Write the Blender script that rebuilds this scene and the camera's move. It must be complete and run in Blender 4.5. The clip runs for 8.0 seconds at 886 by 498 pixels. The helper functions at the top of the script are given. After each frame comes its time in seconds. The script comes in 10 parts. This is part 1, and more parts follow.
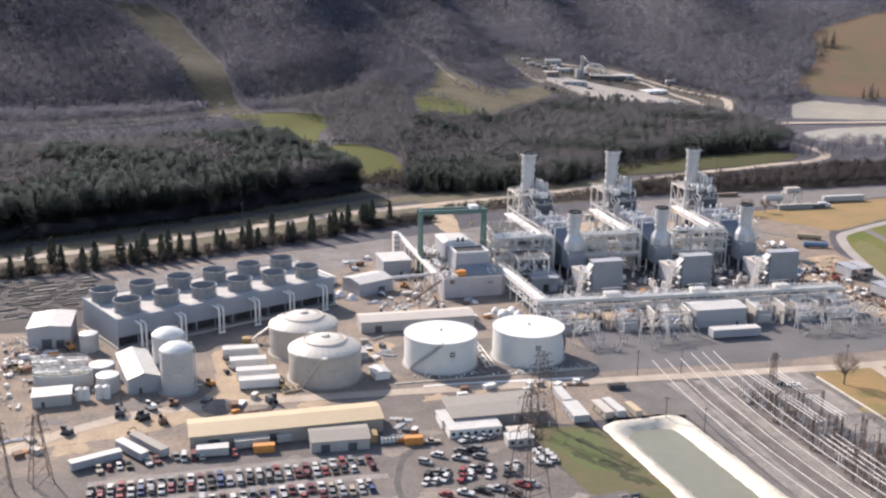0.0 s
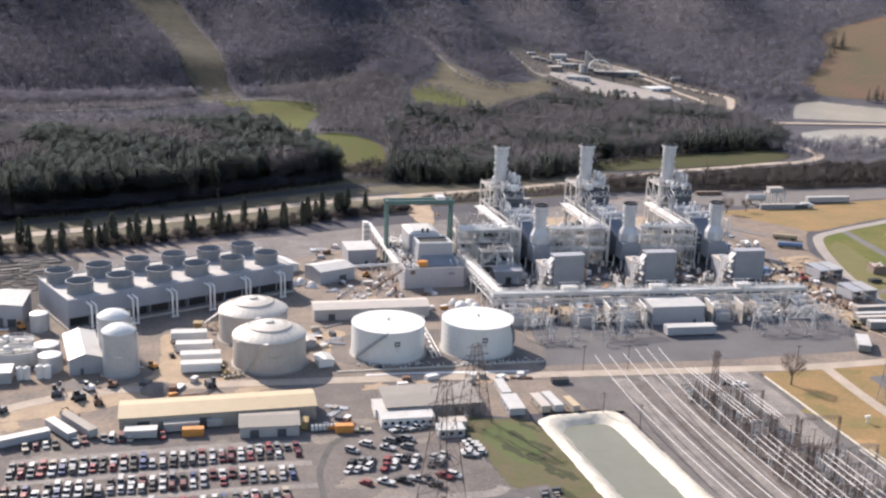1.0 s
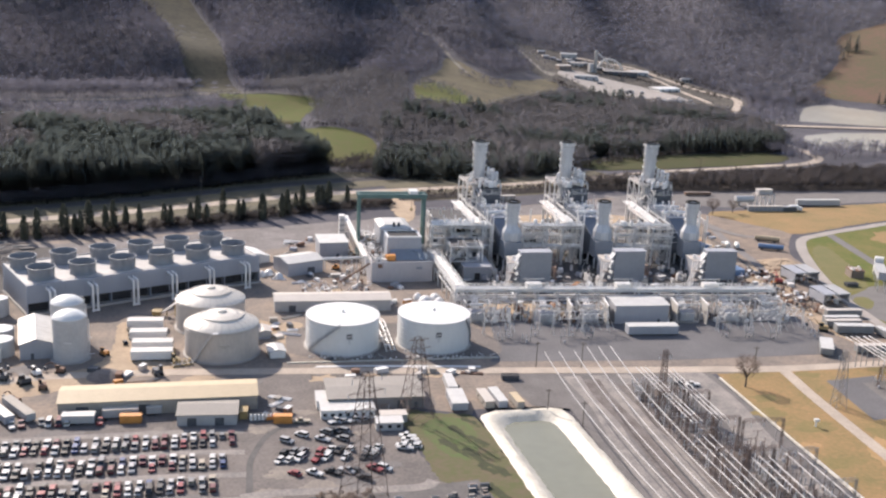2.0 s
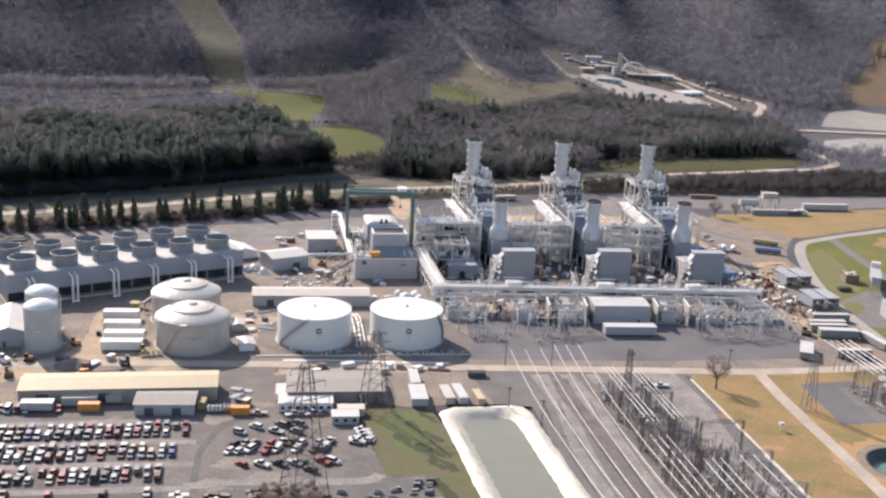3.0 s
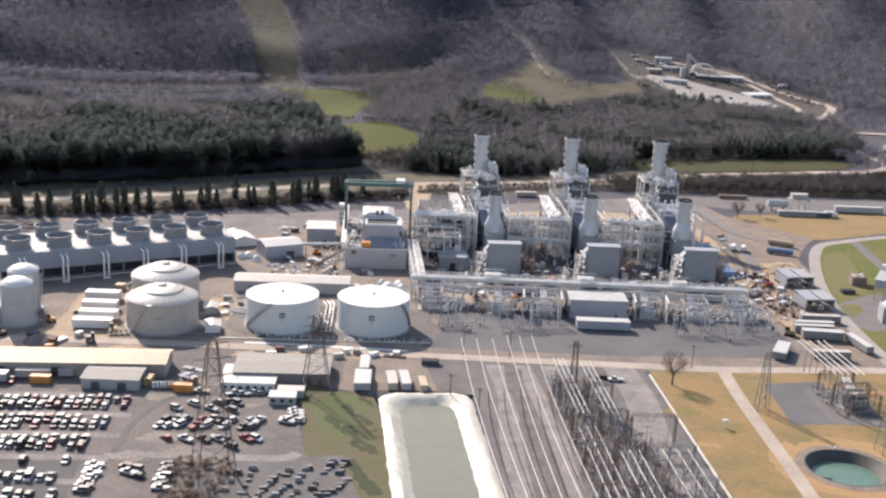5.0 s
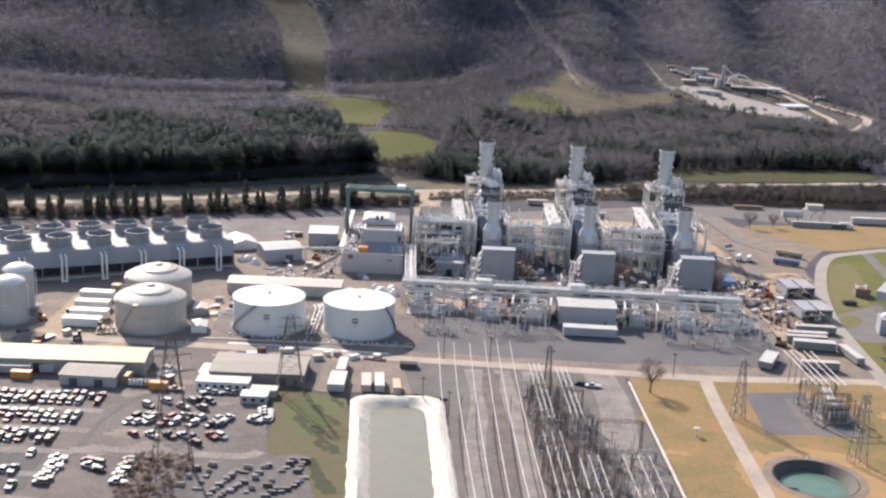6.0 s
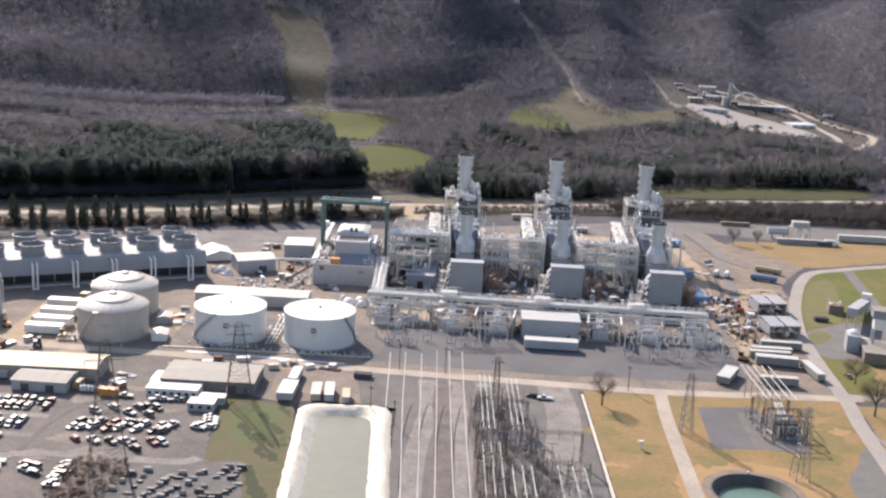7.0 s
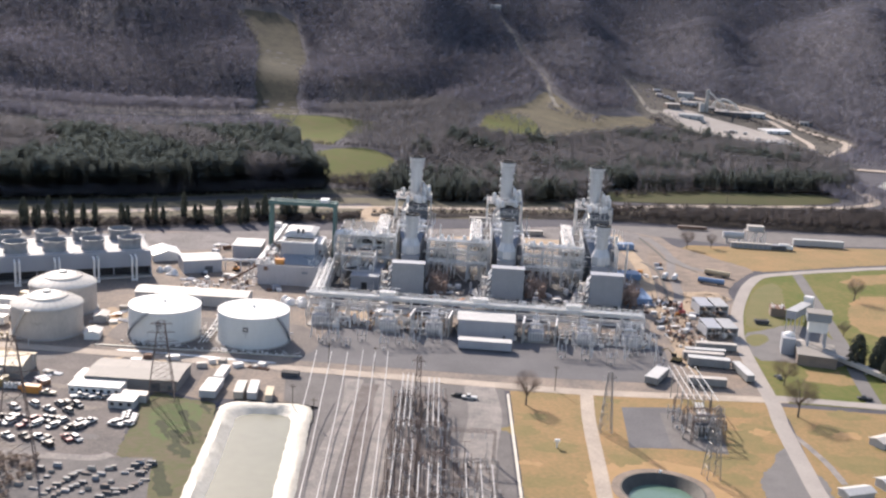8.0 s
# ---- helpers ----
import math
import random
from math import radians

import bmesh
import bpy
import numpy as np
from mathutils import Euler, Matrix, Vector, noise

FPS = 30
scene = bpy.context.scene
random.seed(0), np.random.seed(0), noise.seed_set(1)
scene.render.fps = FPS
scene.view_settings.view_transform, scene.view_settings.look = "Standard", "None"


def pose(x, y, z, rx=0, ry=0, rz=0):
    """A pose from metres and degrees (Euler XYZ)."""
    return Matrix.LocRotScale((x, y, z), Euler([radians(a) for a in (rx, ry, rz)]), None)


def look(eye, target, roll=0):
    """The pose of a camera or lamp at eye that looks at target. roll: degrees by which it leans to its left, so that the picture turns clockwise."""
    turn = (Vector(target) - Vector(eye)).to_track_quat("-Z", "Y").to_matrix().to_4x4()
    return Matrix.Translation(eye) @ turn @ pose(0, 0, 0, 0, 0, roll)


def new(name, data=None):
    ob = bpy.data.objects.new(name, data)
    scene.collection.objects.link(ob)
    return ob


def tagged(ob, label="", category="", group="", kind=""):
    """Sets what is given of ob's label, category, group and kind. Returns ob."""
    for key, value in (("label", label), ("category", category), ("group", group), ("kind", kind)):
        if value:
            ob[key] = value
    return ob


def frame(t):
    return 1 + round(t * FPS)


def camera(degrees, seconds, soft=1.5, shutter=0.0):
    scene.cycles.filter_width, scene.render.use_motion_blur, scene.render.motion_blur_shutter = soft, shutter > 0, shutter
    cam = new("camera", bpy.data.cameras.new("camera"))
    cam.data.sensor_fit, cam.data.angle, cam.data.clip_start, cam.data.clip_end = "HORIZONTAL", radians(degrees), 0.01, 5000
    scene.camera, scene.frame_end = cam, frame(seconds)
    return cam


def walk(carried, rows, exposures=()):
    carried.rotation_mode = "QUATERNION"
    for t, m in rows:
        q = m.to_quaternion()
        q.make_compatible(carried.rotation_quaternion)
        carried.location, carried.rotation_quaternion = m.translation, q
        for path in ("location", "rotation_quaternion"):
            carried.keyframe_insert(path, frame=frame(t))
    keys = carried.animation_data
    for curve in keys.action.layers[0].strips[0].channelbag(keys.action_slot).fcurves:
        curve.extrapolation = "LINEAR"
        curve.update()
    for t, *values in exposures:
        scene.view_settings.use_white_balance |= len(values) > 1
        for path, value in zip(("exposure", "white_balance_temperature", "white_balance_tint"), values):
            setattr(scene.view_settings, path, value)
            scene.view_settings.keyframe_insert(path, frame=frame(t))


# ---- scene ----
cam = camera(44.8, 8.0, soft=2.4)
PATH = [
    (0, (-105.188, -388.66, 156.45), (-104.697, -386.788, 155.944), 0.6),
    (0.5, (-90.914, -391.417, 155.849), (-90.444, -389.541, 155.337), 1.2),
    (1, (-76.99, -394.133, 155.033), (-76.536, -392.255, 154.515), 1.8),
    (1.5, (-63.034, -396.515, 154.383), (-62.599, -394.634, 153.86), 2.3),
    (3, (-21.934, -403.09, 151.357), (-21.601, -401.187, 150.839), 2.9),
    (3.5, (-7.981, -405.824, 150.665), (-7.692, -403.916, 150.142), 3.0),
    (4, (5.674, -408.228, 150.177), (5.916, -406.314, 149.65), 2.9),
    (4.5, (19.209, -410.635, 149.364), (19.404, -408.715, 148.84), 2.8),
    (6, (60.131, -415.42, 147.204), (60.178, -413.485, 146.701), 2.7),
    (6.5, (73.464, -416.508, 146.519), (73.479, -414.568, 146.032), 2.8),
    (7, (86.896, -417.068, 146.082), (86.895, -415.124, 145.609), 2.9),
    (7.5, (100.273, -417.899, 145.487), (100.271, -415.953, 145.022), 3.1),
    (8, (113.598, -418.873, 145.282), (113.601, -416.926, 144.821), 3.2),
]
walk(cam, [(t, look(eye, target, roll)) for t, eye, target, roll in PATH], [(0, 0.58, 7090, 17), (5.8, 0.51, 7060, 17), (8, 0.58, 7060, 17)])

# ---- light ----
# sun behind the plant, to the left of the view
SUN_AZ = math.atan2(-0.46, 0.89)
SUN_EL = radians(34)
world = bpy.data.worlds.new("sky")
scene.world = world
world.use_nodes = True
wn = world.node_tree
sky = wn.nodes.new("ShaderNodeTexSky")
sky.sky_type = "NISHITA"
sky.sun_disc = False
sky.sun_elevation = SUN_EL
sky.sun_rotation = SUN_AZ
wn.links.new(sky.outputs["Color"], wn.nodes["Background"].inputs["Color"])
wn.nodes["Background"].inputs["Strength"].default_value = 0.15
sun = new("sun", bpy.data.lights.new("sun", "SUN"))
sun.data.energy = 4.8
sun.data.angle = radians(0.53)
sun.data.color = (1.0, 0.955, 0.89)
sun.matrix_world = look((-230, 445, 337), (0, 0, 0))

# ---- materials ----
MATS = {}


def surf(name, base, second=None, rough=0.8, metal=0.0, big=12.0, fine=1.2, mix=0.5, bump=0.0, island=0.0, stretch=(1, 1, 1), veil=0.0, gaps=0.0):
    """A surface of two tones, broken by noise at two scales (sizes in metres); veil lets light through thin twigs and leaves, gaps opens a spray of twigs."""
    if name in MATS:
        return MATS[name]
    m = bpy.data.materials.new(name)
    m.use_nodes = True
    nt = m.node_tree
    b = nt.nodes["Principled BSDF"]
    b.inputs["Roughness"].default_value = rough
    b.inputs["Metallic"].default_value = metal
    second = second or tuple(c * 0.72 for c in base)
    geo = nt.nodes.new("ShaderNodeNewGeometry")
    mp = nt.nodes.new("ShaderNodeMapping")
    mp.inputs["Scale"].default_value = stretch
    nt.links.new(geo.outputs["Position"], mp.inputs["Vector"])
    n1 = nt.nodes.new("ShaderNodeTexNoise")
    n1.inputs["Scale"].default_value = 1.0 / big
    n1.inputs["Detail"].default_value = 9
    n1.inputs["Roughness"].default_value = 0.62
    n2 = nt.nodes.new("ShaderNodeTexNoise")
    n2.inputs["Scale"].default_value = 1.0 / fine
    n2.inputs["Detail"].default_value = 3
    for n in (n1, n2):
        nt.links.new(mp.outputs["Vector"], n.inputs["Vector"])
    add = nt.nodes.new("ShaderNodeMath")
    add.operation = "MULTIPLY_ADD"
    add.inputs[1].default_value = 0.5
    nt.links.new(n2.outputs["Fac"], add.inputs[0])
    half = nt.nodes.new("ShaderNodeMath")
    half.operation = "MULTIPLY"
    half.inputs[1].default_value = 0.75
    nt.links.new(n1.outputs["Fac"], half.inputs[0])
    nt.links.new(half.outputs[0], add.inputs[2])
    last = add
    if island:
        geo2 = nt.nodes.new("ShaderNodeMath")
        geo2.operation = "MULTIPLY_ADD"
        geo2.inputs[1].default_value = island
        nt.links.new(geo.outputs["Random Per Island"], geo2.inputs[0])
        nt.links.new(add.outputs[0], geo2.inputs[2])
        last = geo2
    ramp = nt.nodes.new("ShaderNodeValToRGB")
    spread = 0.30 * (1.05 - mix)
    ramp.color_ramp.elements[0].position = max(0.0, 0.62 + island / 2 - spread)
    ramp.color_ramp.elements[1].position = min(1.0, 0.62 + island / 2 + spread)
    ramp.color_ramp.elements[0].color = (*second, 1)
    ramp.color_ramp.elements[1].color = (*base, 1)
    nt.links.new(last.outputs[0], ramp.inputs["Fac"])
    nt.links.new(ramp.outputs["Color"], b.inputs["Base Color"])
    if bump:
        bp = nt.nodes.new("ShaderNodeBump")
        bp.inputs["Strength"].default_value = bump
        bp.inputs["Distance"].default_value = 0.3
        nt.links.new(n2.outputs["Fac"], bp.inputs["Height"])
        nt.links.new(bp.outputs["Normal"], b.inputs["Normal"])
    if veil:
        b.inputs["Specular IOR Level"].default_value = 0.08
        tr = nt.nodes.new("ShaderNodeBsdfTranslucent")
        mx = nt.nodes.new("ShaderNodeMixShader")
        mx.inputs["Fac"].default_value = veil
        nt.links.new(ramp.outputs["Color"], tr.inputs["Color"])
        nt.links.new(b.outputs["BSDF"], mx.inputs[1])
        nt.links.new(tr.outputs["BSDF"], mx.inputs[2])
        nt.links.new(mx.outputs["Shader"], nt.nodes["Material Output"].inputs["Surface"])
        if gaps:
            op = nt.nodes.new("ShaderNodeBsdfTransparent")
            my = nt.nodes.new("ShaderNodeMixShader")
            my.inputs["Fac"].default_value = gaps
            nt.links.new(mx.outputs["Shader"], my.inputs[1])
            nt.links.new(op.outputs["BSDF"], my.inputs[2])
            nt.links.new(my.outputs["Shader"], nt.nodes["Material Output"].inputs["Surface"])
    MATS[name] = m
    return m


def matt(m, level=0.1):
    """Takes the sheen off loose ground cover."""
    m.node_tree.nodes["Principled BSDF"].inputs["Specular IOR Level"].default_value = level
    return m


# ground
# The floor's blue cast is distance haze put into the colour.
M_EARTH = surf("woodland_floor", (0.112, 0.108, 0.12), (0.082, 0.08, 0.09), 0.95, big=30, fine=3)
matt(M_EARTH)
M_DIRT = surf("packed_earth", (0.265, 0.21, 0.168), (0.135, 0.118, 0.106), 0.95, big=18, fine=1.5, mix=0.55, bump=0.3)
M_TAN = surf("tan_earth", (0.42, 0.32, 0.22), (0.28, 0.212, 0.15), 0.95, big=8, fine=1.2, bump=0.3)
M_DULLGRAVEL = surf("dull_gravel", (0.072, 0.065, 0.062), (0.044, 0.04, 0.038), 0.95, big=15, fine=1.2, mix=0.5, bump=0.3)
M_BACKGRAVEL = surf("worn_back_gravel", (0.21, 0.19, 0.184), (0.115, 0.104, 0.098), 0.95, big=14, fine=1.5, mix=0.6, bump=0.3)
M_GRAVEL = surf("grey_gravel", (0.188, 0.162, 0.147), (0.098, 0.088, 0.083), 0.95, big=20, fine=1.0, mix=0.55, bump=0.3)
M_SPILL = surf("spilled_sandy_gravel", (0.26, 0.222, 0.185), (0.155, 0.14, 0.128), 0.95, big=6, fine=1.0, mix=0.5, bump=0.3)
M_WORN = surf("worn_gravel", (0.18, 0.165, 0.155), (0.125, 0.116, 0.112), 0.95, big=6, fine=1.0, mix=0.5, bump=0.3)
M_MUD = surf("churned_brown_earth", (0.265, 0.203, 0.155), (0.15, 0.122, 0.102), 0.95, big=9, fine=1.0, mix=0.6, bump=0.4)
# Dark tone holds the shade under the boilers; the dark furrow uses it too.
M_SLAB = surf("oily_concrete_slab", (0.10, 0.094, 0.092), (0.06, 0.057, 0.056), 0.85, big=7, fine=0.8, mix=0.5)
M_SANDTRACK = surf("sandy_track", (0.29, 0.26, 0.235), (0.15, 0.14, 0.135), 0.95, big=7, fine=1.0, mix=0.5, bump=0.3)
M_RUSTYGRAVEL = surf("rust_stained_gravel", (0.17, 0.15, 0.142), (0.10, 0.082, 0.074), 0.95, big=6, fine=0.9, mix=0.6, bump=0.3)
M_STOREYARD = surf("stained_yard_asphalt", (0.14, 0.128, 0.122), (0.085, 0.08, 0.078), 0.9, big=6, fine=0.8, mix=0.5)
M_PALEGRAVEL = surf("pale_gravel", (0.215, 0.198, 0.19), (0.15, 0.138, 0.132), 0.95, big=10, fine=1.0, mix=0.4, bump=0.3)
M_YARD = surf("crushed_stone_yard", (0.145, 0.14, 0.143), (0.09, 0.088, 0.092), 0.95, big=26, fine=0.8, mix=0.5, bump=0.2)
M_YARDBROWN = surf("brown_grey_stone", (0.165, 0.152, 0.146), (0.10, 0.092, 0.088), 0.95, big=14, fine=0.8, mix=0.5, bump=0.2)
M_ASPHALT = surf("worn_asphalt", (0.10, 0.098, 0.097), (0.07, 0.068, 0.067), 0.9, big=9, fine=0.8, mix=0.3)
M_PALEROAD = surf("pale_road", (0.45, 0.375, 0.305), (0.30, 0.255, 0.21), 0.92, big=12, fine=1.0)
M_ROAD = surf("grey_road", (0.355, 0.32, 0.288), (0.265, 0.24, 0.218), 0.92, big=12, fine=1.0, mix=0.3)
M_DRYGRASS = surf("dry_grass", (0.33, 0.192, 0.088), (0.15, 0.128, 0.048), 0.95, big=20, fine=1.6, mix=0.3, bump=0.3)
M_GREENPATCH = surf("greening_grass", (0.14, 0.127, 0.045), (0.25, 0.168, 0.07), 0.95, big=6, fine=1.2, mix=0.2, bump=0.3)
M_OLIVEGRASS = surf("olive_grass", (0.118, 0.122, 0.04), (0.165, 0.138, 0.055), 0.95, big=9, fine=1.6, mix=0.3, bump=0.3)
M_BAREPATCH = surf("scorched_grass", (0.37, 0.225, 0.11), (0.31, 0.20, 0.085), 0.95, big=6, fine=2.5, mix=0.4, bump=0.3)
M_GREENGRASS = matt(surf("spring_grass", (0.098, 0.122, 0.032), (0.17, 0.145, 0.056), 0.95, big=26, fine=3, mix=0.55, bump=0.3), 0.2)
M_LOTGRASS = surf("rough_green_grass", (0.086, 0.094, 0.034), (0.12, 0.094, 0.055), 0.95, big=7, fine=2.0, mix=0.65, bump=0.3)
M_FRESHGRASS = surf("fresh_green_grass", (0.08, 0.118, 0.034), (0.095, 0.094, 0.04), 0.95, big=5, fine=1.6, mix=0.6, bump=0.3)
# Grass green darkened to paint shadow streaks.
M_STREAKGRASS = surf("dark_rank_grass", (0.048, 0.056, 0.021), (0.036, 0.038, 0.018), 0.95, big=4, fine=1.2, mix=0.5, bump=0.3)
M_FIELD = matt(surf("pasture", (0.096, 0.118, 0.036), (0.125, 0.112, 0.05), 0.95, big=22, fine=3, mix=0.5))
M_THICKETGROUND = matt(surf("dark_leaf_litter", (0.06, 0.052, 0.048), (0.04, 0.036, 0.034), 0.95, big=8, fine=1.5))
M_SLOPE = surf("dry_slope_grass", (0.125, 0.108, 0.066), (0.085, 0.075, 0.05), 0.95, big=25, fine=3)
M_HILLGRASS = surf("dull_hill_grass", (0.078, 0.072, 0.052), (0.045, 0.044, 0.036), 0.95, big=14, fine=3, mix=0.6)
matt(M_HILLGRASS)
M_WORKSEARTH = matt(surf("grey_brown_earth", (0.12, 0.108, 0.094), (0.07, 0.066, 0.06), 0.95, big=22, fine=3, mix=0.6))
M_HILLMEADOW = matt(surf("olive_hill_meadow", (0.155, 0.135, 0.088), (0.10, 0.088, 0.066), 0.95, big=22, fine=3, mix=0.6))
M_BANKGRASS = matt(surf("dull_bank_grass", (0.06, 0.07, 0.03), (0.078, 0.07, 0.04), 0.95, big=16, fine=3, mix=0.5))
M_SLOPETRACK = surf("pale_hill_track", (0.22, 0.20, 0.165), (0.12, 0.108, 0.09), 0.95, big=25, fine=3, mix=0.5)
M_BROWNFIELD = matt(surf("brown_field", (0.155, 0.098, 0.074), (0.108, 0.098, 0.06), 0.95, big=70, fine=6, mix=0.6))
M_LOTPAVE = surf("grey_worn_paving", (0.175, 0.165, 0.158), (0.125, 0.118, 0.114), 0.9, big=7, fine=0.9, mix=0.4)
M_LINER = surf("white_liner", (0.64, 0.60, 0.515), (0.46, 0.425, 0.35), 0.6, big=5, fine=0.9, mix=0.45, bump=0.6)
M_POND = surf("settling_pond_water", (0.205, 0.203, 0.148), (0.18, 0.18, 0.13), 0.25, big=30, fine=5)
M_BASIN = surf("green_basin_water", (0.125, 0.205, 0.155), (0.10, 0.175, 0.135), 0.2, big=20, fine=3)
# Pale base colour paints the bright sky mirrored in the lake.
M_LAKE = surf("muddy_lake_water", (0.50, 0.48, 0.42), (0.43, 0.41, 0.35), 0.12, big=60, fine=8)
M_WETBANK = surf("dark_wet_bank", (0.085, 0.078, 0.068), (0.05, 0.047, 0.042), 0.7, big=4, fine=0.6)
# built
M_WHITE = surf("white_paint", (0.74, 0.735, 0.715), (0.62, 0.615, 0.595), 0.45, big=8, fine=0.8, mix=0.2)
M_TANKSHELL = surf("white_tank_steel", (0.66, 0.675, 0.665), (0.57, 0.585, 0.575), 0.4, big=7, fine=1.0, mix=0.2, stretch=(1, 1, 0.25))
M_SILO = surf("grey_silo_steel", (0.50, 0.50, 0.495), (0.37, 0.37, 0.37), 0.45, big=5, fine=0.8, mix=0.15)
M_BEIGE = surf("beige_tank_paint", (0.50, 0.455, 0.41), (0.37, 0.335, 0.305), 0.5, big=5, fine=0.8, mix=0.25, stretch=(1, 1, 0.4))
M_BEIGEROOF = surf("beige_dome_paint", (0.66, 0.62, 0.55), (0.55, 0.51, 0.45), 0.5, big=4, fine=0.8, mix=0.25)
M_SILVER = surf("galvanised_steel", (0.70, 0.705, 0.71), (0.55, 0.555, 0.56), 0.45, 0.2, big=4, fine=0.5, mix=0.3)
M_LAG = surf("aluminium_lagging", (0.77, 0.77, 0.765), (0.62, 0.62, 0.62), 0.4, 0.1, big=3, fine=0.5, mix=0.35)
M_STACK = surf("stack_steel", (0.56, 0.575, 0.59), (0.40, 0.415, 0.435), 0.45, 0.2, big=3, fine=0.6, mix=0.45, stretch=(1, 1, 0.15))
M_STACKTOP = surf("sooty_stack_top", (0.45, 0.46, 0.47), (0.32, 0.325, 0.33), 0.6, 0.3, big=2, fine=0.4)
# Black for the sooty rims and for the shade painted in the stack mouths.
M_SOOTSHADE = surf("soot_black", (0.02, 0.02, 0.02), (0.012, 0.012, 0.012), 0.9)
M_CTWALL = surf("cooling_tower_cladding", (0.285, 0.308, 0.35), (0.25, 0.27, 0.308), 0.6, big=9, fine=0.7, mix=0.1)
M_CTDECK = surf("cooling_tower_deck", (0.46, 0.45, 0.44), (0.33, 0.322, 0.315), 0.7, big=5, fine=0.7, mix=0.35)
M_CTFAN = surf("fan_stack_plastic", (0.235, 0.25, 0.27), (0.18, 0.19, 0.205), 0.55, big=3, fine=0.5, mix=0.3)
# Near-black that paints the shade inside openings.
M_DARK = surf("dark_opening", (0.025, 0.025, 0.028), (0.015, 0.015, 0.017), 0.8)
M_GREYCLAD = surf("grey_cladding", (0.36, 0.37, 0.40), (0.30, 0.31, 0.335), 0.55, big=5, fine=0.6, mix=0.25, stretch=(1, 1, 0.2))
M_HALLWALL = surf("hall_wall_sheet", (0.47, 0.45, 0.455), (0.39, 0.375, 0.38), 0.6, big=5, fine=0.7, mix=0.3, stretch=(1, 1, 0.25))
M_BLUEGREY = surf("blue_grey_panel", (0.24, 0.265, 0.30), (0.20, 0.22, 0.25), 0.5, big=4, fine=0.7, mix=0.3)
M_CASING = surf("boiler_casing", (0.14, 0.168, 0.215), (0.10, 0.122, 0.158), 0.5, big=4, fine=0.7, mix=0.3)
M_DARKSTEEL = surf("dark_steel", (0.10, 0.11, 0.125), (0.065, 0.07, 0.08), 0.6, 0.3, big=3, fine=0.5)
M_STEEL = surf("galvanised_frame", (0.64, 0.635, 0.625), (0.46, 0.455, 0.45), 0.5, 0.05, big=3, fine=0.5)
M_PALE = surf("pale_pipework", (0.80, 0.775, 0.74), (0.57, 0.55, 0.525), 0.45, 0.05, big=3, fine=0.5)
M_PLATFORM = surf("pale_platform", (0.42, 0.37, 0.335), (0.24, 0.215, 0.20), 0.7, big=3, fine=0.5)
M_ROOFWHITE = surf("white_roof_sheet", (0.56, 0.55, 0.525), (0.44, 0.43, 0.41), 0.5, big=4, fine=0.8, mix=0.35)
M_ROOFCREAM = surf("cream_roof_sheet", (0.52, 0.415, 0.272), (0.43, 0.34, 0.222), 0.6, big=6, fine=0.8, mix=0.25)
M_STOREROOF = surf("faded_store_roof", (0.27, 0.248, 0.222), (0.225, 0.206, 0.185), 0.7, big=5, fine=0.8, mix=0.4)
M_STOREWALL = surf("dull_store_wall", (0.22, 0.21, 0.205), (0.17, 0.162, 0.158), 0.7, big=4, fine=0.6)
M_ROOFGREY = surf("grey_roof_sheet", (0.28, 0.258, 0.23), (0.225, 0.206, 0.184), 0.7, big=8, fine=0.8, mix=0.3)
M_ROOFPALE = surf("pale_roof_sheet", (0.52, 0.475, 0.425), (0.44, 0.40, 0.36), 0.6, big=6, fine=0.8, mix=0.3)
M_WALLTAN = surf("tan_wall_sheet", (0.36, 0.33, 0.29), (0.29, 0.265, 0.235), 0.7, big=4, fine=0.6)
M_WALLGREY = surf("grey_wall_sheet", (0.40, 0.40, 0.40), (0.33, 0.33, 0.33), 0.6, big=4, fine=0.6)
M_TRAILSIDE = surf("dull_trailer_side", (0.235, 0.24, 0.24), (0.18, 0.185, 0.185), 0.6, big=3, fine=0.6)
M_WALLBROWN = surf("brown_brick_wall", (0.24, 0.19, 0.16), (0.17, 0.14, 0.12), 0.85, big=3, fine=0.4)
M_CRANE = surf("green_crane_paint", (0.075, 0.155, 0.145), (0.055, 0.115, 0.11), 0.5, big=4, fine=0.5)
M_ORANGE = surf("orange_container", (0.62, 0.26, 0.06), (0.48, 0.20, 0.05), 0.55, big=2, fine=0.4)
M_YELLOW = surf("yellow_machine_paint", (0.38, 0.27, 0.11), (0.22, 0.165, 0.09), 0.55, big=1.5, fine=0.3)
M_BLUE = surf("blue_container", (0.17, 0.27, 0.42), (0.12, 0.20, 0.33), 0.5, big=2, fine=0.4)
M_RED = surf("red_paint", (0.36, 0.05, 0.045), (0.26, 0.04, 0.04), 0.5, big=2, fine=0.4)
M_RUST = surf("rusty_steel", (0.22, 0.125, 0.085), (0.13, 0.078, 0.058), 0.85, big=1.5, fine=0.3)
M_CONC = surf("weathered_concrete", (0.40, 0.38, 0.355), (0.31, 0.295, 0.275), 0.85, big=3, fine=0.5)
M_INSUL = surf("grey_porcelain", (0.52, 0.53, 0.54), (0.42, 0.43, 0.44), 0.3)
M_WIRE = surf("bright_conductor", (0.60, 0.58, 0.555), (0.48, 0.46, 0.445), 0.4, 0.1)
M_LATTICE = surf("dull_lattice_steel", (0.34, 0.33, 0.325), (0.24, 0.225, 0.215), 0.6, 0.3, big=2, fine=0.4)
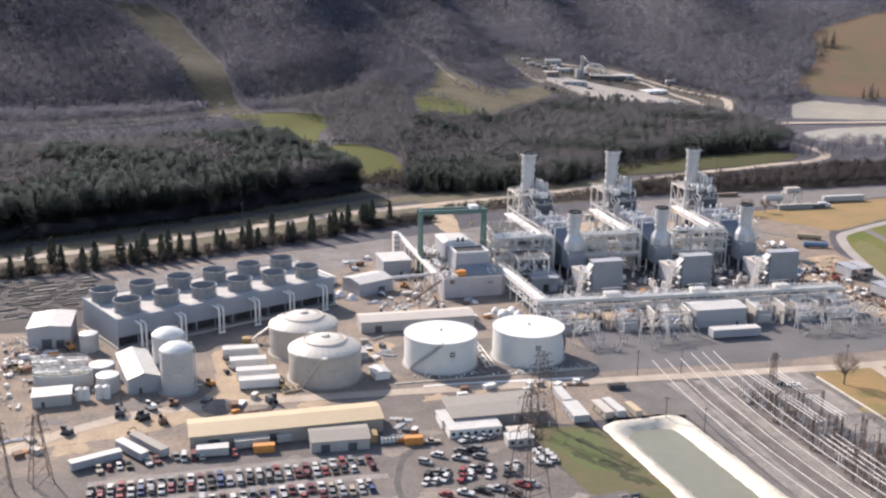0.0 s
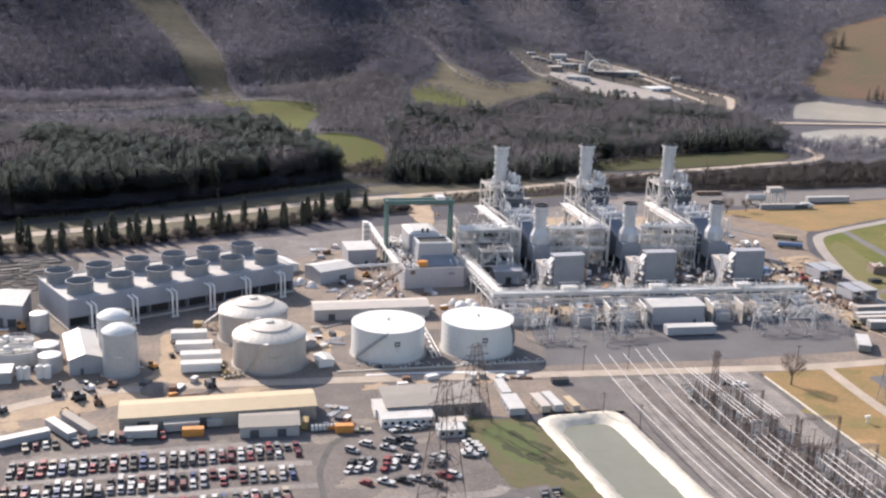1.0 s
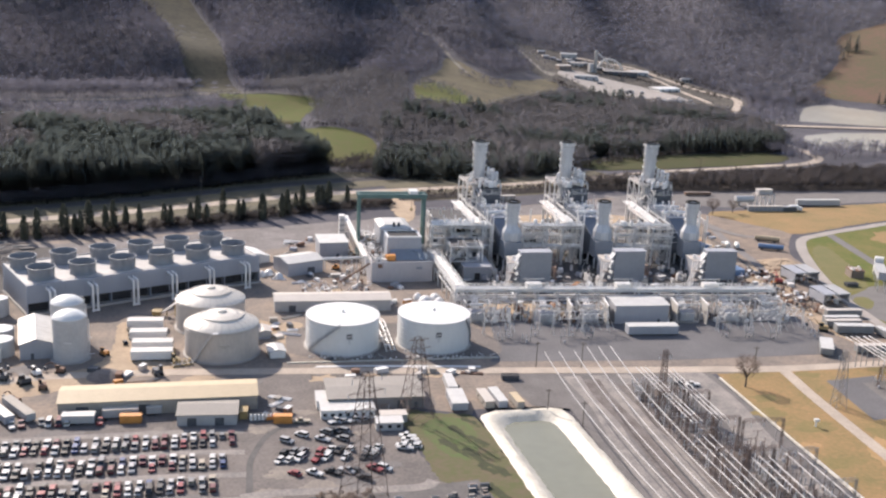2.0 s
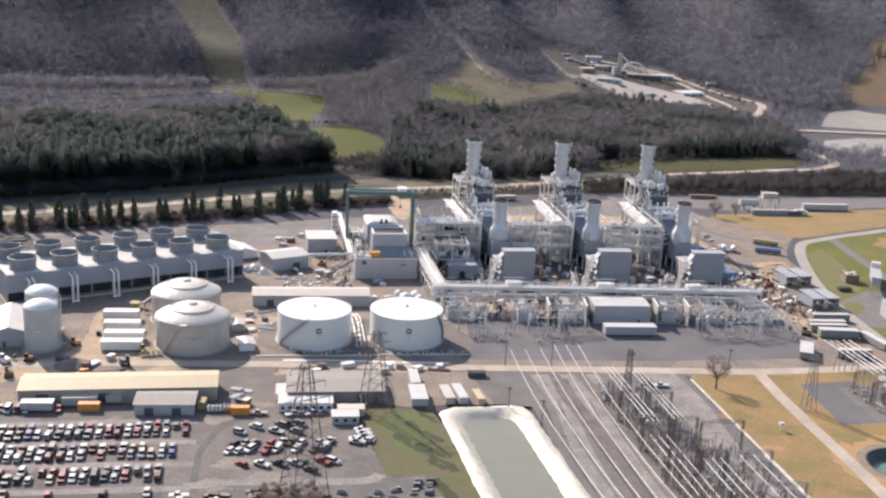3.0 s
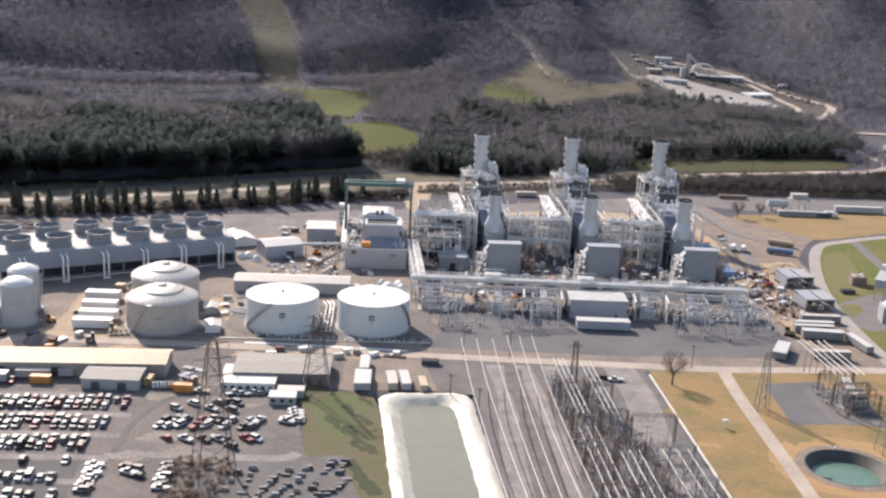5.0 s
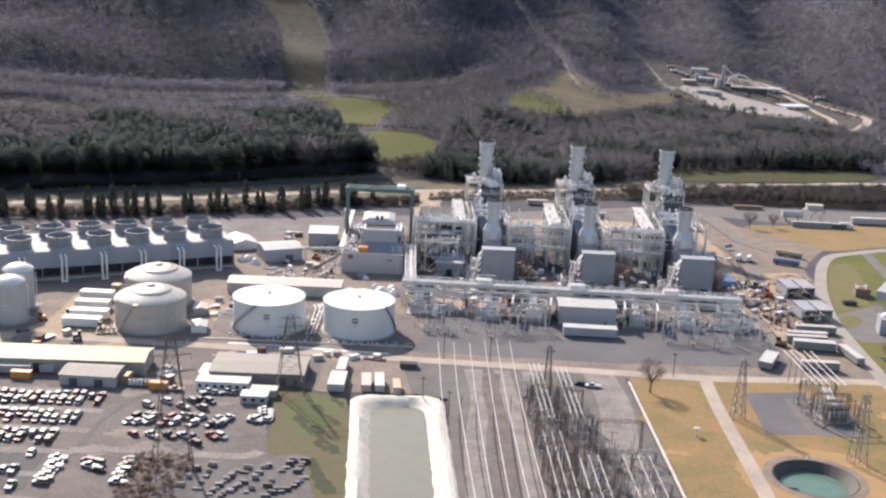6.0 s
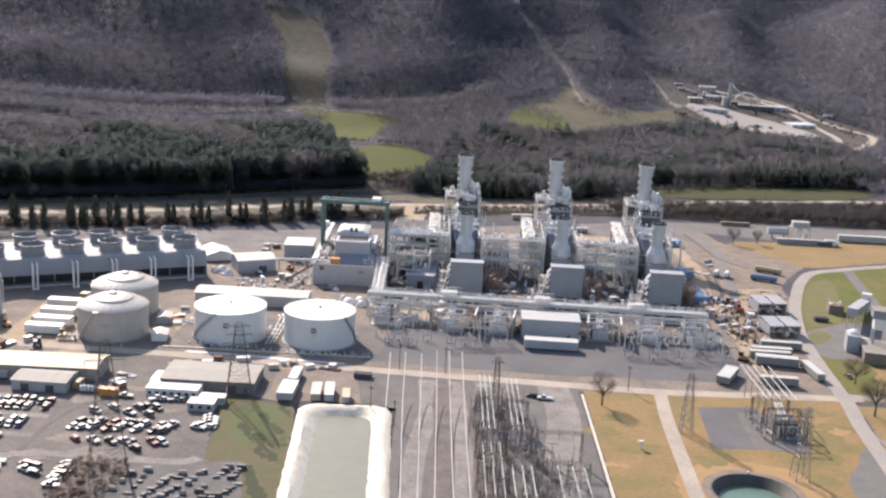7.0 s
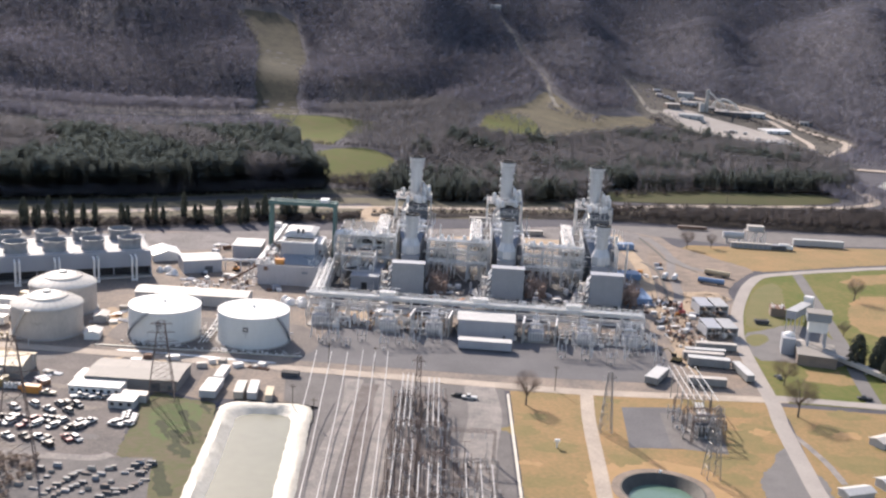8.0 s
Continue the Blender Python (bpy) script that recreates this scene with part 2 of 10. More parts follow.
M_RUSTLATTICE = surf("brown_lattice_steel", (0.215, 0.158, 0.135), (0.14, 0.105, 0.092), 0.8, 0.1, big=2, fine=0.4)
M_TYRE = surf("tyre_rubber", (0.02, 0.02, 0.02), (0.012, 0.012, 0.012), 0.9)
M_GLASS = surf("dark_vehicle_glass", (0.02, 0.024, 0.03), (0.012, 0.015, 0.02), 0.12)
M_BARK = surf("grey_bark", (0.13, 0.105, 0.085), (0.085, 0.07, 0.058), 0.95, big=2, fine=0.3)
# Paler, bluer copy of the hill twigs; distance haze is painted in.
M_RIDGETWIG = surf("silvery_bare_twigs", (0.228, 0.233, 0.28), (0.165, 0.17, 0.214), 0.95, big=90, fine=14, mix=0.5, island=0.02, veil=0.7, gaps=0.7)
# Blue cast paints haze; broad light and dark patches paint slope shading.
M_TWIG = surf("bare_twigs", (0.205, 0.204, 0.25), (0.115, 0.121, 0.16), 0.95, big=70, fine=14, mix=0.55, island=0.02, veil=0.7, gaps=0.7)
M_OAKTWIG = surf("dark_oak_twigs", (0.12, 0.11, 0.113), (0.086, 0.08, 0.083), 0.95, big=50, fine=9, mix=0.5, island=0.02, veil=0.5, gaps=0.4)
M_REDTWIG = surf("reddish_twigs", (0.30, 0.225, 0.19), (0.21, 0.16, 0.135), 0.95, big=3, fine=0.5, island=0.3, veil=0.5)
M_PALETWIG = surf("pale_dry_twigs", (0.30, 0.25, 0.225), (0.21, 0.175, 0.16), 0.95, big=3, fine=0.5, island=0.2, veil=0.6)
# Raised above a needle's own tone to paint the haze over the woods.
M_NEEDLE = surf("conifer_needles", (0.155, 0.186, 0.176), (0.122, 0.149, 0.149), 0.9, big=26, fine=6, island=0.02, veil=0.6, gaps=0.62)
# Tone lifted to paint grey haze on the nearer woods.
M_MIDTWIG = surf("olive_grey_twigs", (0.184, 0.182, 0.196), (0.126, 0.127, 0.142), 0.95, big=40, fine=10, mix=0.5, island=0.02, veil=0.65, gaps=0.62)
M_CYPRESS = surf("dark_cypress", (0.09, 0.096, 0.074), (0.062, 0.067, 0.054), 0.9, big=4, fine=0.6, island=0.3, veil=0.4)
CARPAINT = [surf("paint_" + n, c, tuple(v * 0.9 for v in c), 0.5, big=2, fine=0.5) for n, c in (
    ("white", (0.52, 0.52, 0.51)), ("silver", (0.36, 0.365, 0.37)), ("grey", (0.17, 0.175, 0.18)), ("black", (0.018, 0.018, 0.02)),
    ("red", (0.25, 0.04, 0.046)), ("blue", (0.035, 0.065, 0.17)), ("maroon", (0.12, 0.02, 0.03)), ("sand", (0.36, 0.31, 0.24)))]


# ---- mesh building ----
class Shell:
    """Vertices and faces gathered for one mesh."""

    def __init__(self):
        self.v, self.f = [], []

    def quadbox(self, c):
        n = len(self.v)
        self.v += c
        self.f += [(n + a, n + b, n + d, n + e) for a, b, d, e in ((3, 2, 1, 0), (4, 5, 6, 7), (0, 1, 5, 4), (1, 2, 6, 5), (2, 3, 7, 6), (3, 0, 4, 7))]

    def box(self, x0, y0, z0, x1, y1, z1):
        self.quadbox([(x0, y0, z0), (x1, y0, z0), (x1, y1, z0), (x0, y1, z0), (x0, y0, z1), (x1, y0, z1), (x1, y1, z1), (x0, y1, z1)])
        return self

    def taper(self, x0, y0, x1, y1, z0, z1, ix, iy, shift=(0, 0)):
        a, b = shift
        self.quadbox([(x0, y0, z0), (x1, y0, z0), (x1, y1, z0), (x0, y1, z0),
                      (x0 + ix + a, y0 + iy + b, z1), (x1 - ix + a, y0 + iy + b, z1), (x1 - ix + a, y1 - iy + b, z1), (x0 + ix + a, y1 - iy + b, z1)])
        return self

    def ring(self, prof, n=32, cx=0.0, cy=0.0, cap0=False, cap1=False, a0=0.0):
        """A body turned about z from a profile of (radius, z)."""
        s = len(self.v)
        for r, z in prof:
            for i in range(n):
                a = a0 + 2 * math.pi * i / n
                self.v.append((cx + r * math.cos(a), cy + r * math.sin(a), z))
        for k in range(len(prof) - 1):
            for i in range(n):
                j = (i + 1) % n
                self.f.append((s + k * n + i, s + k * n + j, s + (k + 1) * n + j, s + (k + 1) * n + i))
        if cap0:
            self.f.append(tuple(s + i for i in reversed(range(n))))
        if cap1:
            e = s + (len(prof) - 1) * n
            self.f.append(tuple(e + i for i in range(n)))
        return self

    def bar(self, p, q, w, n=4, w1=None):
        """A prism of n sides from p to q."""
        p, q = Vector(p), Vector(q)
        d = (q - p)
        if d.length < 1e-6:
            return self
        d.normalize()
        up = Vector((0, 0, 1)) if abs(d.z) < 0.95 else Vector((1, 0, 0))
        a = d.cross(up).normalized()
        b = d.cross(a)
        s = len(self.v)
        for o, r in ((p, w / 2), (q, (w if w1 is None else w1) / 2)):
            for i in range(n):
                t = 2 * math.pi * (i + 0.5) / n
                k = r * (1.414 if n == 4 else 1)
                self.v.append(tuple(o + a * (k * math.cos(t)) + b * (k * math.sin(t))))
        for i in range(n):
            j = (i + 1) % n
            self.f.append((s + i, s + j, s + n + j, s + n + i))
        self.f.append(tuple(s + i for i in range(n)))
        self.f.append(tuple(s + n + i for i in reversed(range(n))))
        return self

    def path(self, pts, w, n=6):
        """One bent tube through the points, with shared rings at the bends."""
        pts = [Vector(p) for p in pts]
        s = len(self.v)
        for i, p in enumerate(pts):
            d = (pts[min(i + 1, len(pts) - 1)] - pts[max(i - 1, 0)]).normalized()
            up = Vector((0.31, 0.17, 0.93)) if abs(d.z) < 0.9 else Vector((0.93, 0.31, 0.17))
            a = d.cross(up).normalized()
            b = d.cross(a)
            for k in range(n):
                t = 2 * math.pi * (k + 0.5) / n
                self.v.append(tuple(p + a * (w / 2 * math.cos(t)) + b * (w / 2 * math.sin(t))))
        for i in range(len(pts) - 1):
            for k in range(n):
                j = (k + 1) % n
                self.f.append((s + i * n + k, s + i * n + j, s + (i + 1) * n + j, s + (i + 1) * n + k))
        e = s + (len(pts) - 1) * n
        self.f.append(tuple(s + k for k in range(n)))
        self.f.append(tuple(e + k for k in reversed(range(n))))
        return self

    def mesh(self, name, material, smooth=False):
        me = bpy.data.meshes.new(name)
        me.from_pydata(self.v, [], self.f)
        me.materials.append(material)
        if smooth:
            me.polygons.foreach_set("use_smooth", [True] * len(me.polygons))
            me.set_sharp_from_angle(angle=radians(35))
        me.update()
        return me


def thing(name, x, y, rz=0, label="", category="", group="", z=0.0):
    ob = new(name)
    ob.empty_display_size = 0.5
    ob.matrix_world = pose(x, y, z, 0, 0, rz)
    return tagged(ob, label, category, group)


def part(name, shell, material, parent, label="", smooth=False, kind=""):
    """One mesh under a thing or a part, in the parent's own axes."""
    ob = new(name, shell if isinstance(shell, bpy.types.Mesh) else shell.mesh(name, material, smooth))
    ob.parent = parent
    return tagged(ob, label, kind=kind)


BARS = {}


def member(name, p, q, w, material, parent, n=4):
    """A straight bar or pipe from p to q as its own part; alike ones share one mesh."""
    key = (material.name, n)
    if key not in BARS:
        BARS[key] = Shell().bar((0, 0, 0), (0, 0, 1), 1, n).mesh("bar", material, n > 4)
    ob = new(name, BARS[key])
    p, q = Vector(p), Vector(q)
    d = q - p
    ob.parent = parent
    ob.matrix_local = Matrix.LocRotScale(p, d.to_track_quat("Z", "Y"), (w, w, d.length))
    return ob


# ---- ground ----
FOOT_X, FOOT_Y = zip((-2500, 300), (-400, 330), (-150, 340), (34, 393), (150, 600), (367, 890), (520, 985), (700, 1050), (4000, 1050))
RISE_D, RISE_Z = zip((-90, 0), (0, 10), (200, 31), (460, 62), (1500, 353), (4000, 420))


SPURS = ((-360, 1050, -100, 690, 46, 60), (-560, 900, -330, 640, 40, 65), (70, 1180, 70, 800, 32, 55), (330, 1400, 300, 1080, 44, 58), (560, 1500, 520, 1180, 42, 60), (820, 1500, 760, 1200, 40, 60))


def height(x, y):
    """The land's height: a flat valley floor, a wooded ridge behind it and a bare hill beyond the lake."""
    x, y = np.asarray(x, float), np.asarray(y, float)
    foot = sum(np.interp(x + o, FOOT_X, FOOT_Y) for o in (-40, 0, 40)) / 3
    d = y - foot
    h = sum(np.interp(d + o, RISE_D, RISE_Z) for o in (-30, 0, 30)) / 3
    h = np.maximum(h, 0.2 * np.maximum(0, 0.8 * (x - 690) + 0.6 * (y - 800)))
    # the foothill's crest, with a hollow behind it
    h = h + (5 * np.exp(-((d - 195) / 40) ** 2) - 10 * np.exp(-((d - 270) / 45) ** 2)) * np.clip((150 - x) / 60, 0, 1)
    h = h - 7 * np.exp(-((d - 180) / 85) ** 2) * np.clip((150 - x) / 60, 0, 1)
    # spurs running down the ridge
    for ax, ay, bx, by, amp, wide in SPURS:
        u = np.clip(((x - ax) * (bx - ax) + (y - ay) * (by - ay)) / ((bx - ax) ** 2 + (by - ay) ** 2), 0, 1.0)
        q = np.hypot(x - ax - u * (bx - ax), y - ay - u * (by - ay))
        h = h + amp * (1 - 0.75 * u) * np.exp(-(q / wide) ** 2)
    w = np.clip((h - 25) / 60, 0, 1)
    h = np.where(np.hypot(x - 187, y + 114) < 17, -7.0, h)
    h = np.where((np.abs(x - 55) < 14) & (y < -66) & (y > -190), -5.0, h)
    return h + w * (8 * np.sin(x / 95 + y / 260 + 0.6) + 6 * np.sin(x / 47 - y / 150))


def axis(*runs):
    out = []
    for a, b, s in runs:
        out += list(np.arange(a, b, s))
    return np.array(out)


def land():
    xs = axis((-2400, -500, 60), (-500, 900, 14), (900, 2000, 30), (2000, 3600, 80), (3600, 3601, 1))
    ys = axis((-900, -208, 70), (-208, 1300, 14), (1300, 2200, 30), (2200, 4000, 90), (4000, 4001, 1))
    X, Y = np.meshgrid(xs, ys)
    Z = height(X, Y)
    me = bpy.data.meshes.new("ground")
    nx = len(xs)
    v = np.column_stack((X.ravel(), Y.ravel(), Z.ravel()))
    i = np.arange(len(ys) - 1)[:, None] * nx + np.arange(nx - 1)[None, :]
    f = np.stack((i, i + 1, i + nx + 1, i + nx), -1).reshape(-1, 4)
    me.from_pydata(v.tolist(), [], f.tolist())
    me.polygons.foreach_set("use_smooth", [True] * len(me.polygons))
    me.materials.append(M_EARTH)
    tagged(new("ground", me), "brown valley floor rising to a wooded ridge", "ground", kind="structure")


land()


def inside(poly, x, y):
    x, y = np.asarray(x), np.asarray(y)
    hit = np.zeros(x.shape, bool)
    for (ax, ay), (bx, by) in zip(poly, poly[1:] + poly[:1]):
        if ay == by:
            continue
        c = ((ay > y) != (by > y)) & (x < (bx - ax) * (y - ay) / (by - ay) + ax)
        hit ^= c
    return hit


def rounded(poly, n=2):
    """Corner-cutting, for soft outlines."""
    for _ in range(n):
        poly = [p for a, b in zip(poly, poly[1:] + poly[:1]) for p in
                ((a[0] * 0.75 + b[0] * 0.25, a[1] * 0.75 + b[1] * 0.25), (a[0] * 0.25 + b[0] * 0.75, a[1] * 0.25 + b[1] * 0.75))]
    return poly


fray = random.Random(12)


def frayed(poly, step, reach):
    """The outline cut into short runs that wander to and fro, like the edge of real earth or grass."""
    out, drift = [], 0.0
    for a, b in zip(poly, poly[1:] + poly[:1]):
        l = math.dist(a, b)
        n = max(1, int(l / step))
        nx, ny = (b[1] - a[1]) / max(l, 1e-6), (a[0] - b[0]) / max(l, 1e-6)
        for k in range(n):
            drift = drift * 0.8 + fray.uniform(-0.5, 0.5) * reach
            o = drift + fray.uniform(-0.35, 0.35) * reach
            out.append((a[0] + (b[0] - a[0]) * k / n + nx * o, a[1] + (b[1] - a[1]) * k / n + ny * o))
    return out


def sheet(name, poly, material, dz, label, category, soft=0, drape=False, hole=None):
    """A surface laid on the ground: dz above it, following the hill where drape is set."""
    if soft:
        poly = rounded(poly, soft)
        if category not in ("apron", "pad", "yard") and material is not M_ASPHALT:
            poly = frayed(poly, 3.0 if drape else 0.7, 1.6 if drape else 0.75)
    bm = bmesh.new()
    if hole:
        edges = []
        for loop in (poly, hole):
            vs = [bm.verts.new((x, y, dz)) for x, y in loop]
            edges += [bm.edges.new((a, b)) for a, b in zip(vs, vs[1:] + vs[:1])]
        bmesh.ops.triangle_fill(bm, edges=edges, use_beauty=True, normal=(0, 0, 1))
        me = bpy.data.meshes.new(name)
        bm.to_mesh(me)
        bm.free()
        me.materials.append(material)
        return tagged(new(name, me), label, category, kind="structure")
    face = bm.faces.new([bm.verts.new((x, y, 0)) for x, y in poly])
    if face.normal.z < 0 or sum(a[0] * b[1] - b[0] * a[1] for a, b in zip(poly, poly[1:] + poly[:1])) < 0:
        bmesh.ops.reverse_faces(bm, faces=[face])
    if drape:
        bmesh.ops.triangulate(bm, faces=bm.faces[:])
        for _ in range(7):
            far = [e for e in bm.edges if e.calc_length() > 14]
            if not far:
                break
            bmesh.ops.subdivide_edges(bm, edges=far, cuts=1)
            bmesh.ops.triangulate(bm, faces=[f for f in bm.faces if len(f.verts) > 3])
        for v in bm.verts:
            v.co.z = float(height(v.co.x, v.co.y)) + dz
    else:
        for v in bm.verts:
            v.co.z = dz
    me = bpy.data.meshes.new(name)
    bm.to_mesh(me)
    bm.free()
    me.materials.append(material)
    return tagged(new(name, me), label, category, kind="structure")


def grown(poly, f):
    """The polygon enlarged about its middle."""
    cx, cy = sum(p[0] for p in poly) / len(poly), sum(p[1] for p in poly) / len(poly)
    return [(cx + (x - cx) * f, cy + (y - cy) * f) for x, y in poly]


def ribbon(line, width):
    """The outline of a band along a line."""
    pts = [Vector((p[0], p[1])) for p in line]
    left, right = [], []
    for i, p in enumerate(pts):
        d = (pts[min(i + 1, len(pts) - 1)] - pts[max(i - 1, 0)]).normalized()
        n = Vector((-d.y, d.x))
        w = (p_w[2] if len(p_w := line[i]) > 2 else width) / 2
        left.append(tuple(p + n * w))
        right.append(tuple(p - n * w))
    return left + right[::-1]


def smoothline(pts, n=6):
    out = []
    P = [pts[0]] + list(pts) + [pts[-1]]
    for a, b, c, d in zip(P, P[1:], P[2:], P[3:]):
        for k in range(n):
            t = k / n
            out.append(tuple(0.5 * ((2 * b[i]) + (c[i] - a[i]) * t + (2 * a[i] - 5 * b[i] + 4 * c[i] - d[i]) * t * t + (3 * b[i] - a[i] - 3 * c[i] + d[i]) * t ** 3) for i in (0, 1)))
    return out + [tuple(pts[-1])]


# the plant's floor and yards
sheet("plant_yard", [(-260, -160), (-260, 150), (-150, 178), (20, 216), (215, 285), (255, 262), (268, 160), (262, 60), (250, -20), (245, -34), (141, -33), (74, -40), (74, -57), (38, -57), (37, -61), (9, -50), (-20, -160)], M_DIRT, 0.03,
      "packed brown earth and gravel of the plant site", "yard")
sheet("gravel_lot", [(-215, 128), (-200, 178), (-134, 170), (-45, 199), (24, 222), (90, 238), (215, 285), (250, 262), (215, 225), (60, 205), (20, 182), (-40, 150), (-120, 132)], M_BACKGRAVEL, 0.06,
      "worn grey gravel strip behind the cooling tower", "gravel lot", soft=1)
sheet("laydown_gravel", [(-262, 84), (-262, 176), (-134, 168), (-130, 112), (-146, 88), (-190, 90)], M_DULLGRAVEL, 0.09, "dull gravel storage yard with long rows of material", "storage yard")
sheet("parking_lot", [(-180, -60), (-112, -50), (-60, -50), (-20, -44), (-14, -66), (12, -66), (14, -100), (18, -108), (22, -175), (-180, -175)], M_GRAVEL, 0.06,
      "grey gravel car park", "car park", soft=1)
sheet("store_yard", [(-40, -17), (-10, -17), (24, -20), (26, -34), (26, -57), (9, -50), (-10, -64), (-22, -64), (-40, -50)], M_GRAVEL, 0.055, "grey gravel round the store and site offices", "yard", soft=1)
sheet("tan_track", [(-230, -52), (-180, -46), (-150, -34), (-118, -34), (-88, -16), (-62, -14), (-66, 0), (-78, 20), (-84, 48), (-92, 46), (-90, 15), (-96, -8), (-125, -14), (-150, -24), (-176, -30), (-230, -30)],
      M_TAN, 0.07, "bright tan earth track worn by site traffic", "track", soft=2)
sheet("tan_patch", [(-34, 48), (-28, 40), (-14, 42), (-16, 22), (-20, 4), (-26, 20), (-36, 30)], M_TAN, 0.075, "orange-tan bare earth between the tanks", "bare earth", soft=2)
sheet("tan_patch", [(66, 46), (70, 68), (118, 62), (116, 36), (92, 38)], M_TAN, 0.075, "orange-tan bare earth under the pipe rack", "bare earth", soft=2)
sheet("tan_patch", [(220, 58), (226, 104), (235, 127), (252, 126), (250, 110), (236, 84), (228, 48), (222, -16), (216, 20)], M_TAN, 0.079, "tan churned earth of a building site", "bare earth", soft=2)
sheet("tan_patch", [(-30, 108), (-28, 148), (8, 172), (22, 186), (12, 130), (16, 90), (-6, 100)], M_MUD, 0.075, "brown earth round the small sheds", "bare earth", soft=2)
sheet("mud_ground", [(216, 10), (226, 100), (232, 150), (236, 215), (252, 222), (262, 190), (268, 160), (260, 112), (252, 60), (246, 14), (240, -16), (222, -16)], M_MUD, 0.072, "churned brown earth of a building site", "bare earth", soft=1)
sheet("mud_ground", [(-240, -40), (-240, 95), (-170, 92), (-150, 60), (-128, 44), (-120, 10), (-112, -8), (-150, -10), (-180, -30)], M_MUD, 0.05, "rutted brown earth of the water works", "bare earth", soft=1)
# Dark sheet that paints the shade between and beneath the boilers.
sheet("boiler_slab", [(57, 60), (60, 150), (72, 204), (206, 198), (213, 62), (211, 54), (140, 58)], M_SLAB, 0.082, "concrete under the boilers with shade put into its dark colour", "slab")
sheet("tan_patch", [(104, 206), (108, 226), (150, 236), (206, 236), (210, 206), (150, 203)], M_TAN, 0.081, "tan bare earth behind the boilers", "bare earth", soft=1)
sheet("tan_track", ribbon(smoothline([(224, 262), (226, 215), (228, 180), (225, 140), (221, 108), (222, 60)]), 8), M_TAN, 0.083, "tan earth track beside the blue containers", "track")
sheet("mud_ground", [(246, 250), (262, 234), (280, 206), (296, 184), (284, 168), (274, 150), (264, 126), (256, 100), (250, 80), (248, 110), (258, 150), (258, 190), (250, 215)], M_MUD, 0.077, "brown earth between the site tracks", "bare earth", soft=1)
for line in ([(240, 257), (244.5, 216), (246.6, 194), (255, 180), (259, 171)], [(230, 190), (235.4, 171), (234.7, 147), (230, 111), (225, 91)]):
    sheet("drain_ditch", ribbon(smoothline(line), 1.8), M_WETBANK, 0.115, "dark muddy drain ditch", "ditch")
sheet("switchyard_stone", [(56, -12), (62, 4), (66, 30), (75, 36), (213, 32), (211, -6), (205, -16), (130, -17)], M_YARD, 0.08, "dark crushed stone of the switchyard", "switchyard")
sheet("lower_yard", [(56, -25), (140.5, -32), (140.5, -175), (74, -175), (73, -60), (60, -56)], M_YARDBROWN, 0.09, "grey crushed stone under the busbars", "switchyard")
patch0 = random.Random(4)
for x0, x1, w in ((83, 80, 7), (94, 96, 6), (104, 106, 5), (131, 128, 12)):
    sheet("worn_track", ribbon(smoothline([(x0, -30), (x0 + 1.5, -60), (x1 + 1, -100), (x1, -175)]), w), M_SANDTRACK, 0.12, "pale wheel-worn gravel track", "track")
for x0, x1, y0, y1 in ((99, 119, -40, -178), (86, 92.5, -34, -178), (120, 126, -96, -178)):
    sheet("stained_gravel", ribbon(smoothline([((x0 + x1) / 2 + patch0.uniform(-1, 1), y0 + (y1 - y0) * k / 8, (x1 - x0) * patch0.uniform(0.8, 1.1)) for k in range(9)]), x1 - x0), M_RUSTYGRAVEL, 0.132, "rust-stained gravel under the busbars", "gravel patch")
sheet("grass_lot", [(9, -52), (26, -60), (38.8, -61), (40.5, -100), (46, -175), (30, -175), (28, -140), (28, -109), (15.5, -110.5), (14.8, -102), (14.2, -86)], M_LOTGRASS, 0.10, "rough green grass beside the lined pond", "grass", soft=1)
sheet("grass_patch", [(20, -63), (33, -63), (35, -74), (33, -88), (28, -97), (22, -92), (18, -80), (17, -70)], M_FRESHGRASS, 0.105, "fresher green middle of the grass beside the pond", "grass", soft=2)
sheet("storage_yard", [(-6, -113.5), (27.5, -109), (30, -122), (33, -136), (34, -175), (-30, -175), (-12, -125)], M_STOREYARD, 0.115, "dark asphalt yard of stored equipment", "yard")
sheet("pale_path", ribbon(smoothline([(-44, -112), (-30, -110.5), (-17, -111), (8, -111.8), (14, -108)]), 4.2), M_SANDTRACK, 0.138, "pale concrete path below the car park", "path")
sheet("grass_verge", [(142.6, -33), (170, -33), (168, -62), (165, -119), (161, -175), (142.6, -175)], M_DRYGRASS, 0.07, "dry tan grass beside the switchyard kerb", "grass")
sheet("grass_verge", [(171, -32), (242.5, -31), (241, -48), (238.5, -70), (235, -78), (226, -92), (219, -106), (217, -118), (216, -175), (161, -175), (165, -119), (168, -62)], M_DRYGRASS, 0.07, "dry tan grass round the small substation", "grass",
      hole=[(186.0 + 14.6 * math.cos(k * math.pi / 16), -112.8 + 14.6 * math.sin(k * math.pi / 16)) for k in range(32)])
sheet("grass_field", [(246, -30), (400, -38), (520, 100), (520, 235), (380, 206), (354, 196), (331, 187), (312, 178), (295, 168), (284, 149), (275, 127), (265, 98), (258, 72), (253, 49), (250, 23), (248, 1)], M_GREENGRASS, 0.05,
      "patchy green and tan grass field", "grass")
sheet("grass_field", [(240, -34), (400, -42), (400, -175), (238, -175), (239, -94), (245, -46)], M_DRYGRASS, 0.055, "dry tan grass field", "grass")
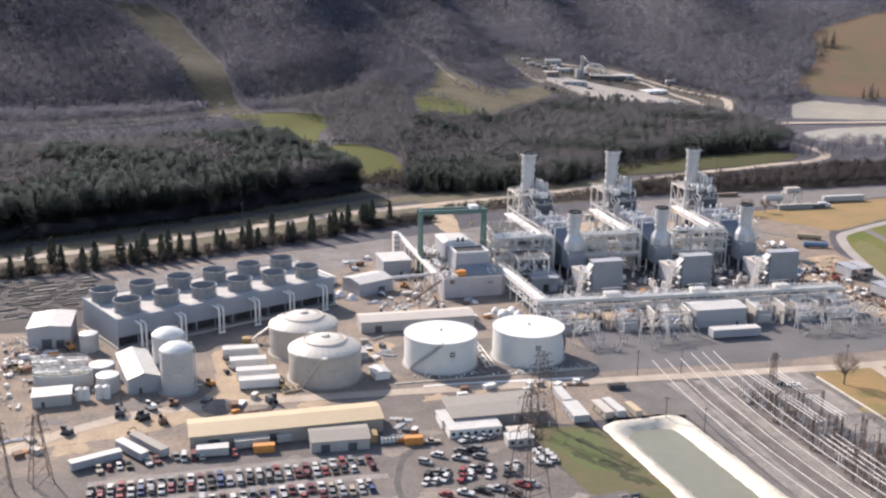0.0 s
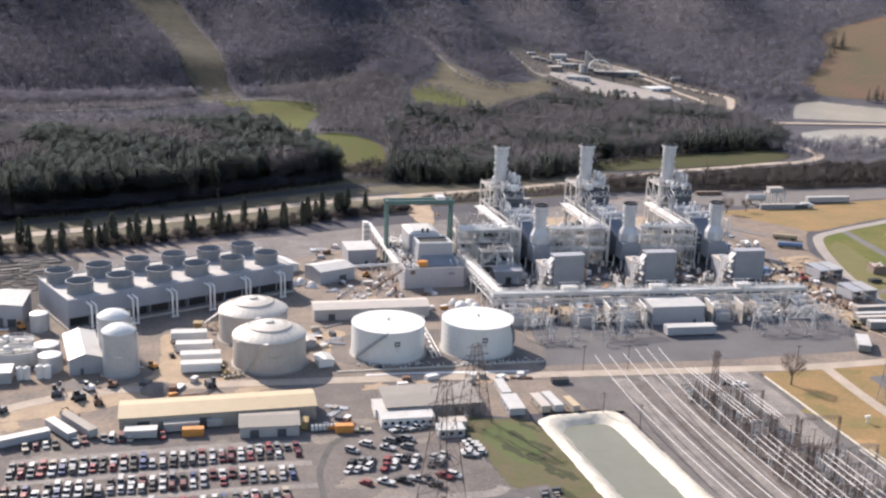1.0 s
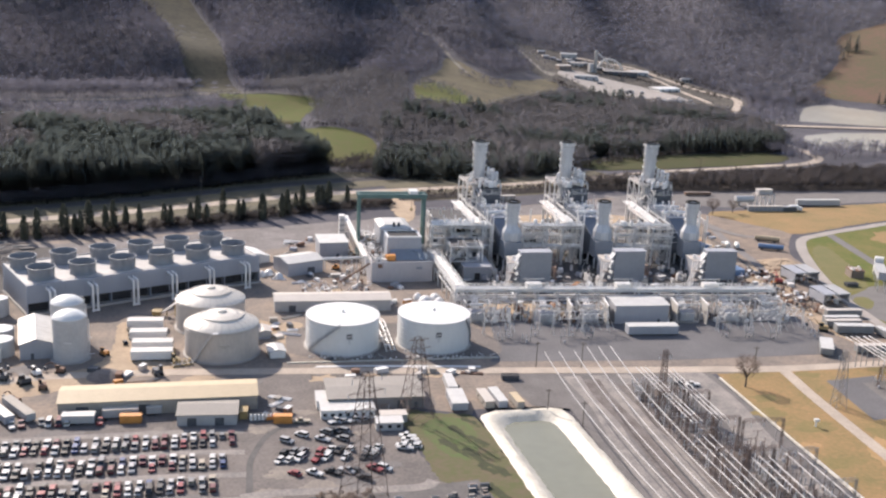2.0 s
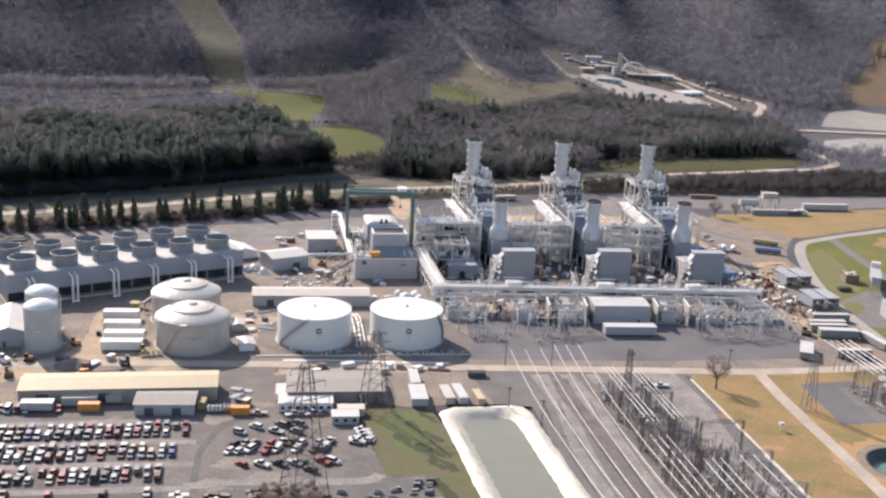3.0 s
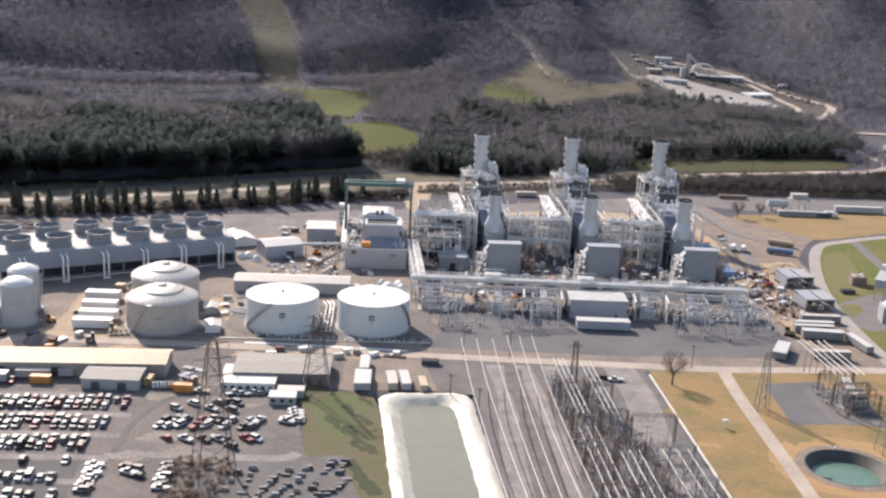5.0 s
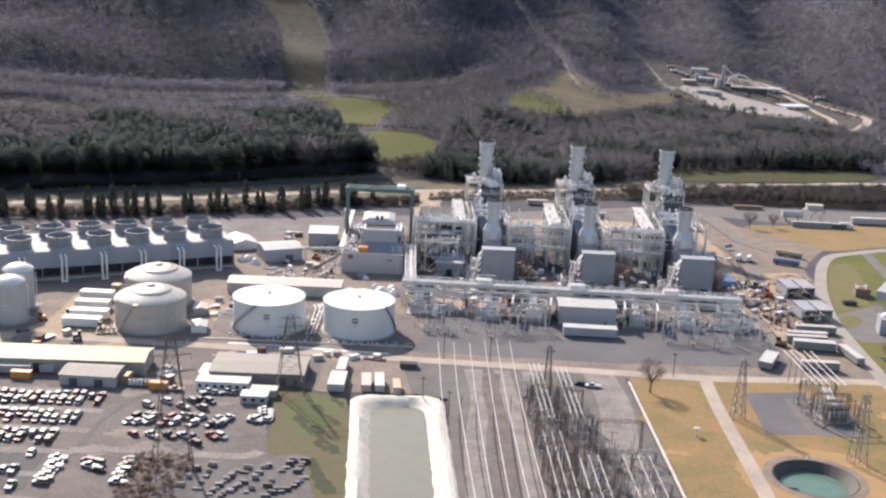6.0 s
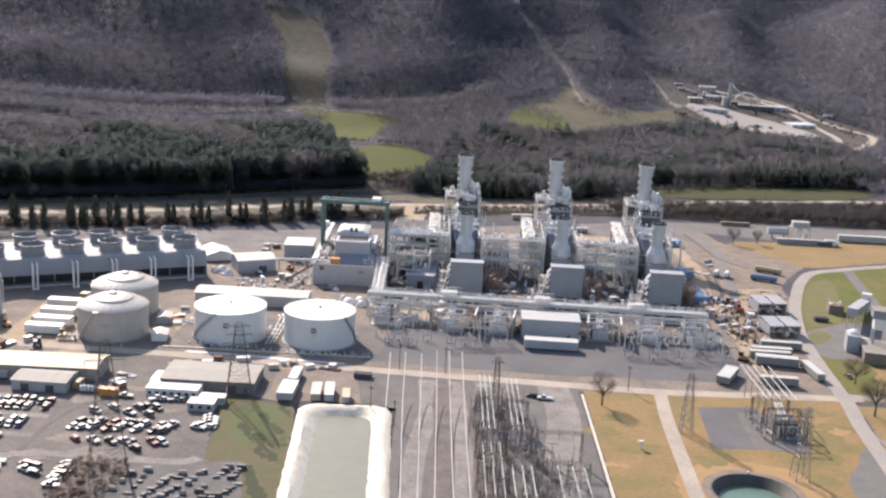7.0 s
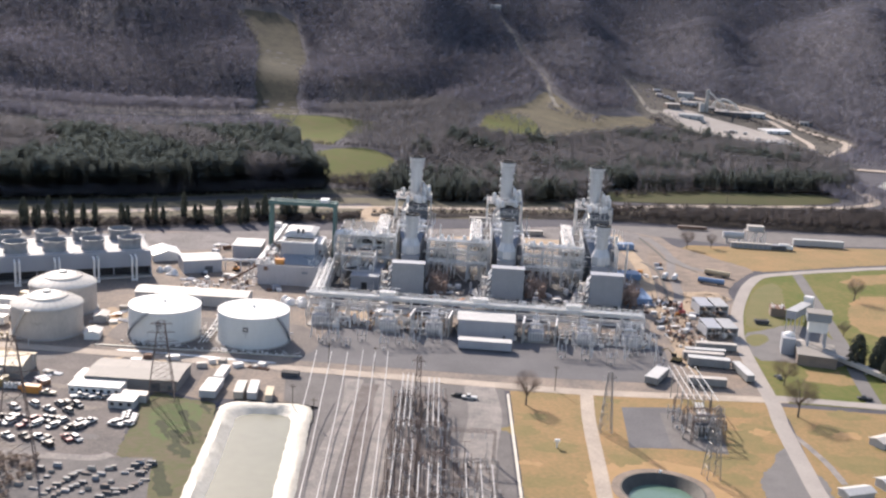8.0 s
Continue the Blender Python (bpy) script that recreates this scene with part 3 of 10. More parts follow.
sheet("grass_field", [(258, 240), (272, 206), (284, 186), (296, 181), (312, 186), (332, 196), (356, 206), (382, 215), (460, 236), (520, 250), (520, 280), (390, 262), (300, 246)], M_DRYGRASS, 0.055, "dry tan grass along the site road", "grass", soft=1)
sheet("paved_lot", [(236, -72), (231, -79), (227, -88), (222.5, -95), (219, -104), (217.5, -114), (216, -175), (244, -175), (239, -112), (241, -101), (239, -90)], M_LOTPAVE, 0.11, "grey worn car park beside the perimeter road", "car park", soft=1)
sheet("equipment_pad", [(183.5, -44), (206, -41), (206, -79), (180.7, -81)], M_YARD, 0.11, "dark gravel pad of a small substation", "pad")
sheet("substation_stone", [(197, -48), (218, -46), (214, -82), (195.5, -79)], M_WORN, 0.13, "pale crushed stone under the small substation", "pad")
sheet("paved_apron", [(249, 20), (254, 58), (268, 66), (281, 77), (294, 74), (298, 42), (286, 12), (266, 20)], M_LOTPAVE, 0.10, "grey concrete apron round the scrubber building", "apron", soft=1)
sheet("grass_island", [(255, 54), (264, 61), (267, 52), (257, 38), (253, 41)], M_OLIVEGRASS, 0.118, "small oval of olive grass in the paving", "grass", soft=2)
sheet("grass_island", [(290, 151), (300, 158), (297, 136), (291, 112), (281, 78), (270, 67), (259, 69), (264, 88), (271, 110), (280, 134)], M_OLIVEGRASS, 0.121, "olive grass between the road and the duct", "grass", soft=1)
sheet("service_lane", ribbon(smoothline([(318, 180, 10), (315, 160, 9), (310, 127, 7), (303, 80, 5.5), (297, 42, 5), (290, 8, 4), (284, -29, 4)]), 6), M_LOTPAVE, 0.112, "grey lane beside the long duct", "road")
sheet("dry_patch", frayed([(326, 122), (342, 138), (362, 140), (372, 110), (350, 74), (326, 60), (314, 72), (317, 94)], 2.5, 2.5), M_DRYGRASS, 0.064, "bleached dry patch in the green field", "grass", soft=1)
sheet("dry_patch", frayed([(338, 168), (352, 184), (380, 196), (392, 184), (366, 172), (342, 158)], 2.5, 2.0), M_DRYGRASS, 0.066, "bleached dry strip in the green field", "grass", soft=1)
sheet("dry_patch", frayed([(268, 10), (284, 11), (288, -4), (276, -9), (264, -3)], 1.5, 1.5), M_DRYGRASS, 0.068, "dry patch in the roadside grass", "grass", soft=1)
sheet("worn_path", ribbon(smoothline([(241, -58), (244, -72), (246, -86), (246.5, -101)]), 2.4), M_SANDTRACK, 0.122, "narrow grey worn path through dry grass", "path")
patch = random.Random(3)
sheet("scorched_ring", frayed([(186.0 + 24 * math.cos(k * math.pi / 16), -112 + 22 * math.sin(k * math.pi / 16)) for k in range(32)], 1.2, 1.2), M_BAREPATCH, 0.084, "browner dry grass round the settling basin", "grass",
      hole=[(186.0 + 14.6 * math.cos(k * math.pi / 16), -112.8 + 14.6 * math.sin(k * math.pi / 16)) for k in range(32)])
# Shadow streaks falling over the grass, painted as darker green strips.
for k, (p, q, w) in enumerate((((27, -70), (36, -86), 3.2), ((28, -88), (37.5, -108), 3.0), ((29, -112), (38, -134), 3.4), ((22, -80), (29, -96), 2.2), ((33, -64), (37.5, -72), 2.0), ((31, -98), (34, -106), 1.8))):
    sheet("dark_grass_strip", frayed(ribbon(smoothline([p, ((p[0] + q[0]) / 2 + patch.uniform(-1, 1), (p[1] + q[1]) / 2), q]), w), 0.8, 1.1), M_STREAKGRASS, 0.112 + 0.001 * k, "painted shadow streak across the grass", "grass")


def blotch(x, y, r, material, dz, label, category):
    n = 11
    pts = [(x + r * patch.uniform(0.45, 1.3) * math.cos(2 * math.pi * k / n) * 1.5, y + r * patch.uniform(0.45, 1.3) * math.sin(2 * math.pi * k / n)) for k in range(n)]
    sheet("ground_patch", frayed(rounded(pts, 2), 1.0, 1.3), material, dz, label, category)


for k, (x, y, r) in enumerate(((-36, -112, 6), (-30, -98, 5), (-18, -110, 7), (-36, -66, 5), (-20, -54, 4), (-4, -72, 4), (-90, -97, 5), (-122, -64, 5), (-70, -66, 4), (-58, -20, 5), (-12, -24, 6), (8, -22, 5), (30, -22, 5), (-22, 34, 5), (-20, 80, 6), (4, 84, 6), (-140, -40, 7))):
    blotch(x, y, r * 0.8, M_SPILL if y < -40 else M_TAN, 0.078 + 0.0015 * k, "pale tan patch of spilled earth", "bare earth")
for k, (x, y, r) in enumerate(((-24, -88, 5), (-10, -106, 5), (-50, -64, 4), (-100, -64, 6), (-60, -112, 5), (2, -96, 4), (-40, -22, 6), (-80, 52, 6), (-14, -16, 4), (-120, -6, 6), (-150, -14, 5))):
    blotch(x, y, r, M_WORN, 0.108 + 0.0015 * k, "dark worn patch of gravel", "gravel patch")
for k, (x, y, r) in enumerate(((150, -58, 5), (156, -84, 6), (150, -112, 6), (160, -132, 5), (180, -38, 4), (226, -44, 5), (224, -64, 6), (208, -88, 5), (214, -36, 4), (258, -56, 7), (280, -70, 8), (262, -84, 6), (268, -40, 5), (178, -92, 5), (150, -146, 5), (228, -58, 6), (224, -74, 6), (226, -44, 5), (219, -84, 5), (254, -84, 7), (266, -92, 6), (276, -82, 6), (212, -102, 5), (146, -70, 5))):
    blotch(x, y, r, M_GREENPATCH, 0.076 + 0.001 * k, "greener patch in the dry grass", "grass")
for k, (x, y, r) in enumerate(((146, -98, 2.5), (230, -60, 3), (262, -60, 4))):
    blotch(x, y, r, M_BAREPATCH, 0.094 + 0.001 * k, "bare orange-brown patch in the grass", "grass")
for k in range(6):
    y0 = -66 - 15.4 * k
    sheet("wheel_track", ribbon(smoothline([(-134, y0 + patch.uniform(-1, 1)), (-100, y0 + patch.uniform(-1, 1)), (-66, y0 + patch.uniform(-1, 1)), (-42, y0 - 1)]), 3.4), M_SANDTRACK, 0.127 + 0.001 * k, "pale wheel track along a parking aisle", "track")
# roads
sheet("main_road", ribbon(smoothline([(-180, -48), (-128, -17), (-88, -12), (-25, -15), (20, -18.6), (53, -21.4), (98, -25.0), (140, -28.0), (172, -30.2), (234, -28), (250, -27)]), 6.2),
      M_PALEROAD, 0.14, "pale earth-stained road through the plant", "road")
sheet("branch_road", ribbon(smoothline([(172, -31, 13), (171.4, -38, 7), (169.5, -62), (167.2, -119), (163.5, -180)]), 5.0), M_PALEROAD, 0.15, "grey concrete lane between dry grass", "road")
sheet("perimeter_road", ribbon(smoothline([(540, 246), (460, 228), (379, 207), (353, 197), (330, 188), (311, 179), (294, 169), (282, 149), (273, 127), (263, 98), (256, 72), (251, 49), (248, 23), (246, 1), (244.5, -18), (243, -35), (240, -55), (237, -88), (235, -115), (234, -175)]), 6.0),
      M_ROAD, 0.16, "grey concrete perimeter road", "road")
sheet("cross_road", ribbon([(243, -25), (290, -29), (400, -36)], 6), M_ROAD, 0.145, "grey concrete side road", "road")
sheet("site_road", ribbon(smoothline([(212, 290), (244, 252), (250, 210), (243, 165), (238, 120), (228, 84)]), 5), M_PALEGRAVEL, 0.10, "pale rutted site track", "track")
sheet("site_lane", ribbon(smoothline([(245, 258), (248, 232), (250.5, 205), (256, 184), (266, 174)]), 4.5), M_PALEGRAVEL, 0.105, "pale lane past the dry grass", "road")
sheet("north_gravel", [(216, 288), (250, 264), (300, 250), (390, 266), (540, 284), (540, 306), (400, 300), (300, 300)], M_WORN, 0.06, "worn grey gravel yard by the tree line", "gravel lot")
sheet("valley_road", ribbon(smoothline([(-520, 120), (-330, 172), (-195, 215), (-105, 243), (2, 287), (60, 305), (160, 328), (288, 374), (345, 388), (391, 402), (423, 407), (456, 430), (466, 460), (469, 522), (478, 590), (500, 622)]), 9),
      M_PALEROAD, 0.25, "pale valley road beyond the plant", "road", drape=True)
sheet("rail_bank", ribbon(smoothline([(-520, 165), (-330, 216), (-195, 243), (-105, 272), (2, 318), (52, 342), (70, 350)]), 7), M_DULLGRAVEL, 0.3, "grey gravel railway bank along the woods", "embankment", drape=True)
sheet("road_verge", ribbon(smoothline([(-520, 142), (-330, 194), (-195, 229), (-105, 257), (2, 302), (62, 330), (110, 345)]), 17), M_SLOPE, 0.2, "dry olive grass between road and railway", "grass", drape=True)
sheet("rail_verge", ribbon(smoothline([(-520, 177), (-330, 228), (-195, 256), (-105, 285), (2, 331), (60, 352)]), 18), M_SLOPE, 0.24, "rough dark grass below the wood", "grass", drape=True)
sheet("valley_grass", ribbon(smoothline([(-520, 96), (-330, 148), (-195, 193), (-105, 222), (2, 266), (60, 286), (160, 308), (288, 352)]), 30), M_SLOPE, 0.12, "rough olive grass beside the valley road", "grass", drape=True)
sheet("valley_grass", ribbon(smoothline([(62, 320), (160, 342), (238, 372)]), 16), M_SLOPE, 0.22, "rough olive grass below the middle wood", "grass", drape=True)
sheet("earth_ramp", [(58, 300), (70, 312), (78, 290), (68, 225), (60, 215), (56, 240)], M_TAN, 0.3, "tan earth ramp", "track", soft=1)
sheet("pasture", grown([(6, 440), (28, 470), (46, 480), (68, 465), (72, 430), (66, 398), (26, 366), (14, 392)], 1.1), M_FIELD, 0.2, "green pasture between the woods", "field", soft=1, drape=True)
sheet("pasture", [(-56, 566), (-23, 578), (7, 584), (48, 595), (46, 575), (29, 541), (18, 500), (15, 476), (-8, 488), (-20, 512), (-30, 545)], M_FIELD, 0.2, "green hillside pasture", "field", soft=1, drape=True)
sheet("roadside_grass", [(226, 378), (240, 428), (335, 450), (425, 466), (440, 440), (400, 408), (288, 384)], M_BANKGRASS, 0.4, "green grass bank beside the valley road", "grass", soft=1, drape=True)
sheet("hill_clearing", [(-165, 962), (-96, 1002), (-66, 897), (-44, 780), (-42, 680), (-30, 610), (-26, 586), (-64, 570), (-74, 627), (-90, 720), (-113, 850), (-138, 915)], M_HILLGRASS, 0.18, "mown strip of dull grass up the wooded hill", "clearing", soft=1, drape=True)
sheet("hill_slope_grass", [(140, 625), (155, 745), (180, 790), (205, 830), (228, 930), (244, 940), (262, 850), (300, 850), (356, 905), (366, 880), (330, 800), (255, 720), (215, 650)], M_HILLMEADOW, 0.18,
      "dry grass slope below the power-line cut", "clearing", soft=1, drape=True)
sheet("hill_meadow", [(142, 635), (158, 742), (196, 765), (212, 720), (200, 660), (180, 640)], M_FIELD, 0.3, "green meadow at the foot of the hill", "field", soft=1, drape=True)
sheet("line_clearing", ribbon(smoothline([(177, 1268), (206, 1186), (219, 1110), (236, 1030), (239, 980), (238, 915), (240, 850)]), 5), M_SLOPETRACK, 0.35, "pale bare cut of a power line up the hill", "clearing", drape=True)
sheet("hillside_track", ribbon(smoothline([(-420, 564), (-300, 547), (-250, 537), (-205, 527), (-167, 530), (-130, 536), (-100, 549), (-62, 566), (-30, 581), (0, 588), (35, 592), (54, 597)]), 3.4), M_SLOPETRACK, 0.3, "pale track along the hillside", "track", drape=True)
sheet("works_yard", [(345, 895), (350, 1010), (352, 1120), (412, 1135), (462, 1080), (525, 1085), (560, 1000), (592, 900), (596, 850), (560, 760), (510, 700), (455, 735), (412, 785), (372, 860)], M_WORKSEARTH, 0.18, "dry earth of a hillside works", "yard", soft=1, drape=True)
sheet("works_paving", [(379, 958), (392, 905), (418, 805), (455, 755), (500, 770), (518, 850), (498, 905), (447, 945), (420, 990)], M_ROAD, 0.3, "pale paved yard of the hillside works", "yard", soft=1, drape=True)
sheet("works_road", ribbon(smoothline([(352, 1125), (358, 1100), (365, 1023), (366, 930), (380, 948), (392, 905), (410, 830), (440, 770)]), 6), M_SLOPETRACK, 0.4, "pale works road", "road", drape=True)
sheet("works_road", ribbon(smoothline([(440, 1085), (490, 1060), (522, 1035), (544, 978), (571, 900), (581, 858), (574, 818), (536, 746), (503, 703)]), 10), M_PALEROAD, 0.4, "pale curving works road", "road", drape=True)
sheet("works_road", ribbon(smoothline([(500, 1040), (524, 984), (534, 905), (529, 813), (506, 736)]), 8), M_PALEROAD, 0.45, "pale inner works road", "road", drape=True)
sheet("lake", [(556, 640), (600, 715), (647, 787), (696, 808), (760, 790), (800, 720), (900, 640), (900, 600)], M_LAKE, 0.25, "lake below the hill, pale sky reflection put into its colour", "lake", soft=1)
sheet("lake", [(484, 505), (530, 580), (660, 585), (900, 560), (900, 430), (560, 470)], M_LAKE, 0.25, "lake below the dam, pale sky reflection put into its colour", "lake", soft=1)
sheet("dam_road", ribbon([(498, 624), (520, 622), (650, 607), (900, 575)], 12), M_PALEROAD, 1.0, "pale road along the dam", "road")
sheet("brown_hill", [(699, 879), (754, 921), (811, 991), (853, 1080), (900, 1115), (1100, 1115), (1200, 700), (830, 680), (760, 760), (700, 818)], M_BROWNFIELD, 0.25, "bare brown hillside beyond the lake", "field", soft=1, drape=True)


# ---- storage tanks ----
def helix(shell, r, a0, a1, z0, z1, w, steps=14):
    """A stair winding round a tank's shell."""
    last = None
    for i in range(steps + 1):
        a = a0 + (a1 - a0) * i / steps
        z = z0 + (z1 - z0) * i / steps
        p = [(k * math.cos(a), k * math.sin(a), z + o) for k, o in ((r, 0), (r + w, 0), (r + w, 1.1))]
        if last:
            n = len(shell.v)
            shell.v += [last[0], last[1], p[1], p[0]]
            shell.f.append((n, n + 1, n + 2, n + 3))
            shell.bar(last[1], p[1], 0.25)
            shell.bar(last[2], p[2], 0.12)
            shell.bar(p[1], p[2], 0.12)
        last = p
    return shell


def flat_tank(x, y, r, h, stair, mark):
    t = thing("storage_tank", x, y, 0, "large white steel storage tank with a low cone roof", "tank", "white storage tanks")
    sh = part("shell", Shell().ring([(r, 0), (r, h)], 72), M_TANKSHELL, t, smooth=True)
    for k in range(1, 6):
        part("course_seam", Shell().ring([(r, h * k / 6 - 0.06), (r + 0.05, h * k / 6), (r, h * k / 6 + 0.06)], 72), M_TANKSHELL, sh)
    part("roof", Shell().ring([(r + 0.15, h - 0.25), (r + 0.15, h + 0.05), (r * 0.5, h + 0.55), (0.6, h + 0.9)], 72, cap1=True), M_WHITE, t, "bright white cone roof", True)
    part("footing", Shell().ring([(r + 0.9, 0), (r + 0.9, 0.35), (r, 0.4)], 72), M_CONC, t, "concrete ring footing")
    part("stair", helix(Shell(), r, stair[0], stair[1], 0.5, h - 0.1, 0.7, 20), M_BLUEGREY, t, "grey spiral stair")
    rail = Shell()
    for i in range(36):
        a, b = 2 * math.pi * i / 36, 2 * math.pi * (i + 1) / 36
        p, q = [(r * math.cos(k), r * math.sin(k), h + 1.0) for k in (a, b)]
        rail.bar(p, q, 0.05, 3).bar(p, (p[0], p[1], h), 0.05, 3)
    part("handrail", rail, M_STEEL, t)
    sq = Shell()
    a = mark
    o = Vector((math.cos(a), math.sin(a), 0))
    s = Vector((-math.sin(a), math.cos(a), 0))

    def plate(u0, u1, z0, z1, off=0.06):
        n = len(sq.v)
        base = o * (r + off)
        for u, z in ((u0, z0), (u1, z0), (u1, z1), (u0, z1)):
            sq.v.append(tuple(base + s * u + Vector((0, 0, z))))
        sq.f.append((n, n + 1, n + 2, n + 3))
    plate(-1.1, 1.1, 7.6, 9.6)
    part("sign_plate", sq, M_DARKSTEEL, t, "square dark sign plate")
    sq = Shell()
    plate(-0.8, 0.8, 8.35, 8.85, 0.1)
    part("sign_bar", sq, M_PALE, t, "pale bar across the sign")
    sq = Shell()
    plate(-1.4, 1.4, 7.0, 7.15)
    plate(-0.12, 0.12, 5.4, 7.0)
    part("lettering_bar", sq, M_GREYCLAD, t, "thin grey marking under the sign")
    for a in (-2.2, -1.9, 0.4):
        part("nozzle", Shell().bar((r * math.cos(a), r * math.sin(a), 1.2), ((r + 2) * math.cos(a), (r + 2) * math.sin(a), 1.2), 0.6, 8), M_LAG, t)
    part("roof_vent", Shell().ring([(0.5, h + 0.8), (0.5, h + 1.5), (0.8, h + 1.5), (0.3, h + 1.9)], 12, cap1=True), M_WHITE, t)
    return t


flat_tank(-0.6, 12.3, 14.8, 13.2, (-2.75, -1.75), -1.5)
flat_tank(36.8, 11.6, 14.8, 13.2, (-0.05, -0.75), -1.62)


def dome_tank(x, y, r, h, rise, a_stair):
    t = thing("dome_tank", x, y, 0, "beige steel tank with a ribbed dome roof", "tank", "beige dome-roofed tanks")
    part("shell", Shell().ring([(r, 0), (r, h)], 64), M_BEIGE, t, smooth=True)
    for k in (0.93,):
        part("wind_girder", Shell().ring([(r, h * k - 0.12), (r + 0.25, h * k - 0.05), (r + 0.25, h * k + 0.05), (r, h * k + 0.12)], 64), M_BEIGE, t)
    prof = [(r + 0.1, h - 0.1)]
    for i in range(9):
        a = i / 8
        q = r * (1 - a) + 0.4 * a
        prof.append((q, h + rise * (1 - (q / r) ** 2)))
    part("dome", Shell().ring(prof, 64, cap1=True), M_BEIGEROOF, t, "pale ribbed dome", True)
    for i in range(28):
        a = 2 * math.pi * i / 28
        rib = Shell()
        pts = [((rr + 0.02) * 1.0, zz + 0.08) for rr, zz in prof[1:7]]
        rib.path([(q * math.cos(a), q * math.sin(a), z) for q, z in pts], 0.12, 3)
        part("rib", rib, M_BEIGE, t)
    part("roof_ring", Shell().ring([(r * 0.60, h + rise * 0.62), (r * 0.60, h + rise * 0.64 + 0.4), (r * 0.58, h + rise * 0.66 + 0.4), (r * 0.56, h + rise * 0.68)], 48), M_BEIGE, t, "walkway ring on the dome")
    part("crown_vent", Shell().ring([(1.9, h + rise - 0.2), (1.9, h + rise + 0.5), (1.2, h + rise + 0.8)], 20, cap1=True), M_BEIGEROOF, t)
    part("stair", helix(Shell(), r, a_stair, a_stair + 0.55, 0.4, h, 0.9, 12), M_STEEL, t, "steel stair up the shell")
    plat = Shell()
    c, s = math.cos(a_stair + 0.6), math.sin(a_stair + 0.6)
    plat.box(r * c - 1.2, r * s - 1.2, h, r * c + 1.2, r * s + 1.2, h + 0.15)
    for dx, dy in ((-1.2, -1.2), (1.2, -1.2), (1.2, 1.2), (-1.2, 1.2)):
        plat.bar((r * c + dx, r * s + dy, h), (r * c + dx, r * s + dy, h + 1.2), 0.08)
    part("stair_landing", plat, M_STEEL, t)
    mark = Shell()
    a = -1.5
    for u, w, z in ((0, 2.2, 7.2), (0, 0.9, 6.6)):
        ca, sa = math.cos(a), math.sin(a)
        n = len(mark.v)
        for du, dz in ((-w, 0), (w, 0), (w, 0.35), (-w, 0.35)):
            mark.v.append((ca * (r + 0.06) - sa * du, sa * (r + 0.06) + ca * du, z + dz))
        mark.f.append((n, n + 1, n + 2, n + 3))
    part("faded_marking", mark, M_WALLTAN, t, "faded grey marking")
    part("footing", Shell().ring([(r + 0.8, 0), (r + 0.8, 0.4), (r, 0.45)], 64), M_CONC, t)


dome_tank(-48.6, 8.2, 14.2, 12.6, 4.2, -2.35)
dome_tank(-53.0, 39.5, 14.2, 12.6, 4.2, -2.1)


def silo_tank(x, y):
    r, h = 6.2, 17.0
    t = thing("water_tank", x, y, 0, "tall pale grey steel water tank with a domed top", "tank", "tall water tanks")
    part("shell", Shell().ring([(r, 0), (r, h)], 48), M_SILO, t, smooth=True)
    for k in range(1, 7):
        part("course_seam", Shell().ring([(r, h * k / 7 - 0.06), (r + 0.06, h * k / 7), (r, h * k / 7 + 0.06)], 48), M_SILO, t)
    part("dome", Shell().ring([(r + 0.1, h - 0.1), (r + 0.1, h + 0.1), (r * 0.85, h + 1.0), (r * 0.6, h + 1.9), (r * 0.3, h + 2.4), (0.5, h + 2.6)], 48, cap1=True), M_TANKSHELL, t, "pale dome", True)
    part("footing", Shell().ring([(r + 1.2, 0), (r + 1.2, 0.5), (r, 0.55)], 48), M_CONC, t)
    rail = Shell()
    for i in range(24):
        a, b = 2 * math.pi * i / 24, 2 * math.pi * (i + 1) / 24
        p, q = [(r * math.cos(k), r * math.sin(k), h + 1.1) for k in (a, b)]
        rail.bar(p, q, 0.07, 3).bar(p, (p[0], p[1], h), 0.07, 3)
    part("handrail", rail, M_STEEL, t)
    lad = Shell()
    for a in (-0.25, -0.12):
        lad.bar((r * math.cos(a) + 0.5, r * math.sin(a), 0), (r * math.cos(a) + 0.5, r * math.sin(a), h + 1.2), 0.12)
    for i in range(24):
        lad.bar((r * 0.97 + 0.5, -0.25 * r, 0.7 * i + 0.3), (r * 0.99 + 0.5, -0.12 * r, 0.7 * i + 0.3), 0.06, 3)
    part("ladder", lad, M_STEEL, t, "caged ladder")
    pipe = Shell().path([(r + 0.6, 1.5, h * 0.9), (r + 0.6, 1.5, 1.2), (r + 2.5, 1.5, 1.2)], 0.4, 8)
    part("downpipe", pipe, M_LAG, t)
    part("faded_marking", Shell().box(-1.4, -r - 0.07, 8.2, 1.4, -r - 0.02 + 0.3, 8.5), M_SILVER, t)


silo_tank(-105.1, 5.6)
silo_tank(-108.0, 23.6)


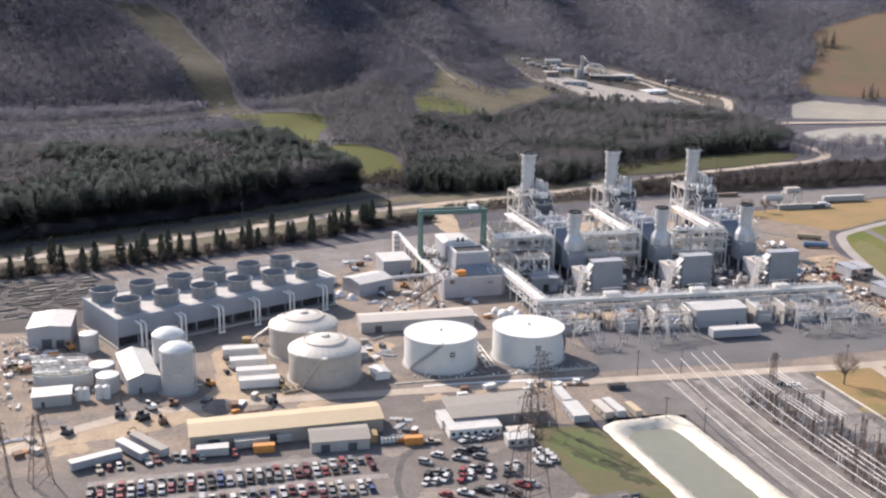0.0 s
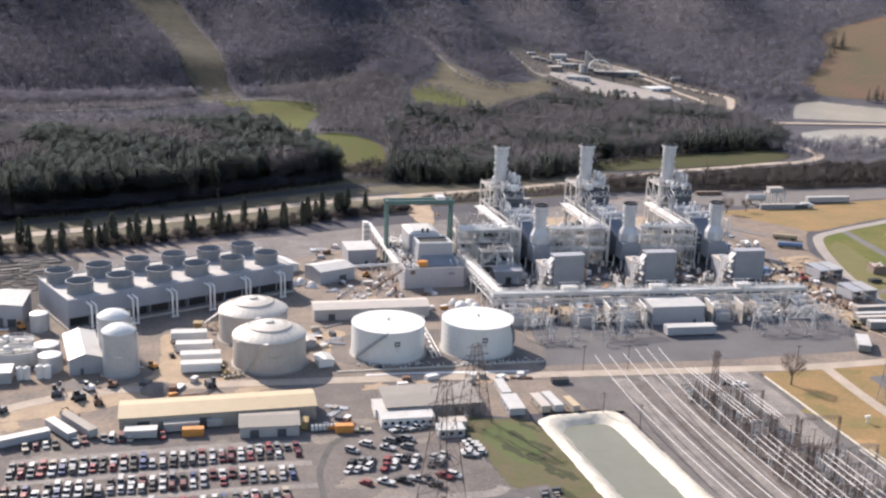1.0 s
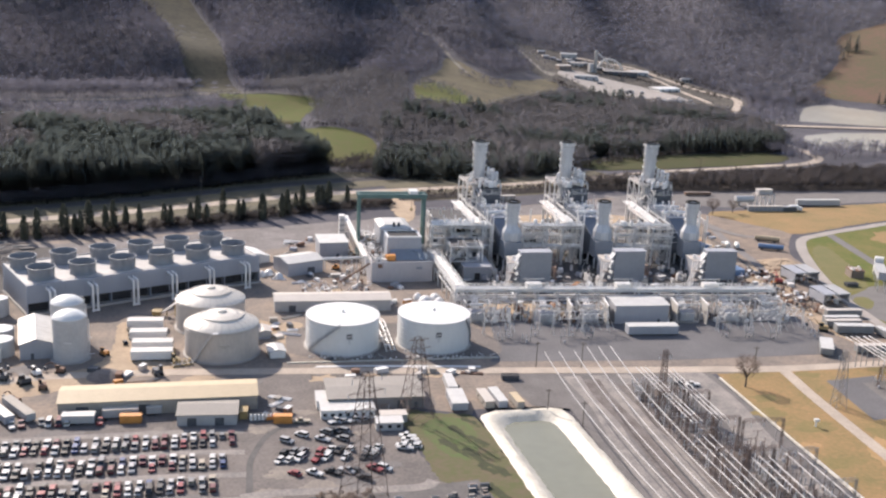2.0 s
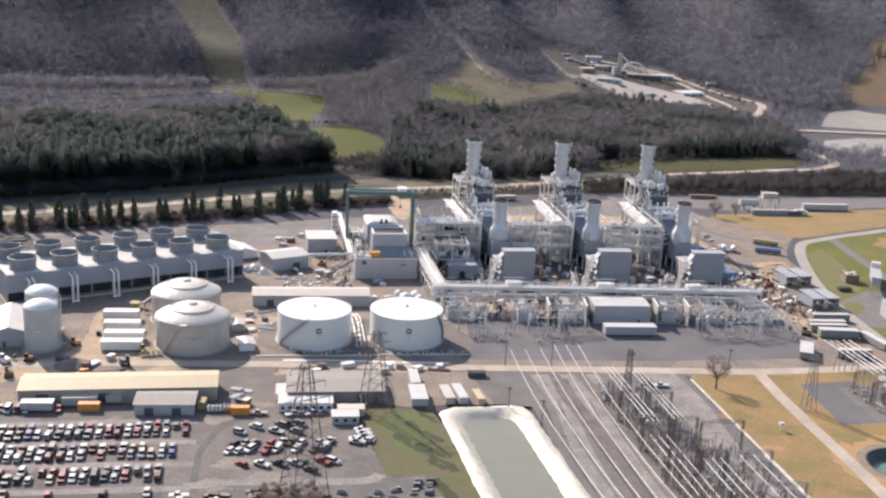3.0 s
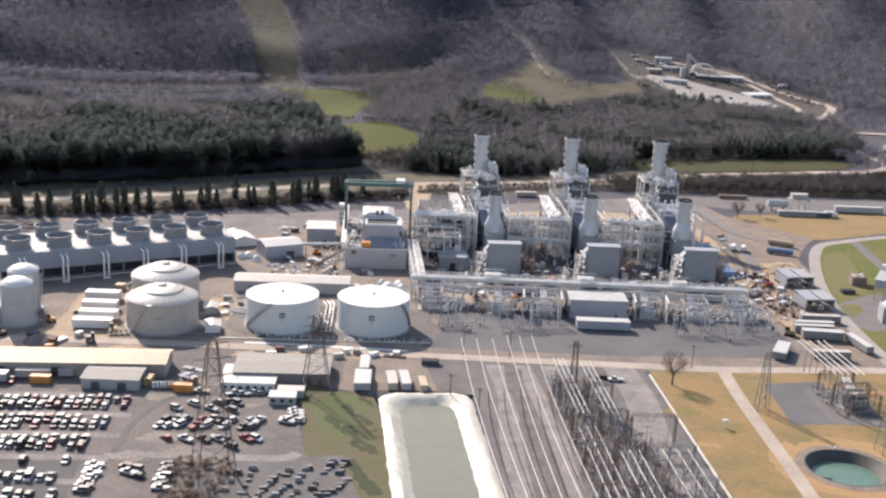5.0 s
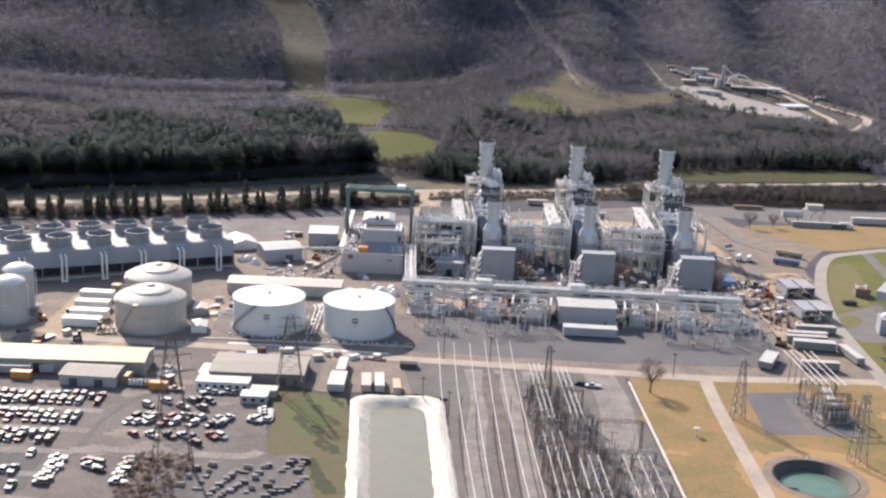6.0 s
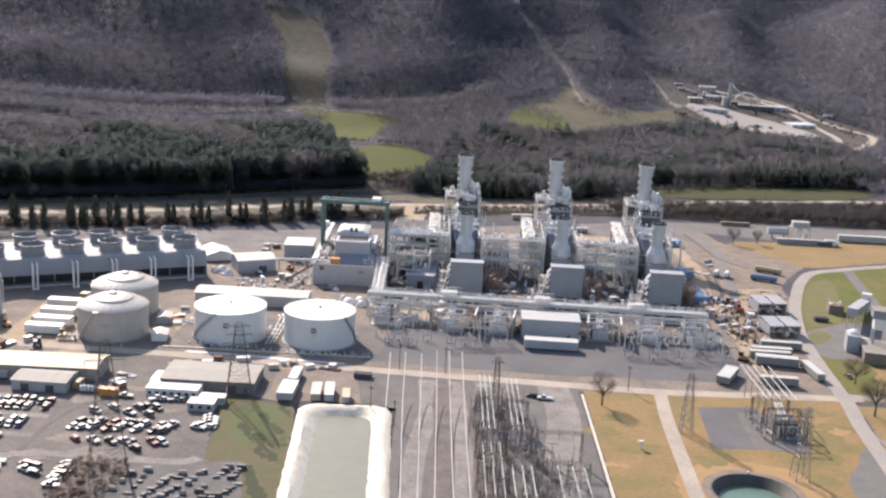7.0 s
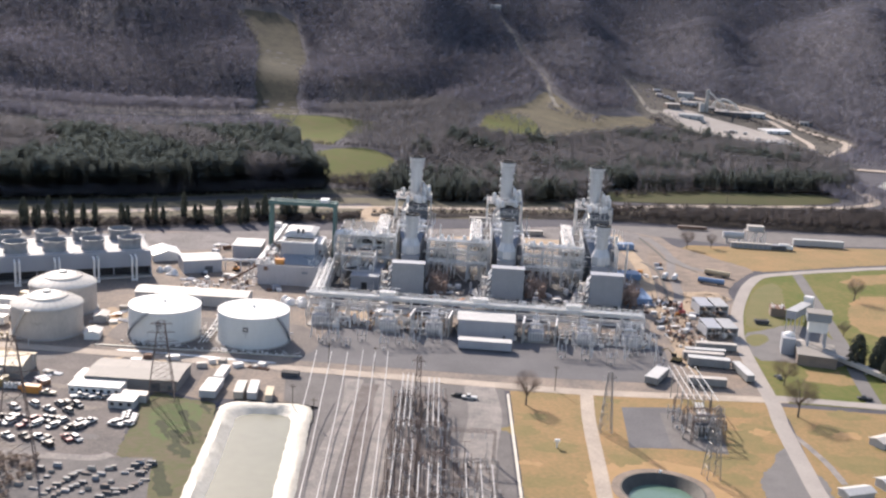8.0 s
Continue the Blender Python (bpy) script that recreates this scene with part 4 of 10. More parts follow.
# ---- cooling tower ----
def cooling_tower():
    L, D, H, sill = 107.0, 39.0, 13.5, 5.6
    t = thing("cooling_tower", -128.3, 56.2, 24.0, "long blue-grey cooling tower with twelve fan stacks", "cooling tower")
    n = 6
    bay = L / n
    # upper cladding, closed at the ends, open inlets along both sides
    for y in (0, D - 0.4):
        part("upper_cladding", Shell().box(0, y, sill, L, y + 0.4, H), M_CTWALL, t)
    for x in (0, L - 0.4):
        part("end_wall", Shell().box(x, 0.4, 0, x + 0.4, D - 0.4, H), M_CTWALL, t)
    part("deck", Shell().box(0.4, 0.4, H - 0.7, L - 0.4, D - 0.4, H - 0.3), M_CTDECK, t, "pale fan deck")
    part("basin", Shell().box(-0.6, -0.8, 0, L + 0.6, D + 0.8, 1.0), M_CONC, t, "concrete basin")
    # near-black block carries the shade within the inlets
    part("fill_pack", Shell().box(1, 4, 1.0, L - 1, D - 4, sill), M_DARK, t, "fill behind the inlets, shade put into its black")
    for i in range(n * 2 + 1):
        for y in (0.3, D - 0.3):
            member("column", (i * bay / 2, y, 1.0), (i * bay / 2, y, sill), 0.4, M_CTWALL, t)
    for k in range(4):
        member("louvre", (0, 0.9 + 0.15 * k, sill - 0.7 - k * 1.05), (L, 0.9 + 0.15 * k, sill - 0.7 - k * 1.05), 0.22, M_DARKSTEEL, t)
    for i in range(1, n):
        part("cell_partition", Shell().box(i * bay - 0.15, 0.8, 1.0, i * bay + 0.15, D - 0.8, sill), M_CTWALL, t)
    part("deck_kerb", Shell().box(0.4, 0.4, H - 0.3, L - 0.4, 0.9, H + 0.1).box(0.4, D - 0.9, H - 0.3, L - 0.4, D - 0.4, H + 0.1), M_CTWALL, t)
    for i in range(n):
        for y, back in ((10.2, 0.0), (30.4, 2.2)):
            x = (i + 0.5) * bay - back
            fs = part("fan_cylinder", Shell().ring([(5.7, H - 0.3), (5.3, H + 0.9), (5.2, H + 2.0), (5.45, H + 3.4), (5.85, H + 5.0), (5.68, H + 5.0), (5.3, H + 3.4), (5.05, H + 2.0), (5.1, H + 0.6)], 40, x, y), M_CTFAN, t, "grey flared fan stack", True)
            part("rim", Shell().ring([(5.85, H + 4.7), (6.02, H + 4.8), (6.02, H + 5.05), (5.68, H + 5.08)], 40, x, y), M_CTFAN, fs)
            for k in range(10):
                c, q = math.cos(math.pi * k / 5), math.sin(math.pi * k / 5)
                member("stiffener", (x + 5.5 * c, y + 5.5 * q, H + 0.2), (x + 5.9 * c, y + 5.9 * q, H + 4.8), 0.14, M_CTFAN, fs)
            hub = Shell().ring([(0.9, H + 0.6), (0.9, H + 1.8)], 12, x, y, cap1=True)
            for k in range(6):
                a = math.pi * k / 3
                hub.bar((x, y, H + 1.5), (x + 4.8 * math.cos(a), y + 4.8 * math.sin(a), H + 1.5), 0.5, 4)
            part("fan", hub, M_DARKSTEEL, fs, "dark fan blades")
            part("shaft_floor", Shell().ring([(5.1, H + 0.9), (0.1, H + 0.9)], 24, x, y), M_DARKSTEEL, fs)
            part("motor", Shell().box(x - 0.7, y + 6.4, H - 0.3, x + 0.7, y + 8.4, H + 1.1), M_SILVER, t)
        x = (i + 0.5) * bay
        for dx in (-1.0, 1.0):
            r = Shell().path([(x + dx, 0.2, 11.6), (x + dx, -4.6, 11.6), (x + dx, -5.6, 11.2), (x + dx, -5.9, 10.2), (x + dx, -5.9, 0)], 0.95, 10)
            part("riser_pipe", r, M_WHITE, t, "pale riser pipe", True)
        member("header_pipe", (x - 1.6, -5.9, 0.6), (x + 1.6, -5.9, 0.6), 1.1, M_LAG, t, 8)
    rail = Shell()
    for y in (0.2, D - 0.2):
        rail.bar((0, y, H + 1.0), (L, y, H + 1.0), 0.07, 3).bar((0, y, H + 0.5), (L, y, H + 0.5), 0.05, 3)
        for k in range(54):
            rail.bar((k * 2, y, H), (k * 2, y, H + 1.0), 0.06, 3)
    for x in (0.2, L - 0.2):
        rail.bar((x, 0.2, H + 1.0), (x, D - 0.2, H + 1.0), 0.07, 3)
    part("handrail", rail, M_STEEL, t)
    for k in range(27):
        member("panel_seam", (k * 4, -0.03, sill), (k * 4, -0.03, H), 0.1, M_CTWALL, t)
    for k in range(9):
        member("panel_seam", (-0.03, 2 + k * 4.3, 0), (-0.03, 2 + k * 4.3, H), 0.05, M_CTWALL, t)
    st = Shell()
    for k in range(14):
        st.box(L + 0.6, D - 4 - 1.2 * k, H - 0.95 * k - 0.3, L + 1.9, D - 2.6 - 1.2 * k, H - 0.95 * k - 0.2)
    st.bar((L + 0.6, D - 3, H + 0.9), (L + 0.6, D - 20, 0.9), 0.12).bar((L + 1.9, D - 3, H + 0.9), (L + 1.9, D - 20, 0.9), 0.12)
    part("stair", st, M_STEEL, t)


cooling_tower()


# ---- buildings ----
def shed(name, x0, y0, x1, y1, rz, eave, ridge, wall, roof, label, category="building", group="", along="x", doors=(), over=0.4, windows=0, seams=True):
    """A gabled or flat-roofed building over the rectangle x0..x1, y0..y1 turned by rz about its middle."""
    cx, cy, lx, ly = (x0 + x1) / 2, (y0 + y1) / 2, (x1 - x0) / 2, (y1 - y0) / 2
    t = thing(name, cx, cy, rz, label, category, group)
    w = Shell().box(-lx, -ly, 0, lx, ly, eave)
    hx, hy = lx + over, ly + over
    n = len(w.v)
    up = max(ridge, eave + 0.12)
    if ridge > eave and along == "x":
        w.v += [(-lx, -ly, eave), (-lx, ly, eave), (-lx, 0, up), (lx, -ly, eave), (lx, ly, eave), (lx, 0, up)]
        w.f += [(n, n + 2, n + 1), (n + 3, n + 4, n + 5)]
    elif ridge > eave:
        w.v += [(-lx, -ly, eave), (lx, -ly, eave), (0, -ly, up), (-lx, ly, eave), (lx, ly, eave), (0, ly, up)]
        w.f += [(n, n + 1, n + 2), (n + 3, n + 5, n + 4)]
    part("wall", w, wall, t)
    if ridge > eave:
        for s in (-1, 1):
            r = Shell()
            e = eave - (up - eave) * over / (ly if along == "x" else lx)
            if along == "x":
                c = [(-hx, s * hy, e), (hx, s * hy, e), (hx, 0, up), (-hx, 0, up)]
            else:
                c = [(s * hx, -hy, e), (s * hx, hy, e), (0, hy, up), (0, -hy, up)]
            if s > 0:
                c = [c[1], c[0], c[3], c[2]]
            if along != "x":
                c = c[::-1]
            r.quadbox(c + [(a, b, z + 0.18) for a, b, z in c])
            rp = part("roof_slope", r, roof, t)
            if seams:
                m = int((hx if along == "x" else hy) / 4.4)
                for k in range(-m, m + 1):
                    if along == "x":
                        member("roof_seam", (k * 4.4, s * hy, e + 0.2), (k * 4.4, 0, up + 0.2), 0.06, roof, t)
                    else:
                        member("roof_seam", (s * hx, k * 4.4, e + 0.2), (0, k * 4.4, up + 0.2), 0.06, roof, t)
    else:
        part("roof", Shell().box(-hx, -hy, eave, hx, hy, eave + 0.3), roof, t)
        if seams:
            m = int(hx / 4.8)
            for k in range(-m, m + 1):
                member("roof_seam", (k * 4.8, -hy, eave + 0.3), (k * 4.8, hy, eave + 0.3), 0.05, roof, t)
    for face, u, w2, h2, z0 in doors:
        if face == "s":
            part("door", Shell().box(u - w2 / 2, -ly - 0.08, z0, u + w2 / 2, -ly + 0.1, z0 + h2), M_DARKSTEEL, t, "dark doorway")
        elif face == "e":
            part("door", Shell().box(lx - 0.1, u - w2 / 2, z0, lx + 0.08, u + w2 / 2, z0 + h2), M_DARKSTEEL, t, "dark doorway")
        elif face == "w":
            part("door", Shell().box(-lx - 0.08, u - w2 / 2, z0, -lx + 0.1, u + w2 / 2, z0 + h2), M_DARKSTEEL, t, "dark doorway")
    for k in range(windows):
        u = -lx + (k + 0.5) * 2 * lx / windows
        part("window", Shell().box(u - 0.6, -ly - 0.06, 1.1, u + 0.6, -ly + 0.1, 2.2), M_GLASS, t, "dark window")
    return t


def trailer(x, y, rz, lx, ly, h, body, roof, label, group="", windows=0, skirt=True):
    """A box trailer or site cabin standing on blocks."""
    t = thing("trailer", x, y, rz, label, "trailer", group)
    b = 0.7 if skirt else 0.15
    part("body", Shell().box(-lx / 2, -ly / 2, b, lx / 2, ly / 2, h), body, t)
    part("roof", Shell().box(-lx / 2 - 0.08, -ly / 2 - 0.08, h, lx / 2 + 0.08, ly / 2 + 0.08, h + 0.14), roof, t)
    if skirt:
        for k in (-0.38, 0, 0.38):
            part("support", Shell().box(k * lx - 0.3, -ly / 2 + 0.2, 0, k * lx + 0.3, ly / 2 - 0.2, b), M_DARKSTEEL, t)
    for k in range(windows):
        u = -lx / 2 + (k + 0.5) * lx / windows
        part("window", Shell().box(u - 0.5, -ly / 2 - 0.06, 1.4, u + 0.5, -ly / 2 + 0.05, 2.4), M_GLASS, t, "dark window")
    return t


shed("workshop", -164.5, 65, -147.3, 87, -2, 9.3, 10.2, M_GREYCLAD, M_ROOFWHITE, "grey metal workshop with a pale roof and two doorways", along="y", doors=(("s", -1.2, 4, 4.2, 0), ("s", 4.2, 3.4, 3.6, 0)))
shed("pump_house", -125.8, 5.5, -114.0, 36, 9.5, 6.3, 8.2, M_GREYCLAD, M_ROOFWHITE, "grey metal pump house with a white gabled roof", along="y", doors=(("s", -1.5, 1.2, 2.4, 0.1),))
shed("chemical_shed", -157, 0, -143.5, 9, 2, 4.2, 4.2, M_WALLGREY, M_ROOFWHITE, "low grey equipment shed with a white roof", doors=(("s", -3, 1.2, 2.2, 0),))
shed("warehouse", -102.5, -49.5, -37.0, -34.8, 0.6, 5.2, 6.6, M_WALLTAN, M_ROOFCREAM, "long warehouse with a cream ribbed metal roof", "warehouse", doors=(("s", -25, 4, 3.6, 0), ("s", -5, 4, 3.6, 0), ("s", 22, 4, 3.6, 0)))
shed("long_shed", -25.6, 54.5, 26.0, 67.0, -1.2, 5.0, 6.2, M_WALLGREY, M_ROOFPALE, "long grey storage shed with a pale roof", "shed", doors=(("s", -18, 3, 3, 0), ("s", 4, 3, 3, 0)))
shed("grey_workshop", -63.2, -61.0, -43.6, -47.0, -3, 3.9, 4.8, M_WALLGREY, M_ROOFGREY, "grey site workshop with a weathered grey roof", "workshop", doors=(("s", -5, 3, 2.8, 0), ("s", 4, 3, 2.8, 0)))
shed("store_building", -12.6, -53.0, 21.2, -34.0, -1, 4.2, 4.75, M_STOREWALL, M_STOREROOF, "wide low store with a faded grey roof", "store", doors=(("s", 9, 3.2, 3, 0), ("s", 14, 1.2, 2.2, 0)))
shed("site_office", -15.8, -60.5, 2.6, -51.5, -1.5, 3.1, 3.1, M_WHITE, M_ROOFWHITE, "white single-storey site office with a flat roof", "office", windows=7, over=0.25)
shed("site_office", -16.5, -52.0, -9.0, -42.5, -1.5, 3.0, 3.0, M_WHITE, M_ROOFWHITE, "white office annexe with a flat roof", "office", over=0.25)
shed("site_hut", 1.6, -71.5, 10.6, -66.0, -2, 2.8, 2.8, M_WALLGREY, M_ROOFWHITE, "small grey hut with a white roof", "hut", windows=3, over=0.2)
shed("site_hut", 4.0, -65.0, 13.0, -60.8, -2, 2.6, 2.6, M_WALLGREY, M_ROOFPALE, "small pale cabin behind the hut", "hut", over=0.2)
shed("valve_hut", -30.8, -1.0, -24.8, 7.0, 8, 2.8, 3.5, M_WHITE, M_ROOFWHITE, "small white hut with a rounded roof", "hut", along="y", seams=False)
shed("valve_hut", -34.6, 22.0, -29.2, 30.0, 8, 2.8, 3.5, M_WALLGREY, M_ROOFPALE, "small grey hut beside the beige tanks", "hut", along="y", seams=False)
shed("compressor_building", -20.5, 111.5, -1.0, 127.0, 24, 6.6, 8.0, M_GREYCLAD, M_ROOFWHITE, "grey metal building with a white gabled roof", "building", doors=(("s", 3, 4, 3.4, 0),), along="x")
shed("electrical_building", 1.5, 141.0, 16.5, 158.5, 2, 8.2, 8.2, M_GREYCLAD, M_ROOFWHITE, "tall grey electrical building with a flat white roof", "building", doors=(("s", 2, 1.4, 2.4, 0),))
shed("control_building", 122.8, 28.0, 147.6, 43.5, -2, 8.4, 9.0, M_GREYCLAD, M_ROOFWHITE, "grey steel switchgear building with a bright white roof", "building", doors=(("s", 8, 1.2, 2.2, 0),))
trailer(134.2, 14.6, -3, 22.5, 5.2, 4.2, M_GREYCLAD, M_ROOFWHITE, "long grey cabin with a white roof in the switchyard")
for x, y, rz, lx, ly, h, b, r, lab, w in (
        (-132.2, -52.8, 21, 16.5, 3.2, 3.2, M_GREYCLAD, M_ROOFWHITE, "grey box trailer with a white roof", 0),
        (-121.0, -47.6, -57, 15.5, 3.2, 3.2, M_GREYCLAD, M_ROOFWHITE, "white-roofed box trailer near the warehouse", 0),
        (-115.6, -44.8, -57, 19.0, 3.2, 3.2, M_WALLGREY, M_ROOFGREY, "grey box trailer with a dull roof", 0),
        (-95.3, -54.5, -3, 10.4, 4.0, 3.3, M_WALLGREY, M_ROOFWHITE, "rounded white site trailer by the warehouse", 0),
        (-82.2, -51.3, 2, 11.5, 3.0, 3.4, M_WALLGREY, M_ROOFPALE, "pale grey box trailer by the warehouse", 0),
        (-71.4, -49.6, 2, 5.0, 2.8, 3.0, M_WALLGREY, M_ROOFWHITE, "small white trailer by the warehouse", 0),
        # grey-clad bodies by the pond have their sides' shade put into the colour
        (33.2, -52.0, -92, 13.5, 5.8, 3.3, M_GREYCLAD, M_ROOFWHITE, "white-roofed double office cabin", 3),
        (33.8, -37.0, -92, 13.0, 3.4, 3.2, M_WALLGREY, M_ROOFWHITE, "white-roofed site cabin near the pond", 0),
        (43.6, -52.0, -87, 12.0, 3.4, 3.2, M_WALLTAN, M_ROOFPALE, "beige site cabin near the pond", 2),
        (48.3, -51.5, -86, 13.0, 3.3, 3.2, M_GREYCLAD, M_ROOFWHITE, "white-roofed box trailer near the pond", 0),
        (54.6, -54.5, -86, 9.0, 2.6, 3.0, M_WALLTAN, M_ROOFCREAM, "cream box trailer near the pond", 0),
        (202.3, -12.0, 62, 15.0, 5.2, 3.4, M_TRAILSIDE, M_ROOFWHITE, "grey cabin with a white roof by the road", 0),
        (227.6, 8.0, -8, 17.0, 4.2, 4.0, M_TRAILSIDE, M_ROOFWHITE, "grey box trailer with a pale roof", 0),
        (227.0, 15.8, -3, 17.0, 3.0, 3.6, M_TRAILSIDE, M_ROOFPALE, "pale box trailer in a row", 0),
        (229.0, 20.8, -3, 17.0, 3.0, 3.6, M_TRAILSIDE, M_ROOFWHITE, "white-roofed box trailer in a row", 0),
        (236.0, 30.5, -3, 17.5, 3.0, 3.4, M_TRAILSIDE, M_ROOFPALE, "pale box trailer behind the row", 0),
        (221.5, -15.8, -3, 15.0, 3.0, 3.6, M_TRAILSIDE, M_ROOFPALE, "pale box trailer by the road", 0),
        (239.5, -1.5, -84, 17.0, 3.2, 3.4, M_TRAILSIDE, M_ROOFWHITE, "white-roofed box trailer beside the road", 0),
        (281.5, 291.0, -2, 19.0, 3.0, 2.4, M_RUST, M_WALLBROWN, "long rust-brown flat trailer before the thicket", 0),
        (137.5, 277.0, 4, 13.0, 3.4, 3.2, M_WALLTAN, M_ROOFPALE, "pale trailer on gravel behind the boilers", 0),
        (166.0, 245.0, 8, 22.0, 3.4, 3.0, M_WALLTAN, M_ROOFPALE, "long pale trailer behind the boilers", 0),
        (355.6, 258.6, -1, 32.0, 3.4, 4.2, M_WALLGREY, M_ROOFWHITE, "long white-roofed trailer by the tree line", 0)):
    trailer(x, y, rz, lx, ly, h, b, r, lab, "box trailers", w)
for k, (x, y) in enumerate(((-79.4, 38.4), (-77.4, 24.8), (-75.2, 12.6), (-74.9, 2.2))):
    trailer(x, y, -2, 14.4 + (k > 1), 4.8, 3.9, M_WHITE, M_ROOFWHITE, "white box trailer parked beside the beige tanks", "white trailers")
for x, y, rz, lx, ly, h, m, lab in ((-78.6, -55.5, -4, 7.0, 2.6, 2.7, M_ORANGE, "orange shipping container by the warehouse"), (-28.8, -60.9, -4, 6.2, 2.6, 2.7, M_ORANGE, "orange shipping container in the car park"),
                                   (-41.6, -55.0, -6, 2.6, 5.0, 2.9, M_YELLOW, "yellow container beside the grey workshop"), (33.0, 103.0, 4, 4.6, 3.2, 2.6, M_ORANGE, "orange cabin on the turbine hall"),
                                   (222.5, 222.0, 5, 16.0, 6.0, 3.4, M_BLUE, "blue container row behind the boilers"), (214.6, 150.0, 6, 15.0, 9.0, 3.2, M_BLUE, "blue container near the boilers"),
                                   (215.4, 107.0, 4, 7.5, 20.0, 3.2, M_BLUE, "long blue container near the boilers"), (58.6, -30.5, -5, 6.6, 3.0, 1.9, M_DARKSTEEL, "dark open waste skip by the road")):
    z = 9.4 if m is M_ORANGE and y > 90 else 0.0
    t = thing("container", x, y, rz, lab, "container", "containers", z)
    part("box", Shell().box(-lx / 2, -ly / 2, 0.1, lx / 2, ly / 2, h), m, t)
    # the waste skip's black lid paints the shade in its open top
    part("lid", Shell().box(-lx / 2 - 0.05, -ly / 2 - 0.05, h, lx / 2 + 0.05, ly / 2 + 0.05, h + 0.1), m if m is not M_DARKSTEEL else M_DARK, t)


def shelter(x, y, rz, w, d, seed):
    """Two open-sided sheet roofs side by side on posts, with stores in their shade."""
    t = thing("storage_shelter", x, y, rz, "open storage shelter with two grey sheet roofs", "shelter", "storage shelters")
    r = random.Random(seed)
    for u in (-1, 1):
        x0, x1 = sorted((u * 0.4, u * w / 2))
        slope = Shell()
        c = [(x0, -d / 2, 5.6), (x1, -d / 2, 5.6), (x1, d / 2, 6.2), (x0, d / 2, 6.2)]
        slope.quadbox(c + [(p, q, z + 0.16) for p, q, z in c])
        part("roof_sheet", slope, M_GREYCLAD if u < 0 else M_WALLGREY, t)
        for px in (x0 + 0.3, x1 - 0.3):
            for k in range(3):
                py = -d / 2 + 0.4 + (d - 0.8) * k / 2
                member("post", (px, py, 0), (px, py, 5.6 + 0.3 * k), 0.28, M_STEEL, t)
        part("rear_wall", Shell().box(x0, d / 2 - 0.2, 0, x1, d / 2 - 0.08, 6.0), M_DARKSTEEL, t)
        part("side_sheet", Shell().box(u * w / 2 - 0.06, -d / 2 + 0.5, 1.2, u * w / 2 + 0.06, d / 2 - 0.5, 5.5), M_GREYCLAD, t)
        part("front_rail", Shell().box(x0, -d / 2 - 0.06, 2.9, x1, -d / 2 + 0.06, 3.2).box(x0, -d / 2 - 0.06, 5.2, x1, -d / 2 + 0.06, 5.55), M_STEEL, t)
    for k in range(14):
        a, b, e, h = r.uniform(-w / 2 + 1, w / 2 - 1.4), r.uniform(-d / 2 + 1, d / 2 - 2), r.uniform(0.8, 2.0), r.uniform(0.6, 2.2)
        part("stored_crate", Shell().taper(a - e / 2, b - e / 2, a + e / 2, b + e / 2, 0.05, h, 0.05, 0.05), r.choice((M_DARKSTEEL, M_RUST, M_PALE, M_WALLBROWN)), t)


shelter(246.5, 89.0, 6, 14.5, 13.0, 71)
shelter(242.0, 53.0, 5, 14.5, 13.0, 72)
t = thing("dosing_skid", -36.0, -58.9, 1, "row of six small white tanks on a dark skid", "tank row")
part("frame", Shell().box(-4, -1.2, 0.05, 4, 1.2, 0.5).box(-4, 1.0, 0.5, 4, 1.2, 2.4), M_DARKSTEEL, t)
for k in range(6):
    part("tank", Shell().ring([(0.55, 0.5), (0.55, 2.2), (0.3, 2.5)], 12, -3.3 + 1.32 * k, -0.1, cap1=True), M_WHITE, t, smooth=True)
shed("fabric_shelter", -41.5, 131, -27.0, 148, 24, 3.4, 5.6, M_WHITE, M_WHITE, "white fabric shelter beyond the cooling tower", "shelter", along="y", seams=False)
t = thing("overhead_duct", 0.0, 119.6, -3, "white overhead duct between the small sheds and the hall", "duct")
member("duct", (0, 0, 5.6), (22.4, 0, 6.6), 1.5, M_PALE, t, 10)
for x in (2.5, 10.5, 18.5):
    member("support", (x, 0, 0), (x, 0, 5.2 + x * 0.045), 0.5, M_STEEL, t)
    member("saddle", (x, -1.0, 5.0 + x * 0.045), (x, 1.0, 5.0 + x * 0.045), 0.4, M_STEEL, t)
t = thing("loading_conveyor", -74.5, 53.5, -8, "tan loading conveyor leaning against the beige tank", "conveyor")
belt = Shell()
belt.quadbox([(0, -0.7, 0.5), (9.0, -0.7, 7.2), (9.0, 0.7, 7.2), (0, 0.7, 0.5), (0, -0.7, 1.2), (9.0, -0.7, 7.9), (9.0, 0.7, 7.9), (0, 0.7, 1.2)])
part("belt_frame", belt, M_PALE, t)
for x in (3.0, 6.5):
    for y in (-0.8, 0.8):
        member("leg", (x, y, 0), (x, y, 0.5 + x * 0.74), 0.25, M_YELLOW, t)
    member("cross_brace", (x, -0.8, 0.3), (x, 0.8, 0.2 + x * 0.7), 0.2, M_YELLOW, t)
part("hopper", Shell().taper(-2.6, -1.6, 0.4, 1.6, 0.4, 2.6, -0.5, -0.4), M_YELLOW, t, "dull yellow feed hopper")
t = thing("valve_skid", -63.5, -4.8, 18, "dull yellow valve skid at the foot of the beige tank", "skid")
part("base", Shell().box(-4.0, -1.6, 0.05, 4.0, 1.6, 0.4), M_YELLOW, t)
